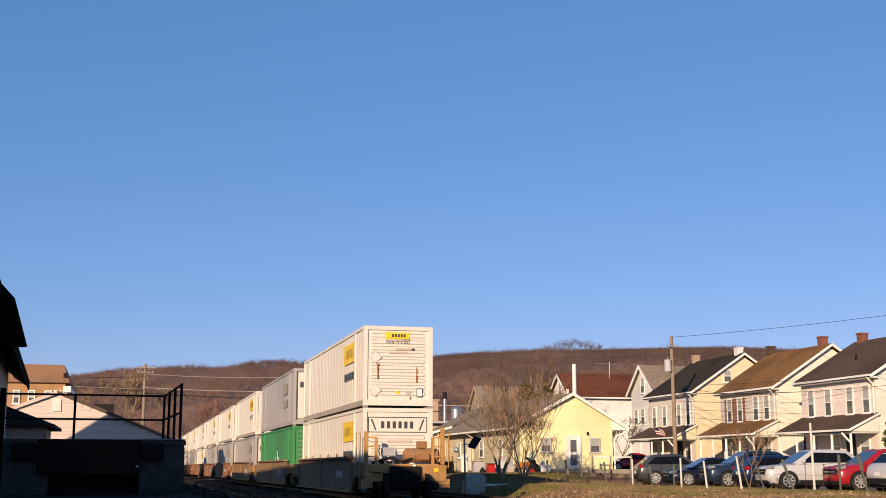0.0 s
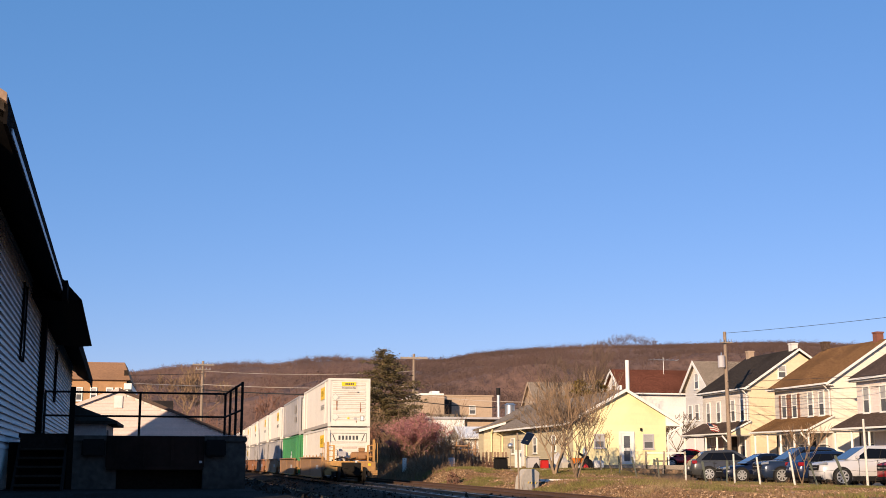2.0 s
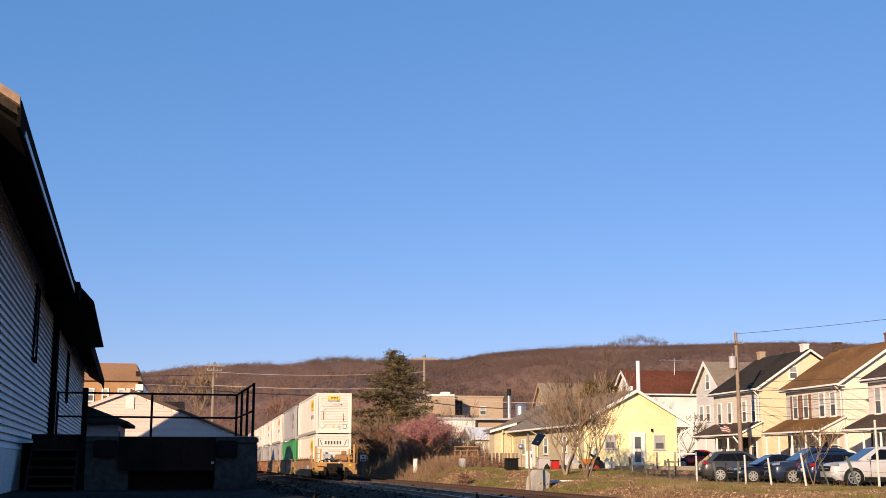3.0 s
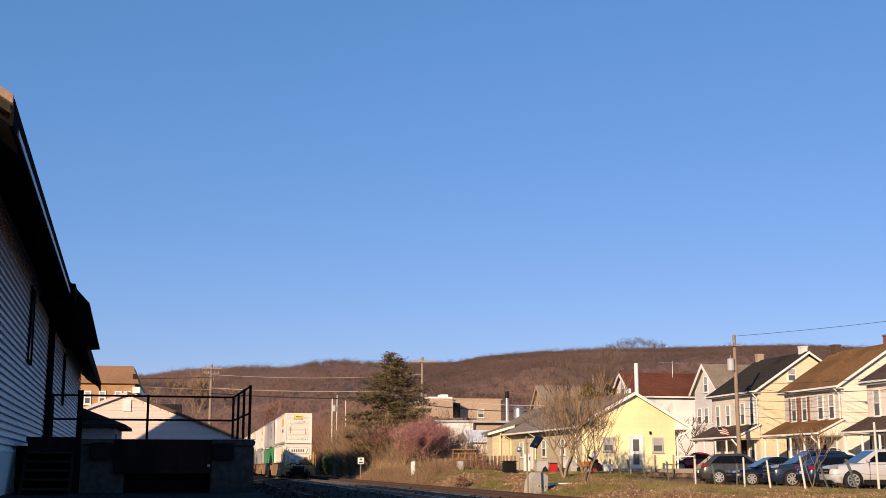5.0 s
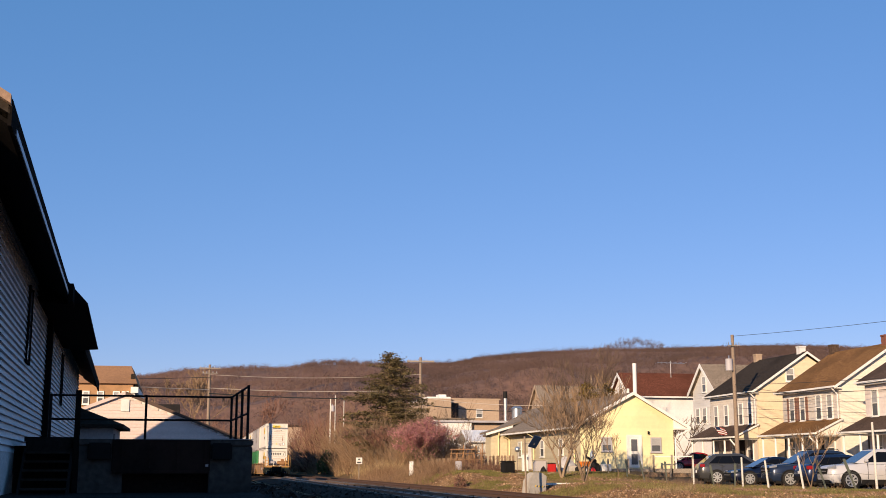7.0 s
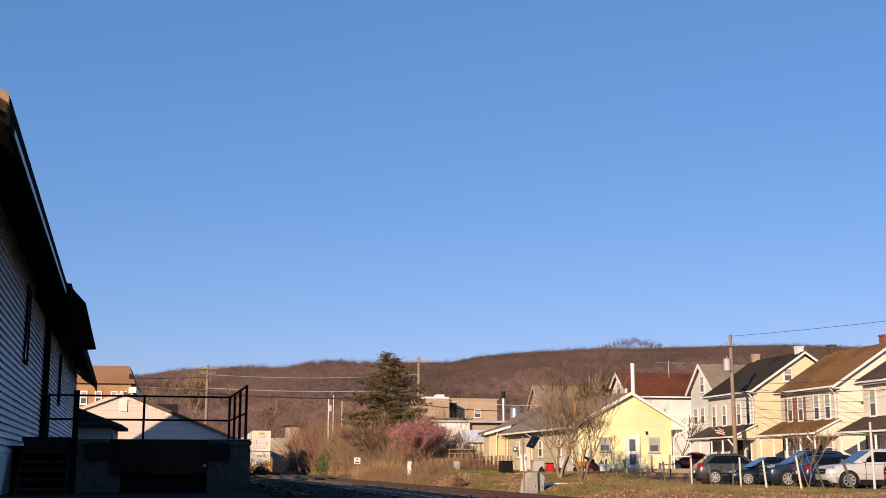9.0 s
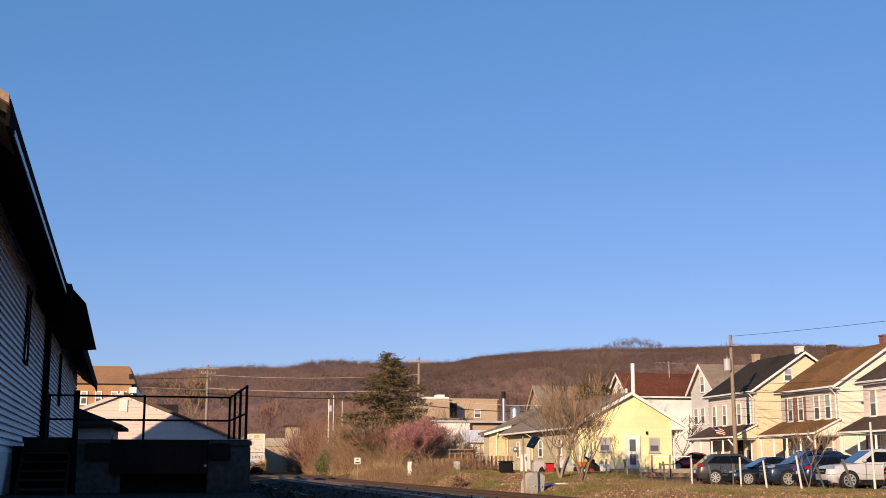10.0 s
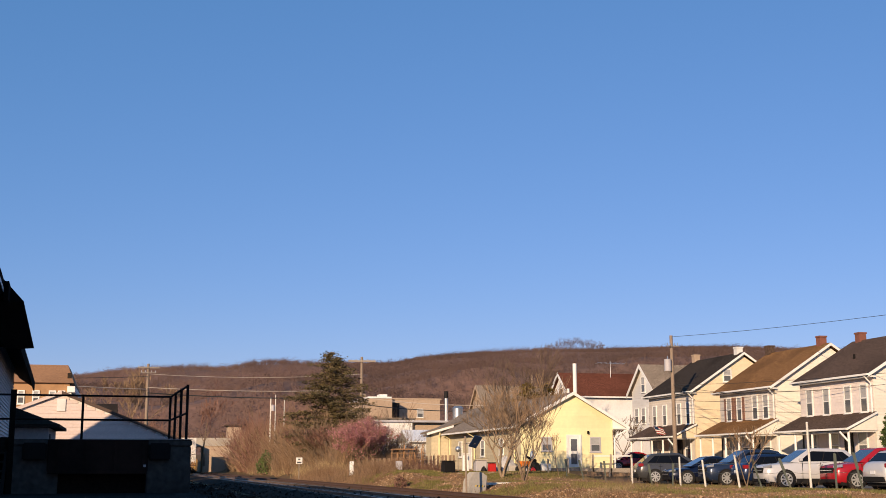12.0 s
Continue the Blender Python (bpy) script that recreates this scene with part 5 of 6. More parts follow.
def sprays(points, size, g, flat=0.0):
    """Small leaf or blossom triangles, turned at random, about the given points."""
    p = np.asarray(points)
    a = g.normal(0, 1, (len(p), 3, 3)) * np.asarray(size)[..., None, None] if np.ndim(size) else g.normal(0, 1, (len(p), 3, 3)) * size
    a[:, :, 2] *= 1 - flat
    return p[:, None, :] + a


def limbs(g, base, height, spread, depth, stems=1, up=0.75, r0=0.12):
    """Branch segments of a bare tree: (start, end, radius, radius), and the tips."""
    segs, tips = [], []

    def grow(p, d, ln, r, lvl):
        steps = 3 if lvl < 2 else 2
        for _ in range(steps):
            q = p + d * ln / steps
            segs.append((p, q, r, r * 0.86, lvl))
            p, r = q, r * 0.86
            d = (d + Vector(g.normal(0, 0.13, 3)) + Vector((0, 0, 0.06))).normalized()
        if lvl >= depth:
            tips.append(p)
            return
        for i in range(int(g.integers(2, 5)) if lvl else int(g.integers(4, 6))):
            a = g.uniform(0, 2 * math.pi)
            side = Vector((math.cos(a), math.sin(a), 0)) * spread
            nd = (d * up + side * g.uniform(0.4, 1.0) + Vector((0, 0, 0.2))).normalized()
            grow(p, nd, ln * g.uniform(0.55, 0.85), r * 0.62, lvl + 1)
    for k in range(stems):
        a = 2 * math.pi * k / stems + g.uniform(0, 1)
        d = Vector((math.cos(a) * 0.35 * (stems > 1), math.sin(a) * 0.35 * (stems > 1), 1)).normalized()
        grow(Vector(base), d, height * 0.34, r0, 0)
    return segs, tips


def bare_tree(label, base, height, spread, seed, depth=4, stems=1, r0=0.12, bark="bark", twig="twig", thin=0.011, name="bare_tree", up=0.75):
    g = np.random.default_rng(seed)
    segs, tips = limbs(g, base, height, spread, depth, stems, up, r0)
    t = thing(name, label, "tree")
    trunk, fine = Mesh(), Mesh()
    for a, b, ra, rb, lvl in segs:
        (trunk if lvl < 2 else fine).tube(a, b, max(ra, thin), max(rb, thin), 7 if lvl < 2 else 3, cap=False)
    part("trunk", trunk, bark, t, smooth=60)
    part("crown", fine, twig, t)
    return t, tips, segs


bare_tree("bare spreading yard tree with several stems", (21.5, 70, 0.35), 5.3, 1.05, 11, 4, 6, 0.085, bark="pale_bark", twig="bark", thin=0.011, up=0.85)
bare_tree("thin bare sapling in the lawn", (19.6, 60, 0.2), 5.2, 0.6, 12, 4, 2, 0.045, thin=0.01, up=0.95)
bare_tree("slender many-stemmed bare sapling in the lawn", (20.2, 62, 0.25), 5.0, 0.65, 25, 4, 3, 0.035, thin=0.009, up=0.95)
bare_tree("bare many-stemmed sapling with fine dark twigs before the cottage", (23.6, 72.5, 0.4), 4.6, 0.85, 28, 4, 5, 0.035, bark="pale_bark", twig="bark", thin=0.009, up=0.9)
bare_tree("thin young bare sapling before the cottage", (25.0, 70, 0.4), 3.2, 0.5, 26, 3, 1, 0.03, thin=0.009)
bare_tree("tall bare reddish tree behind the cottage", (37.6, 114, 0.5), 11.0, 0.5, 14, 4, 4, 0.11, twig="twig_dark", thin=0.013, up=0.9)
bare_tree("bare grey shrub beside the white house", (40.1, 97, 0.6), 4.8, 0.9, 16, 4, 4, 0.07, bark="bark", twig="twig_dark", thin=0.016)
bare_tree("bare tree behind the garage", (0.6, 200, 1.0), 15.0, 0.8, 17, 5, 2, 0.3, thin=0.045)
bare_tree("bare tree beyond the tracks", (13.5, 228, 1.2), 13.0, 0.7, 18, 5, 1, 0.2, twig="twig_red", thin=0.03)
bare_tree("thin bare sapling by the fence", (23.5, 44.0, 0.3), 2.6, 0.6, 19, 3, 3, 0.025, thin=0.008)
for _az, _h, _sd in ((19.55, 17.0, 20), (20.1, 21.0, 21), (20.6, 22.0, 22), (21.15, 19.0, 23), (21.5, 15.0, 24)):
    _x, _y = math.sin(radians(_az)) * 1490, math.cos(radians(_az)) * 1490
    bare_tree("large bare tree standing out on the ridge", (_x, _y, hill_z(_az, 1490) - 8.0), _h + 6, 0.7, _sd, 4, 3, 0.3, bark="twig_dark", twig="twig_dark", thin=0.06)

_g = np.random.default_rng(27)
for _i in range(30):
    _az, _r = _g.uniform(-4, 24), _g.uniform(255, 400)
    _x, _y = math.sin(radians(_az)) * _r, math.cos(radians(_az)) * _r
    _z = hill_z(_az, _r) if _r > R0 else ground_z(_x, _y)
    bare_tree("bare brown tree at the foot of the ridge", (_x, _y, _z - 0.3), _g.uniform(7, 11.5), 0.75, 400 + _i, 4, 2, 0.2, twig=("twig", "twig_red", "bark")[_i % 3], thin=0.045)


def redbud():
    g = np.random.default_rng(3)
    t, tips, segs = bare_tree("redbud tree in full pink blossom beside the track", (19.6, 103, 0.2), 4.8, 1.0, 31, 4, 8, 0.08, thin=0.014, name="redbud_tree", up=0.95)
    pts = []
    for a, b, ra, rb, lvl in segs:
        if lvl >= 1:
            for k in range((3, 6, 8, 9)[min(lvl, 4) - 1]):
                q = a.lerp(b, g.uniform())
                pts.append((q.x + g.normal(0, 0.12), q.y + g.normal(0, 0.12), q.z + g.normal(0, 0.1)))
    ob = tris("blossom", sprays(np.array(pts), 0.038, g), "blossom")
    ob.parent = t
    tagged(ob, "dense pink blossom clusters")


redbud()


def evergreen(label, base, height, width, seed, n=70, lean=0.0, dense=36, lo=0.22, leaf="needles"):
    g = np.random.default_rng(seed)
    t = thing("evergreen_tree", label, "tree")
    b = Vector(base)
    tr = Mesh().tube(b, b + Vector((lean * 0.5, 0, height * 0.6)), 0.22, 0.12, 8).tube(b + Vector((lean * 0.5, 0, height * 0.6)), b + Vector((lean, 0, height)), 0.12, 0.03, 8)
    part("trunk", tr, "bark", t, smooth=60)
    br, pts, sz = Mesh(), [], []
    for i in range(n):
        f = lo + (1 - lo) * (i / n) ** 0.9
        taper = min(1.0, (1.02 - f) / 0.42) ** 0.8 * (0.75 + 0.25 * min(1, (f - lo) / 0.12))
        ln = width / 2 * taper * g.uniform(0.55, 1.12)
        a = g.uniform(0, 2 * math.pi)
        d = Vector((math.cos(a), math.sin(a), g.uniform(-0.22, 0.22)))
        s = b + Vector((lean * f, 0, height * f))
        e = s + d * ln
        br.tube(s, e, 0.045, 0.012, 4, cap=False)
        for k in range(int(dense * 1.2 * max(ln, 0.5))):
            u = g.uniform(0.25, 1.05)
            q = s.lerp(e, u)
            pts.append((q.x + g.normal(0, 0.24), q.y + g.normal(0, 0.24), q.z + g.normal(0, 0.1) - 0.06))
    part("limb_work", br, "bark", t)
    ob = tris("crown", sprays(np.array(pts), 0.105, g, 0.45), leaf)
    ob.parent = t
    return t


evergreen("tall shaggy olive-green evergreen tree beside the track", (19.5, 125, 0.4), 12.4, 8.8, 45, 190, lean=0.5, dense=40)
evergreen("olive-green evergreen behind the cottage", (36.4, 110, 1), 7.9, 6.4, 42, 110, leaf="needles_gold")
evergreen("olive-green evergreen behind the cottage roof", (39.0, 112, 1), 8.0, 5.6, 43, 90, leaf="needles_gold")


def clump(name, label, category, centre, size, count, leaf, material, seed):
    """A leafy shrub: stems and many small leaves within a rough ellipsoid."""
    g = np.random.default_rng(seed)
    c, s = np.array(centre), np.array(size)
    d = g.normal(0, 1, (count, 3))
    d /= np.linalg.norm(d, axis=1)[:, None]
    lump = 1 + 0.16 * np.sin(d[:, 0] * 7 + seed) * np.sin(d[:, 2] * 9)
    p = c + d * s * (g.uniform(0.35, 1, (count, 1)) ** 0.4) * lump[:, None]
    t = thing(name, label, category)
    st = Mesh()
    for k in range(6):
        q = c + d[k] * s * 0.8
        st.tube((c[0], c[1], c[2] - s[2]), q, 0.03, 0.01, 4)
    part("stem", st, "bark", t)
    ob = tris("foliage", sprays(p, leaf, g), material)
    ob.parent = t
    return t


clump("arborvitae", "tall clipped green arborvitae beside the porch", "shrub", (40.4, 58.2, 2.3), (1.0, 1.0, 2.1), 6500, 0.075, "hedge", 51)
clump("green_shrub", "small green shrub beside the track", "shrub", (17.8, 170, 1.2), (0.7, 0.7, 1.0), 800, 0.09, "shrub_green", 52)
clump("green_shrub", "green shrub among dry brush", "shrub", (18.2, 167, 1.7), (0.9, 0.9, 1.5), 1500, 0.09, "shrub_green", 53)
clump("dry_shrub", "small dry brown shrub at the lawn's edge", "shrub", (15.5, 70.7, 0.1), (0.38, 0.38, 0.5), 500, 0.05, "twig_red", 54)


def thicket(name, label, spots, material, seed, k=16, wid=0.02):
    """Bare brush: each spot is a fan of thin crooked twigs."""
    g = np.random.default_rng(seed)
    out = []
    for x, y, z, h in spots:
        for _ in range(k):
            a, lean = g.uniform(0, 2 * math.pi), abs(g.normal(0, 0.5))
            p = np.array([x + g.normal(0, 0.25), y + g.normal(0, 0.25), z])
            d = np.array([math.cos(a) * lean, math.sin(a) * lean, 1.0])
            ln = h * g.uniform(0.5, 1.05)
            w = wid * (1 + h * 0.25)
            for s in range(4):
                q = p + d * ln / 4
                side = np.array([w * (1 - s * 0.2), 0, 0])
                out += [[p - side, p + side, q]]
                for _b in range(2):
                    e = p + (d + g.normal(0, 0.5, 3)) * ln * 0.28
                    out += [[p, p + side * 1.2, e]]
                p, d = q, d + g.normal(0, 0.24, 3)
    ob = tris(name, np.array(out), material)
    return tagged(ob, label, "brush", kind="stuff")


def scatter(n, x0, x1, y0, y1, h0, h1, seed, edge=None):
    g = np.random.default_rng(seed)
    res = []
    for _ in range(n):
        x, y = g.uniform(x0, x1), g.uniform(y0, y1)
        if 11 < x < min(18.4, 0.133 * y):             # the clear strip along the track
            continue
        res.append((x, y, ground_z(x, y) - 0.05, g.uniform(h0, h1)))
    return res


thicket("dry_brush", "dense dry tan brush along the track", scatter(300, 18.4, 24, 104, 200, 1.6, 4.0, 61), "twig_tan", 61, wid=0.024)
thicket("dry_brush", "taller bare brush behind the track", scatter(240, 19.5, 29, 128, 205, 3.4, 6.4, 62), "twig_tan", 62, wid=0.03)
thicket("dry_brush", "reddish bare brush beyond the track", scatter(230, 18.6, 32, 185, 243, 3.5, 7.0, 63), "twig_red", 63, wid=0.05)
thicket("dry_brush", "dry weeds around the redbud", scatter(170, 15.0, 22.3, 87, 119, 0.3, 1.0, 64), "twig_tan", 64)
thicket("dry_brush", "tangle of brown brush beside the yard", scatter(45, 16.5, 19.0, 84, 95, 0.6, 1.3, 65), "twig_tan", 65)
thicket("dry_brush", "dry brush left of the tracks", scatter(150, -3, 6.0, 165, 220, 3.0, 6.5, 66), "twig_red", 66, wid=0.05)
thicket("dry_weeds", "dry weed stalks in the lawn", scatter(260, 15.2, 26, 38, 72, 0.15, 0.5, 67), "twig_tan", 67, k=8, wid=0.008)

thicket("dry_brush", "grey-brown bare brush along the track", scatter(200, 18.5, 25, 104, 180, 1.8, 4.8, 68), "bark", 68, k=12, wid=0.018)
thicket("dry_weeds", "low dry weeds on the bank below the redbud", scatter(420, 15.0, 18.8, 80, 132, 0.2, 0.7, 72), "twig_tan", 72, k=12, wid=0.014)
thicket("dry_brush", "low straw-coloured weeds along the ballast", scatter(220, 17.2, 19.2, 98, 200, 0.4, 1.1, 69), "weeds", 69, wid=0.016)
_g = np.random.default_rng(70)
for _i in range(16):
    _y = _g.uniform(106, 185)
    _x = _g.uniform(18.6, 24)
    bare_tree("bare many-stemmed shrub in the brush beside the track", (_x, _y, ground_z(_x, _y)), _g.uniform(3.8, 6.2), 0.85, 700 + _i, 4, 4, 0.05, twig=("twig", "twig_red", "bark")[_i % 3], thin=0.02, name="bare_shrub")

thicket("dead_weeds", "dark dead leaves and weeds in the lawn", scatter(420, 15, 25.5, 36, 66, 0.06, 0.22, 71), "twig_red", 71, k=9, wid=0.014)


def grass(name, label, material, count, seed, tall, green):
    """Short blades over the lawn's green patches, or dead stubble and leaves over its brown ones."""
    g = np.random.default_rng(seed)
    x, y = g.uniform(15.0, 27.0, count), g.uniform(30, 98, count)
    patch = np.array([noise.noise(Vector((a * 0.45, b * 0.16, 3.0))) + 0.5 * noise.noise(Vector((a * 1.5, b * 0.6, 9.0))) for a, b in zip(x, y)])
    patch += 0.3 * (x > 23) - 0.1 - 0.12 * (y < 46) - 0.5 * (y > 86)
    keep = patch + g.normal(0, 0.1, count) > 0 if green else patch + g.normal(0, 0.1, count) < 0.12
    x, y = x[keep], y[keep]
    n = len(x)
    z = np.array([ground_z(a, b) for a, b in zip(x, y)])
    h = g.uniform(0.04, 0.13, n) * tall
    v = np.zeros((n, 3, 3, 3))
    for k in range(3):
        a = g.uniform(0, 2 * np.pi, n)
        ox, oy = np.cos(a), np.sin(a)
        v[:, k, 0] = np.stack([x - 0.03, y, z - 0.02], 1)
        v[:, k, 1] = np.stack([x + 0.03, y, z - 0.02], 1)
        v[:, k, 2] = np.stack([x + ox * h * 0.7, y + oy * h * 0.7, z + h], 1)
    return tagged(tris(name, v, material), label, "grass", kind="stuff")


grass("grass", "short patchy green and straw grass", "grass", 120000, 9, 1.3, True)
grass("dead_grass", "brown stubble and dead leaves between the grass", "dead_grass", 80000, 10, 0.9, False)


def leaf_litter(count, seed):
    """Pale fallen leaves, thick in the lawn's brown patches."""
    g = np.random.default_rng(seed)
    x, y = g.uniform(14.8, 26.5, count), g.uniform(32, 80, count)
    k = np.array([noise.noise(Vector((a * 0.45, b * 0.16, 3.0))) + 0.5 * noise.noise(Vector((a * 1.5, b * 0.6, 9.0))) for a, b in zip(x, y)])
    keep = k + g.normal(0, 0.12, count) < -0.02
    p = np.array([(a, b, ground_z(a, b) + 0.06) for a, b in zip(x[keep], y[keep])])
    return tagged(tris("fallen_leaves", sprays(p, 0.045, g, 0.3), "pale_leaves"), "pale tan fallen leaves over the brown lawn", "leaves", kind="stuff")


M["pale_leaves"] = mat("pale_dead_leaves", (0.42, 0.28, 0.17), 0.9, 0.5, 0.5, 0.0, shade=(0.22, 0.12, 0.07), stain=0.25)
leaf_litter(30000, 81)
thicket("brush_heap", "heap of dead branches on the lawn", [(21.8 + 0.35 * i, 61 - 0.3 * i, ground_z(21.8 + 0.35 * i, 61 - 0.3 * i), 0.45) for i in range(9)], "bark", 82, k=26, wid=0.012)
thicket("brush_heap", "low heap of dry stalks near the track", [(16.2 + 0.3 * i, 42 + 0.2 * i, ground_z(16.2 + 0.3 * i, 42 + 0.2 * i), 0.3) for i in range(8)], "weeds", 83, k=26, wid=0.01)

# ---- cars ----
PAINTS = {}


def paint(name, color, rough=0.25, metal=0.3):
    m = mat(name, color, rough, 0.04, 0.5, 0.0, metal=metal, stain=0.03)
    m.node_tree.nodes["Principled BSDF"].inputs["Coat Weight"].default_value = 0.2
    PAINTS[name] = m
    return m


paint("paint_white", (0.5, 0.49, 0.5), metal=0.1)
paint("paint_grey", (0.06, 0.06, 0.063))
paint("paint_navy", (0.006, 0.01, 0.03))
paint("paint_blue", (0.02, 0.032, 0.065))
paint("paint_darkblue", (0.01, 0.022, 0.065))
paint("paint_red", (0.34, 0.012, 0.02), metal=0.1)
M["tyre"] = mat("tyre_rubber", (0.014, 0.013, 0.012), 0.85, 0.2, 3, 0.2)
M["alloy"] = mat("alloy_rim", (0.42, 0.42, 0.42), 0.35, 0.05, 3, 0.0, metal=0.3)
M["lamp_red"] = mat("tail_lamp_red", (0.3, 0.015, 0.02), 0.2, 0.05, 1, 0.0)
M["lamp_clear"] = mat("head_lamp_clear", (0.4, 0.41, 0.43), 0.12, 0.05, 1, 0.0, metal=0.5)
M["plate"] = mat("plate_white", (0.7, 0.7, 0.72), 0.5, 0.05)


def car(label, paint_name, m, L=4.65, W=1.86, Hh=1.72, style="suv"):
    """A parked car, its nose at x = 0 and its tail at x = L, wheels on z = 0."""
    P = PAINTS[paint_name]
    c = thing("parked_car", label, "car", m, group="cars parked by the fence")
    sed = style == "sedan"
    belt = 0.66 * Hh if not sed else 0.66 * Hh
    hood = belt - (0.06 if not sed else 0.12)
    fw, rw = 0.2 * L, 0.79 * L                     # axles
    R = 0.37 if not sed else 0.34
    #            x      bottom  top            half width
    st = [(0.00, 0.42, hood - 0.34, 0.66), (0.05, 0.28, hood - 0.18, 0.78), (0.22, 0.22, hood - 0.10, 0.88), (0.6, 0.2, hood - 0.045, 0.95), (0.27 * L, 0.2, hood + 0.005, 0.99),
          (0.34 * L, 0.2, belt + 0.02, 1.0), (0.6 * L, 0.2, belt + 0.04, 1.0), (0.84 * L, 0.22, belt + 0.06, 0.98), (0.94 * L, 0.26, belt + (0.05 if not sed else 0.02), 0.95), (0.985 * L, 0.32, belt - 0.06, 0.87), (L, 0.48, belt - 0.3, 0.78)]
    loops = []
    for x, zb, zt, hw in st:
        w = W / 2 * hw
        h = zt - zb
        half = [(w * 0.86, zb), (w * 0.97, zb + 0.1 * h), (w, zb + 0.42 * h), (w * 0.985, zb + 0.72 * h), (w * 0.93, zt - 0.05), (w * 0.82, zt), (w * 0.4, zt + 0.03)]
        loops.append([(x, -a, b) for a, b in half] + [(x, a, b) for a, b in reversed(half)])
    part("body", Mesh().loft(loops), P, c, smooth=50)
    part("underbody", Mesh().box(0.25, L - 0.25, -W * 0.42, W * 0.42, 0.13, 0.36), "black", c)
    # greenhouse
    wb, wt = W / 2 * 0.92, W / 2 * 0.72
    xa, xb = 0.25 * L, (0.96 if not sed else 0.9) * L
    xc, xd = 0.44 * L, (0.83 if not sed else 0.68) * L
    zb, zt = belt - 0.03, Hh - 0.035
    lo = [(xa, -wb * 0.9, zb), (xa + 0.5, -wb, zb), (xb - 0.4, -wb, zb), (xb, -wb * 0.88, zb)]
    hi = [(xc, -wt * 0.94, zt - 0.03), (xc + 0.4, -wt, zt + 0.02), (xd - 0.35, -wt, zt - 0.005), (xd, -wt * 0.92, zt - 0.07)]
    lo += [(x, -y, z) for x, y, z in reversed(lo)]
    hi += [(x, -y, z) for x, y, z in reversed(hi)]
    top = [(x * 0.98 + 0.02 * (xc + xd) / 2, y * 0.86, z + 0.035) for x, y, z in hi]
    part("cabin", Mesh().loft([lo, hi, top]), P, c, smooth=45)

    def pane(name, q, inset, off, mm="car_glass"):
        q = [Vector(p) for p in q]
        ctr = sum(q, Vector()) / 4
        nrm = (q[1] - q[0]).cross(q[3] - q[0]).normalized()
        if nrm.dot(ctr - Vector((L * 0.55, 0, belt))) < 0:
            nrm = -nrm
        q = [p.lerp(ctr, inset) for p in q]
        outer = [p + nrm * off for p in q]
        inner = [p - nrm * 0.02 for p in q]
        part(name, Mesh().loft([inner, outer]), mm, c)
    pane("windscreen", [lo[0], lo[7], hi[7], hi[0]], 0.04, 0.012, "windscreen_glass")
    pane("rear_window", [lo[3], lo[4], hi[4], hi[3]], 0.06, 0.012)
    for s in (1, -1):
        A, B, C_, D_ = [(p[0], p[1] * s, p[2]) for p in (lo[1], lo[2], hi[2], hi[1])]
        A, B, C_, D_ = Vector(A), Vector(B), Vector(C_), Vector(D_)
        A, D_ = A + Vector((-0.16, 0, 0.0)), D_ + Vector((-0.1, 0, 0))
        B = B + Vector((0.1, 0, 0))
        A, B, C_, D_ = A.lerp(D_, 0.06), B.lerp(C_, 0.1), B.lerp(C_, 0.82), A.lerp(D_, 0.84)
        cuts = (0.0, 0.42, 0.8, 1.0) if not sed else (0.0, 0.5, 0.95)
        for u0, u1 in zip(cuts, cuts[1:]):
            pane("side_window", [A.lerp(B, u0), A.lerp(B, u1), D_.lerp(C_, u1), D_.lerp(C_, u0)], 0.045, 0.016)
        pane("window_surround", [A, B, C_, D_], 0.02, 0.008, "black")
        for x in (fw, rw):                         # wheel arches and wheels
            y = s * W / 2
            part("wheel_arch", Mesh().tube((x, y * 0.6, R), (x, y * 1.002, R), R + 0.075, seg=22), "black", c, smooth=40)
            tyre = part("wheel", Mesh().tube((x, y * 0.76, R), (x, y * 1.0, R), R, seg=24).tube((x, y * 1.0, R), (x, y * 1.02, R), R, R * 0.93, 24), "tyre", c, smooth=40)
            rim = Mesh().tube((x, y * 1.021, R), (x, y * 1.026, R), R * 0.22, seg=10)
            for k in range(8):
                a = 2 * math.pi * k / 8
                d = Vector((math.cos(a), 0, math.sin(a)))
                o = Vector((-math.sin(a), 0, math.cos(a))) * 0.03
                p = Vector((x, y * 1.024, R))
                rim.add([p + d * 0.05 - o, p + d * 0.05 + o, p + d * R * 0.66 + o * 1.4, p + d * R * 0.66 - o * 1.4], [(0, 1, 2, 3)] if s < 0 else [(3, 2, 1, 0)])
            for k in range(20):
                a0, a1 = 2 * math.pi * k / 20, 2 * math.pi * (k + 1) / 20
                rim.add([(x + math.cos(a) * R * f, y * 1.023, R + math.sin(a) * R * f) for a, f in ((a0, 0.64), (a1, 0.64), (a1, 0.76), (a0, 0.76))], [(0, 1, 2, 3)])
            part("rim", rim, "alloy", tyre, "grey many-spoked alloy rim")
        part("mirror", Mesh().box(0.335 * L, 0.335 * L + 0.14, s * W / 2 * 0.98 - 0.1, s * W / 2 * 0.98 + 0.12, belt + 0.02, belt + 0.16), P, c, bevel=0.03)
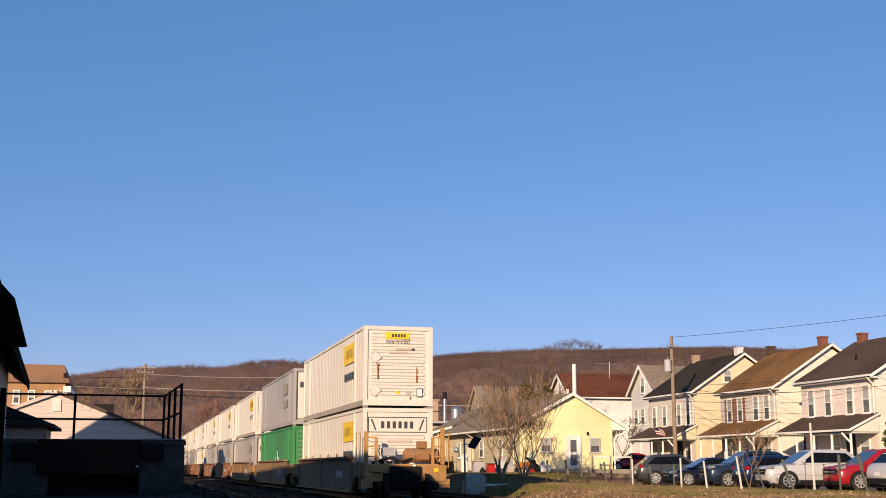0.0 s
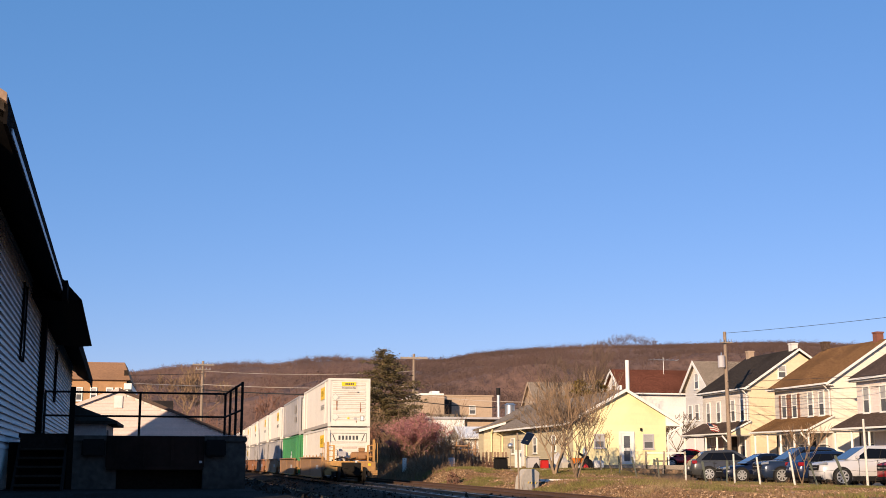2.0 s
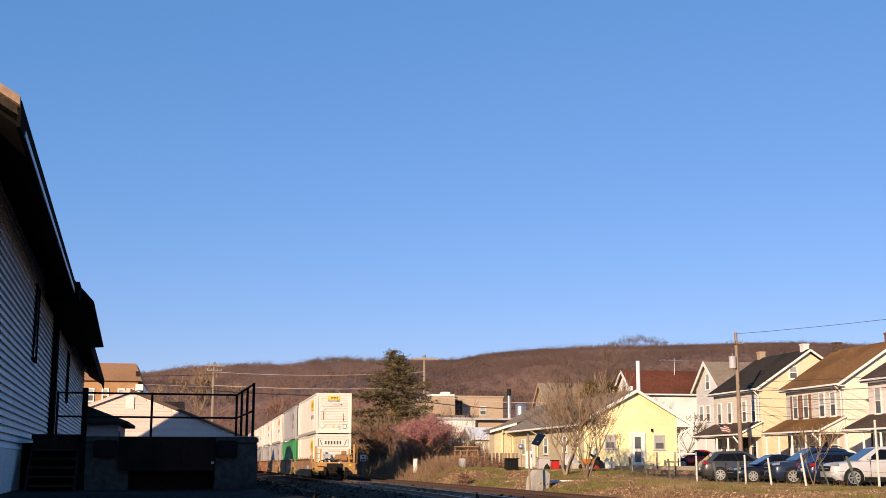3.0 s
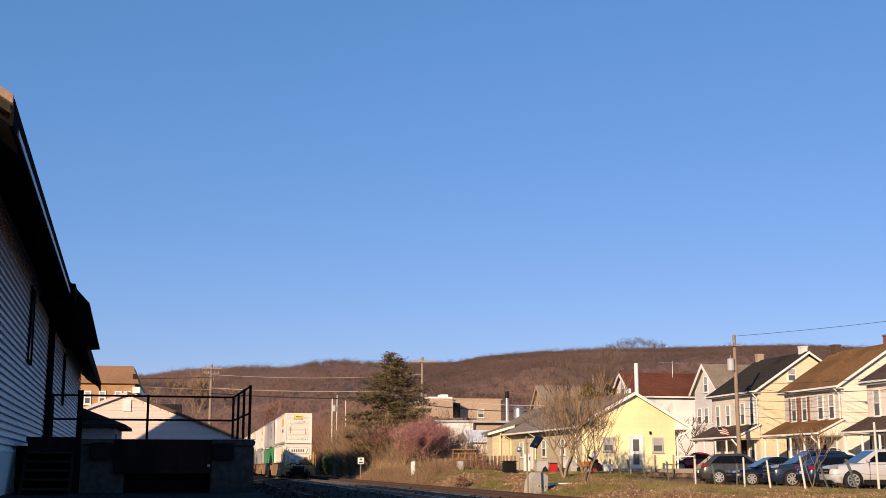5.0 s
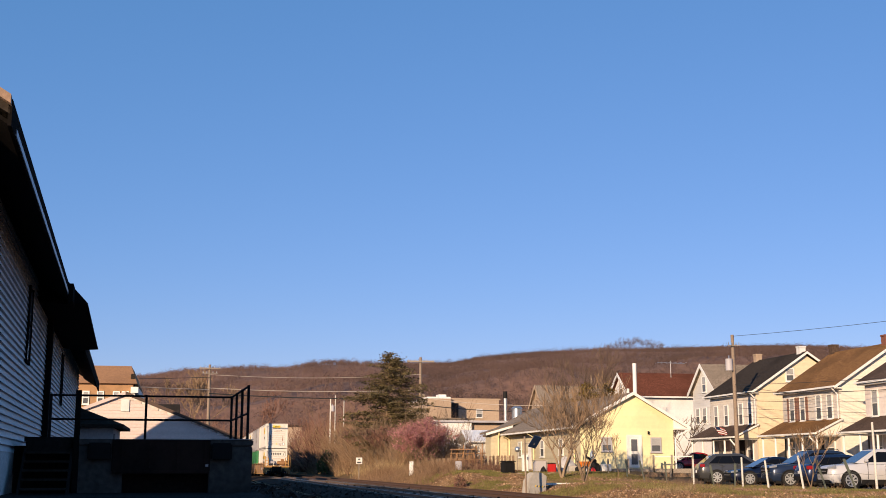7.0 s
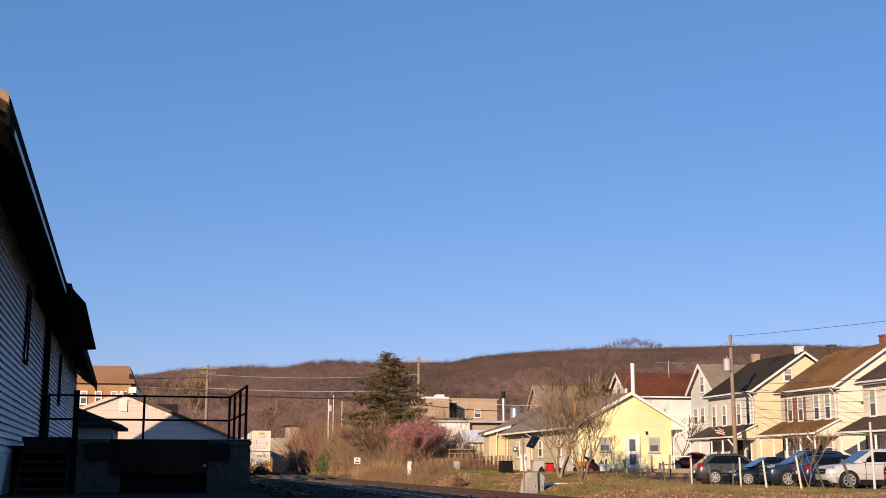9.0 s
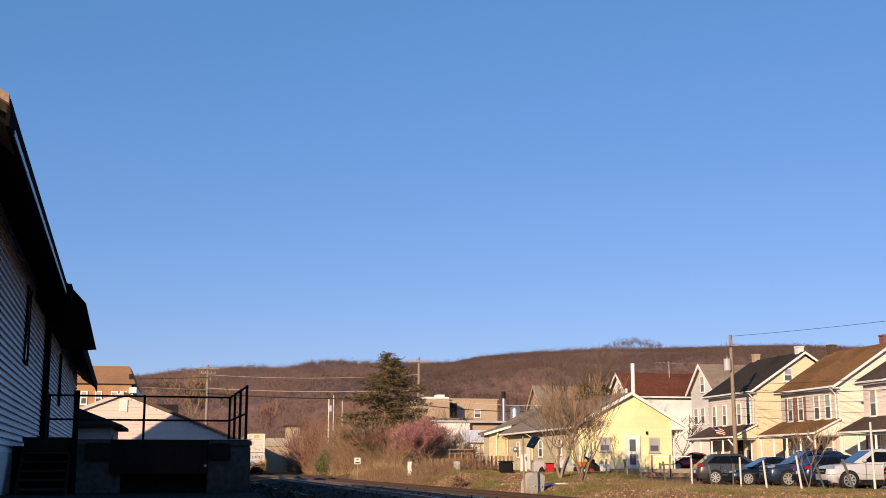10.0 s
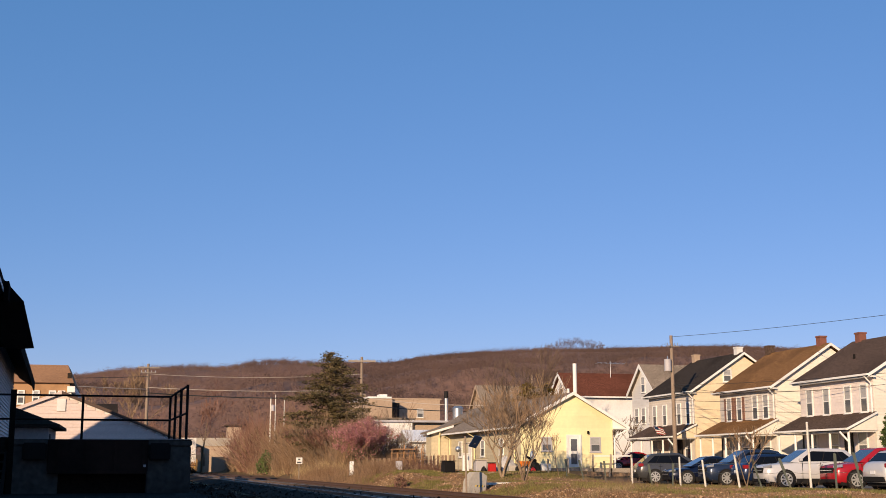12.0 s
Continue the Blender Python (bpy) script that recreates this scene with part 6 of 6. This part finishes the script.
        part("headlight", Mesh().loft([[(0.03, s * 0.46 * W * 0.72, hood - 0.2), (0.3, s * 0.475 * W, hood - 0.16), (0.3, s * 0.47 * W, hood - 0.06), (0.05, s * 0.3 * W, hood - 0.13)],
                                       [(0.0, s * 0.46 * W * 0.72, hood - 0.21), (0.28, s * 0.485 * W, hood - 0.17), (0.28, s * 0.475 * W, hood - 0.05), (0.02, s * 0.3 * W, hood - 0.12)]]), "lamp_clear", c)
        part("tail_lamp", Mesh().box(0.93 * L, 0.99 * L, s * W * 0.44 - 0.08, s * W * 0.44 + 0.08, belt - 0.17, belt), "lamp_red", c, bevel=0.02)
        part("side_skirt", Mesh().box(fw + R + 0.1, rw - R - 0.1, s * W / 2 * 0.96 - 0.03, s * W / 2 * 0.98 + 0.03, 0.18, 0.4), "black", c)
        for x in (0.36 * L, 0.54 * L, 0.725 * L):
            part("door_seam", Mesh().box(x, x + 0.014, s * W / 2 * 0.985 - 0.02, s * W / 2 * 0.985 + 0.018, 0.42, belt - 0.03), "black", c)
        for x in (0.52 * L, 0.7 * L):
            part("door_handle", Mesh().box(x, x + 0.18, s * W / 2 * 0.99 - 0.015, s * W / 2 * 0.99 + 0.03, belt - 0.16, belt - 0.12), P, c)
        if style == "rack":
            part("roof_rail", Mesh().path([(xc + 0.3, s * wt * 0.85, zt + 0.03), (xc + 0.4, s * wt * 0.85, zt + 0.1), (xd - 0.3, s * wt * 0.85, zt + 0.1), (xd - 0.2, s * wt * 0.85, zt + 0.03)], 0.02), "black", c)
    part("grille", Mesh().box(-0.02, 0.08, -0.32 * W, 0.32 * W, hood - 0.44, hood - 0.2), "black", c, bevel=0.02)
    part("grille_bar", Mesh().box(-0.03, -0.021, -0.26 * W, 0.26 * W, hood - 0.33, hood - 0.3), "steel", c, "chrome grille bar")
    part("front_bumper", Mesh().box(0.0, 0.12, -0.38 * W, 0.38 * W, 0.24, 0.42), "black", c, bevel=0.03)
    part("rear_bumper", Mesh().box(L - 0.1, L + 0.02, -0.4 * W, 0.4 * W, 0.3, 0.55), "black", c, bevel=0.03)
    part("number_plate", Mesh().box(L + 0.0, L + 0.025, -0.16, 0.16, 0.62, 0.76), "plate", c)
    return c


LOT = ground_z(30, 50) + 0.03


def nose_in(x, y, turn=0):
    return pose(x, y, LOT, 0, 0, turn)


def tail_in(x, y, turn=0, L=4.65):
    a = radians(turn)
    return pose(x + L * math.cos(a), y + L * math.sin(a), LOT, 0, 0, 180 + turn)


car("white compact SUV parked nose to the fence", "paint_white", nose_in(27.6, 50.6, -8), L=4.75)
car("red SUV parked nose to the fence", "paint_red", nose_in(29.35, 47.8, -4), L=4.5)
car("white hatchback parked tail to the fence", "paint_white", tail_in(29.5, 44.6, 0, 4.2), L=4.2, Hh=1.6)
car("dark blue hatchback parked tail to the fence", "paint_darkblue", tail_in(28.6, 54.6, -6, 4.3), L=4.3, Hh=1.52)
car("blue-grey SUV with roof rails parked nose to the fence", "paint_blue", nose_in(28.3, 57.6, -6), style="rack", Hh=1.76)
car("navy blue sedan parked nose to the fence", "paint_navy", nose_in(28.0, 61.4, -8), Hh=1.46, style="sedan")
car("grey SUV parked tail to the fence", "paint_grey", tail_in(28.3, 66.2, -12), Hh=1.68)
rc = car("red car standing beside the yellow cottage", "paint_red", pose(36.4, 91.0, 0.75, 0, 0, -12), L=4.4, Hh=1.45, style="sedan")

# ---- fence posts along the lot ----


def fence_post(x, y, h, lean, white=True):
    z = ground_z(x, y) - 0.05
    p = thing("fence_post", "thin pale steel fence post beside the cars" if white else "leaning dark steel fence post beside the cars", "fence post", pose(x, y, z, 0, lean, 0), group="fence posts")
    if white:
        part("post", Mesh().tube((0, 0, 0), (0, 0, h), 0.05, 0.045, 8), "post_white", p, smooth=40)
        part("cap", Mesh().tube((0, 0, h), (0, 0, h + 0.04), 0.055, 0.03, 8), "post_white", p, smooth=40)
    else:
        part("post", Mesh().box(-0.035, 0.035, -0.015, 0.015, 0, h).box(-0.006, 0.006, 0.015, 0.05, 0, h), "post_dark", p)
        part("plate", Mesh().box(-0.06, 0.06, -0.03, -0.016, h * 0.62, h * 0.98), "post_dark", p)


for x, y, h, lean, wht in ((26, 61.2, 1.45, 0, 1), (26, 55.3, 1.5, -1, 1), (26, 52.6, 1.35, -6, 1), (26, 49.3, 1.55, -8, 1), (26, 43.5, 2.75, -1, 1), (26, 58.6, 1.2, -10, 0), (26, 56.2, 1.25, 2, 0),
                            (26, 47.3, 1.45, -18, 0), (26, 44.9, 1.5, -22, 0), (26, 41.7, 1.55, -1, 0), (26, 39.9, 1.6, -14, 0), (25.8, 64.4, 1.3, -5, 0), (25.5, 67.0, 1.3, -14, 0), (25.4, 69.6, 1.2, -4, 0)):
    fence_post(x, y, h, lean, bool(wht))

# ---- small things in the yard ----
M["sign_white"] = mat("sign_white", (0.75, 0.72, 0.68), 0.5, 0.05)
M["cabinet"] = mat("grey_cabinet", (0.42, 0.38, 0.33), 0.6, 0.12, 1, 0.05)
M["plastic_red"] = mat("red_plastic", (0.5, 0.02, 0.015), 0.45, 0.1)
M["plastic_orange"] = mat("orange_plastic", (0.7, 0.2, 0.02), 0.5, 0.1)
M["solar"] = mat("dark_blue_panel", (0.015, 0.03, 0.07), 0.2, 0.1)


def track_sign():
    s = thing("track_sign", "small white sign on a post beside the track", "sign")
    part("post", Mesh().box(15.22, 15.29, 113, 113.06, -0.6, 1.92), "grey_wood", s)
    b = part("board", Mesh().box(14.97, 15.54, 112.95, 112.99, 1.34, 1.93), "sign_white", s)
    for z, w in ((1.69, 0.19), (1.41, 0.4)):
        part("bar", Mesh().box(15.255 - w / 2, 15.255 + w / 2, 112.93, 112.948, z, z + 0.14), "decal_black", b)


track_sign()


def relay_cabinet():
    z = ground_z(15.62, 55.4) - 0.05
    s = thing("relay_cabinet", "leaning grey trackside cabinet with yellow hazard tape", "cabinet", pose(15.62, 55.4, z, 0, 4, 14))
    part("box", Mesh().prism([(-0.5, 0), (0.5, 0), (0.53, 0.98), (0.22, 1.13), (-0.22, 1.1), (-0.47, 0.7)], "y", -0.25, 0.25), "cabinet", s, bevel=0.03)
    for k in range(6):
        part("hazard_stripe", Mesh().add([(-0.1 + k * 0.09, -0.256, 0.45), (-0.05 + k * 0.09, -0.256, 0.45), (-0.02 + k * 0.09, -0.256, 0.53), (-0.07 + k * 0.09, -0.256, 0.53)], [(0, 1, 2, 3)]), "decal_yellow" if k % 2 == 0 else "decal_black", s)
    m = thing("solar_panel_mast", "thin wooden post with a small dark solar panel", "post")
    zz = ground_z(14.84, 53.8) - 0.05
    part("post", Mesh().tube((14.84, 53.8, zz), (14.78, 53.8, zz + 2.85), 0.045, 0.04, 8), "wood_pole", m)
    part("panel", Mesh().box(-0.22, 0.22, -0.02, 0.02, -0.3, 0.3, pose(15.26, 53.8, 2.2, 35, 12, 25)), "solar", m)
    part("arm", Mesh().box(14.75, 15.26, 53.82, 53.86, 2.1, 2.15), "grey_wood", m)
    p = thing("white_plank", "white painted plank lying in the grass", "plank")
    part("plank", Mesh().box(-0.8, 0.8, -0.12, 0.12, 0, 0.1, pose(17.4, 56.5, ground_z(17.4, 56.5), 0, 0, -8)), "white", p)


relay_cabinet()


def box_thing(name, label, cat, x, y, w, d, h, mm, turn=0, lid=None):
    z = ground_z(x, y) - 0.02
    t = thing(name, label, cat, pose(x, y, z, 0, 0, turn))
    part("body", Mesh().box(-w / 2, w / 2, -d / 2, d / 2, 0, h), mm, t, bevel=min(w, h) * 0.08)
    if lid:
        part("lid", Mesh().box(-w / 2 - 0.03, w / 2 + 0.03, -d / 2 - 0.03, d / 2 + 0.03, h + 0.002, h + 0.06), lid, t)
    return t


box_thing("compost_bin", "black plastic compost bin on the grass", "bin", 19.75, 76, 0.72, 0.7, 0.78, "black", 12, "black")
box_thing("meter_box", "tall white meter box by the outbuilding", "utility box", 23.65, 86, 0.45, 0.3, 1.35, "white", 0, "white")
box_thing("air_conditioner", "grey outdoor air conditioning unit", "air conditioner", 24.75, 86, 0.85, 0.8, 0.9, "decal_grey", 0, "cabinet")
box_thing("red_toolbox", "red plastic storage box in the yard", "box", 23.55, 79.0, 0.46, 0.45, 0.7, "plastic_red", 5, "black")
box_thing("storage_crate", "grey storage crate in the yard", "crate", 25.2, 79.0, 1.0, 0.6, 0.5, "cabinet", -6)
box_thing("storage_crate", "white storage crate in the yard", "crate", 27.0, 78.2, 0.7, 0.5, 0.55, "white", 9)
box_thing("barrel", "white plastic drum among the brush", "barrel", 16.75, 94, 0.3, 0.3, 1.1, "white", 0)
box_thing("barrel", "pale plastic drum among the brush", "barrel", 18.3, 84, 0.4, 0.4, 0.75, "decal_grey", 0)
box_thing("ballast_box", "dark wooden box beside the rails", "box", 5.2, 88, 2.0, 0.8, 0.25, "tie", 5)


def heap(name, label, cat, x, y, w, d, h, mm, seed):
    """A slumped sheet over a pile: a low uneven mound with folds."""
    rnd = random.Random(seed)
    t = thing(name, label, cat, pose(x, y, ground_z(x, y) - 0.03, 0, 0, rnd.uniform(-20, 20)))
    n, loops = 12, []
    for k in range(5):
        f = k / 4
        r = math.cos(f * math.pi / 2) ** 0.6 + 0.02
        loops.append([(w / 2 * r * math.cos(a) * rnd.uniform(0.85, 1.1), d / 2 * r * math.sin(a) * rnd.uniform(0.85, 1.1), h * f * rnd.uniform(0.85, 1.05) if k else 0) for a in [2 * math.pi * i / n for i in range(n)]])
    part("sheet", Mesh().loft(loops), mm, t)


M["tarp"] = mat("grey_tarp", (0.42, 0.4, 0.39), 0.6, 0.15, 2, 0.3)
M["bag_white"] = mat("white_sack", (0.68, 0.62, 0.58), 0.7, 0.15, 2, 0.2)
M["tank_blue"] = mat("pale_blue_tank", (0.3, 0.36, 0.45), 0.4, 0.15, 2, 0.05)
heap("tarp_heap", "grey tarpaulin thrown over a pile in the yard", "tarpaulin", 24.9, 80.2, 1.6, 1.0, 1.25, "tarp", 1)
heap("sack", "white and red sack slumped on the ground", "sack", 25.5, 77.6, 0.55, 0.4, 0.5, "bag_white", 2)
heap("sack", "red sack slumped beside a white one", "sack", 25.9, 77.4, 0.4, 0.35, 0.42, "plastic_red", 3)
heap("dark_sack", "black rubbish sack in the yard", "sack", 26.5, 78.4, 0.6, 0.5, 0.5, "black", 4)
heap("dark_sack", "black rubbish sack by the tool box", "sack", 23.1, 79.4, 0.5, 0.5, 0.55, "black", 5)


def tank():
    z = ground_z(26.1, 78.2)
    t = thing("gas_cylinder", "tall pale blue gas cylinder in the yard", "gas cylinder", pose(26.1, 78.2, z))
    part("body", Mesh().tube((0, 0, 0), (0, 0, 1.25), 0.14, seg=14).tube((0, 0, 1.25), (0, 0, 1.4), 0.14, 0.06, 14), "tank_blue", t, smooth=40)
    part("valve", Mesh().tube((0, 0, 1.4), (0, 0, 1.52), 0.035, seg=8), "steel", t)
    b = thing("gazing_globe", "small shiny round yard lamp on a post", "yard lamp")
    part("post", Mesh().tube((22.55, 84.0, 0.3), (22.55, 84.0, 2.1), 0.03), "grey_wood", b)
    part("globe", Mesh().loft([[(22.55 + 0.2 * math.sin(f) * math.cos(a), 84.0 + 0.2 * math.sin(f) * math.sin(a), 2.3 - 0.2 * math.cos(f)) for a in [2 * math.pi * i / 14 for i in range(14)]] for f in [0.05 + 3.04 * j / 9 for j in range(10)]]), "steel", b, smooth=60)
    for k, (x, y, w, tn) in enumerate(((22.2, 74.5, 1.6, 4), (20.6, 74.8, 1.1, -6), (24.3, 75.2, 2.0, 2))):
        scrap("grey weathered board lying in the yard", x, y, w, 0.16, 0.07, "grey_wood", tn)


def tractor():
    z = ground_z(25.6, 78)
    t = thing("garden_tractor", "small orange garden tractor in the yard", "tractor", pose(25.6, 78, z, 0, 0, 15))
    part("hood", Mesh().box(-0.5, 0.3, -0.22, 0.22, 0.4, 0.75), "plastic_orange", t, bevel=0.06)
    part("seat", Mesh().box(0.35, 0.75, -0.2, 0.2, 0.55, 0.9), "black", t, bevel=0.05)
    for x, r in ((-0.35, 0.22), (0.5, 0.34)):
        for s in (-1, 1):
            part("wheel", Mesh().tube((x, s * 0.28, r), (x, s * 0.46, r), r, seg=14), "tyre", t, smooth=40)
    part("steering_wheel", Mesh().tube((0.2, 0, 0.95), (0.23, 0, 0.99), 0.17, seg=12), "black", t)


tractor()


M["rake_wood"] = mat("old_fence_wood", (0.24, 0.165, 0.11), 0.9, 0.3, 2, 0.3, per="object")


def picket_fence():
    f = thing("board_fence", "weathered grey board fence around the yard", "fence")
    base = None
    for i in range(22):
        x = 18.2 + i * 0.28
        z = ground_z(x, 93) - 0.05
        m = pose(x, 93 - i * 0.1, z, 0, random.uniform(-3, 3), 0)
        if base is None:
            base = part("picket", Mesh().box(-0.09, 0.09, -0.02, 0.02, 0, 1.2), "rake_wood", f)
            base.matrix_basis = m
        else:
            same(base, f, m)
    part("fence_rail", Mesh().box(18.1, 24.3, 92.0, 92.06, 1.1, 1.2), "rake_wood", f)


picket_fence()


def trellis():
    """Rough brown uprights and rails with dry vines, beside the board fence."""
    t = thing("garden_trellis", "rough sunlit brown garden trellis overgrown with dry vines", "trellis")
    rnd = random.Random(12)
    for i in range(17):
        x, y = 18.9 + i * 0.16, 89.5 + 0.5 * math.sin(i * 2.1)
        z = ground_z(x, y)
        part("upright", Mesh().box(-0.035, 0.035, -0.03, 0.03, -0.1, rnd.uniform(1.2, 2.1), pose(x, y, z, rnd.uniform(-4, 4), rnd.uniform(-6, 6), 0)), "trellis_wood", t)
    for k, z in enumerate((0.7, 1.2, 1.65)):
        part("cross_rail", Mesh().box(18.8, 21.5, 89.0 + 0.1 * k, 89.05 + 0.1 * k, 0.4 + z, 0.46 + z), "trellis_wood", t)
    part("top_board", Mesh().box(19.0, 20.6, 88.8, 90.2, 2.32, 2.4), "trellis_wood", t, bevel=0.01)
    thicket("dry_vines", "dry brown vines tangled over the garden trellis", [(19.0 + 0.16 * i, 89.3, 0.45, rnd.uniform(1.0, 2.2)) for i in range(15)], "twig", 93, k=9, wid=0.014)


thicket("dry_brush", "low reddish dry brush before the trellis", [(18.6 + 0.11 * i, 87.4 + (i * 7 % 5) * 0.5, ground_z(18.6 + 0.11 * i, 88), 0.5 + 0.09 * (i * 11 % 10)) for i in range(34)], "twig_red", 94, k=12, wid=0.014)
M["trellis_wood"] = mat("sunlit_brown_wood", (0.36, 0.2, 0.1), 0.9, 0.3, 2, 0.3, per="object")
trellis()


def flag():
    """A small drooping flag on a slanted staff, seven stripes and a blue canton."""
    f = thing("porch_flag", "small faded red and white striped flag hung from a porch post", "flag")
    part("staff", Mesh().tube((39.35, 86.6, 3.2), (38.4, 86.2, 4.15), 0.02), "white", f)
    for k in range(7):                            # stripes, sagging to the outer edge
        x, z = 38.45 + 0.05 * k, 4.1 - 0.085 * k
        part("stripe", Mesh().prism([(x, z), (x + 0.4, z - 0.06), (x + 0.8, z - 0.2), (x + 0.8, z - 0.285), (x + 0.4, z - 0.145), (x, z - 0.085)], "y", 86.2, 86.21), "flag_red" if k % 2 == 0 else "white", f)
    part("canton", Mesh().prism([(38.45, 4.1), (38.8, 4.045), (38.95, 3.79), (38.6, 3.84)], "y", 86.185, 86.196), "solar", f, "dark blue canton")


M["flag_red"] = mat("faded_flag_red", (0.3, 0.05, 0.045), 0.8, 0.15)
flag()


M["bridge_concrete"] = mat("pale_bridge_concrete", (0.4, 0.35, 0.29), 0.9, 0.2, 1, 0.3)


def bridge():
    b = thing("road_bridge", "pale concrete road bridge over the tracks, far off", "bridge")
    part("deck", Mesh().box(-10, 20, 250, 256, 5.0, 6.3), "tan_wall", b)
    part("parapet", Mesh().box(-10, 20, 249.8, 249.996, 5.2, 6.8), "bridge_concrete", b)
    part("abutment", Mesh().box(14.5, 22, 249.9, 257, -1, 4.99), "tan_wall", b)
    # near-black block stands in for the shaded opening below the deck
    part("pier", Mesh().box(12.2, 13.2, 250.5, 255, -1, 4.99), "dark", b)


bridge()


def relay_house():
    b = thing("relay_hut", "small tan trackside hut with flat roof", "hut")
    part("wall", Mesh().box(20.2, 23.0, 262, 266, 0, 9.5), "tan_wall", b)
    part("roof", Mesh().box(19.7, 23.4, 261.5, 266.5, 9.504, 9.85), "roof_dim", b)
    r = thing("shed_roof_house", "low pale house half hidden by brush", "house")
    part("wall", Mesh().box(24, 30, 246, 253, 1, 5.4), "white_siding", r)
    part("roof", Mesh().prism([(245.5, 5.4), (249.5, 6.8), (253.5, 5.4), (253.5, 5.6), (249.5, 7.0), (245.5, 5.6)], "x", 23.5, 30.5), "roof_grey", r)


relay_house()


def rubble():
    """Loose ballast stones and scraps in the yard and along the track."""
    g = np.random.default_rng(77)
    n = 6000
    x = np.where(g.uniform(0, 1, n) < 0.6, g.uniform(1.5, 6.8, n), g.uniform(6.6, 13.2, n))
    y = 24 + 76 * g.uniform(0, 1, n) ** 1.3
    out = []
    for a, b in zip(x, y):
        off = a - TRACK
        z = ground_z(a, b) + 0.03 if abs(off) > 3.3 else -0.16 - max(0, abs(off) - 2.4) * 0.2
        s = g.uniform(0.02, 0.06) * (2.2 if g.uniform() < 0.03 else 1)
        p = np.array([a, b, z])
        q = p + g.normal(0, 1, (4, 3)) * s
        q[3, 2] = z + s * 1.3
        out += [[q[0], q[1], q[3]], [q[1], q[2], q[3]], [q[2], q[0], q[3]]]
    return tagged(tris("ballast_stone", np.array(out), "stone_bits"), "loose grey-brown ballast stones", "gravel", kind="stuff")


# loose stones darkened like the shaded yard they lie in
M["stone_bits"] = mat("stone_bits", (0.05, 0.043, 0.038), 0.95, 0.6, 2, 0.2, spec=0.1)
rubble()


def scrap(label, x, y, w, d, h, mm, turn):
    t = thing("scrap_board", label, "debris", pose(x, y, ground_z(x, y) + 0.03, 0, 0, turn))
    part("board", Mesh().box(-w / 2, w / 2, -d / 2, d / 2, 0, h), mm, t, bevel=0.01)


tank()
scrap("old dark railway tie lying in the yard", 4.1, 66, 2.6, 0.25, 0.2, "tie", 12)
scrap("old dark railway tie lying near the rails", 4.6, 58, 2.4, 0.25, 0.2, "tie", -20)
scrap("crumpled pale scrap in the dark yard", 4.6, 51, 0.5, 0.3, 0.12, "white", 30)
scrap("crumpled pale scrap near the dock", 3.6, 46, 0.3, 0.2, 0.08, "white", -15)
scrap("rusty brown sheet lying beside the rails", 5.6, 84, 3.0, 0.5, 0.08, "well_brown", 80)


def antenna():
    a = thing("roof_antenna", "old metal television antenna above a roof", "antenna")
    part("mast", Mesh().tube((51.5, 126.5, 9.5), (51.5, 126.5, 12.6), 0.03), "steel", a)
    part("boom", Mesh().tube((50.0, 126.5, 12.4), (53.2, 126.5, 12.3), 0.025), "steel", a)
    for k in range(6):
        part("element", Mesh().tube((50.1 + k * 0.6, 125.6 + 0.05 * k, 12.38), (50.1 + k * 0.6, 127.4 - 0.05 * k, 12.38), 0.02), "steel", a)


antenna()
_g = np.random.default_rng(90)
thicket("dry_brush", "bare brush in front of the trackside hut", [(_g.uniform(18.6, 25), _g.uniform(205, 244), 0.2, _g.uniform(3.0, 6.0)) for _ in range(90)], "twig", 90, wid=0.04)


def wire_fence():
    """Sagging strands between the fence posts."""
    f = thing("wire_fence", "thin sagging wire strands along the lot", "fence")
    for z in (0.75, 1.15):
        pts = [Vector((26, y, ground_z(26, y) + z + 0.05 * math.sin(y * 1.7))) for y in np.arange(39.9, 61.3, 1.07)]
        part("wire_strand", Mesh().path(pts, 0.006, 4), "post_dark", f)


wire_fence()


def yard_rail():
    """Low rough railing and stakes at the cottage's lawn edge."""
    r = thing("stake_fence", "row of rough wooden stakes at the lawn's edge", "fence")
    for i in range(7):
        x, y = 24.6 + i * 1.15, 74.5 - i * 0.55
        z = ground_z(x, y)
        part("stake", Mesh().box(-0.035, 0.035, -0.035, 0.035, -0.1, 0.6 + 0.45 * ((i * 7) % 3) / 2, pose(x, y, z, 0, (i * 37) % 17 - 8, 0)), "grey_wood", r)
    w = thing("low_stone_edging", "low edging of rough brown stones by the lot", "edging")
    rnd = random.Random(4)
    for i in range(26):
        x, y = 27.6 + i * 0.28, 73.0 - i * 0.05
        s = rnd.uniform(0.13, 0.2)
        part("stone", Mesh().box(-s, s, -0.15, 0.15, -0.1, rnd.uniform(0.12, 0.3), pose(x, y, ground_z(x, y), 0, 0, rnd.uniform(-20, 20))), "rough_stone", w, bevel=0.03)


M["rough_stone"] = mat("rough_stone", (0.24, 0.16, 0.1), 0.9, 0.3, 2, 0.4, per="object")
yard_rail()

motions()
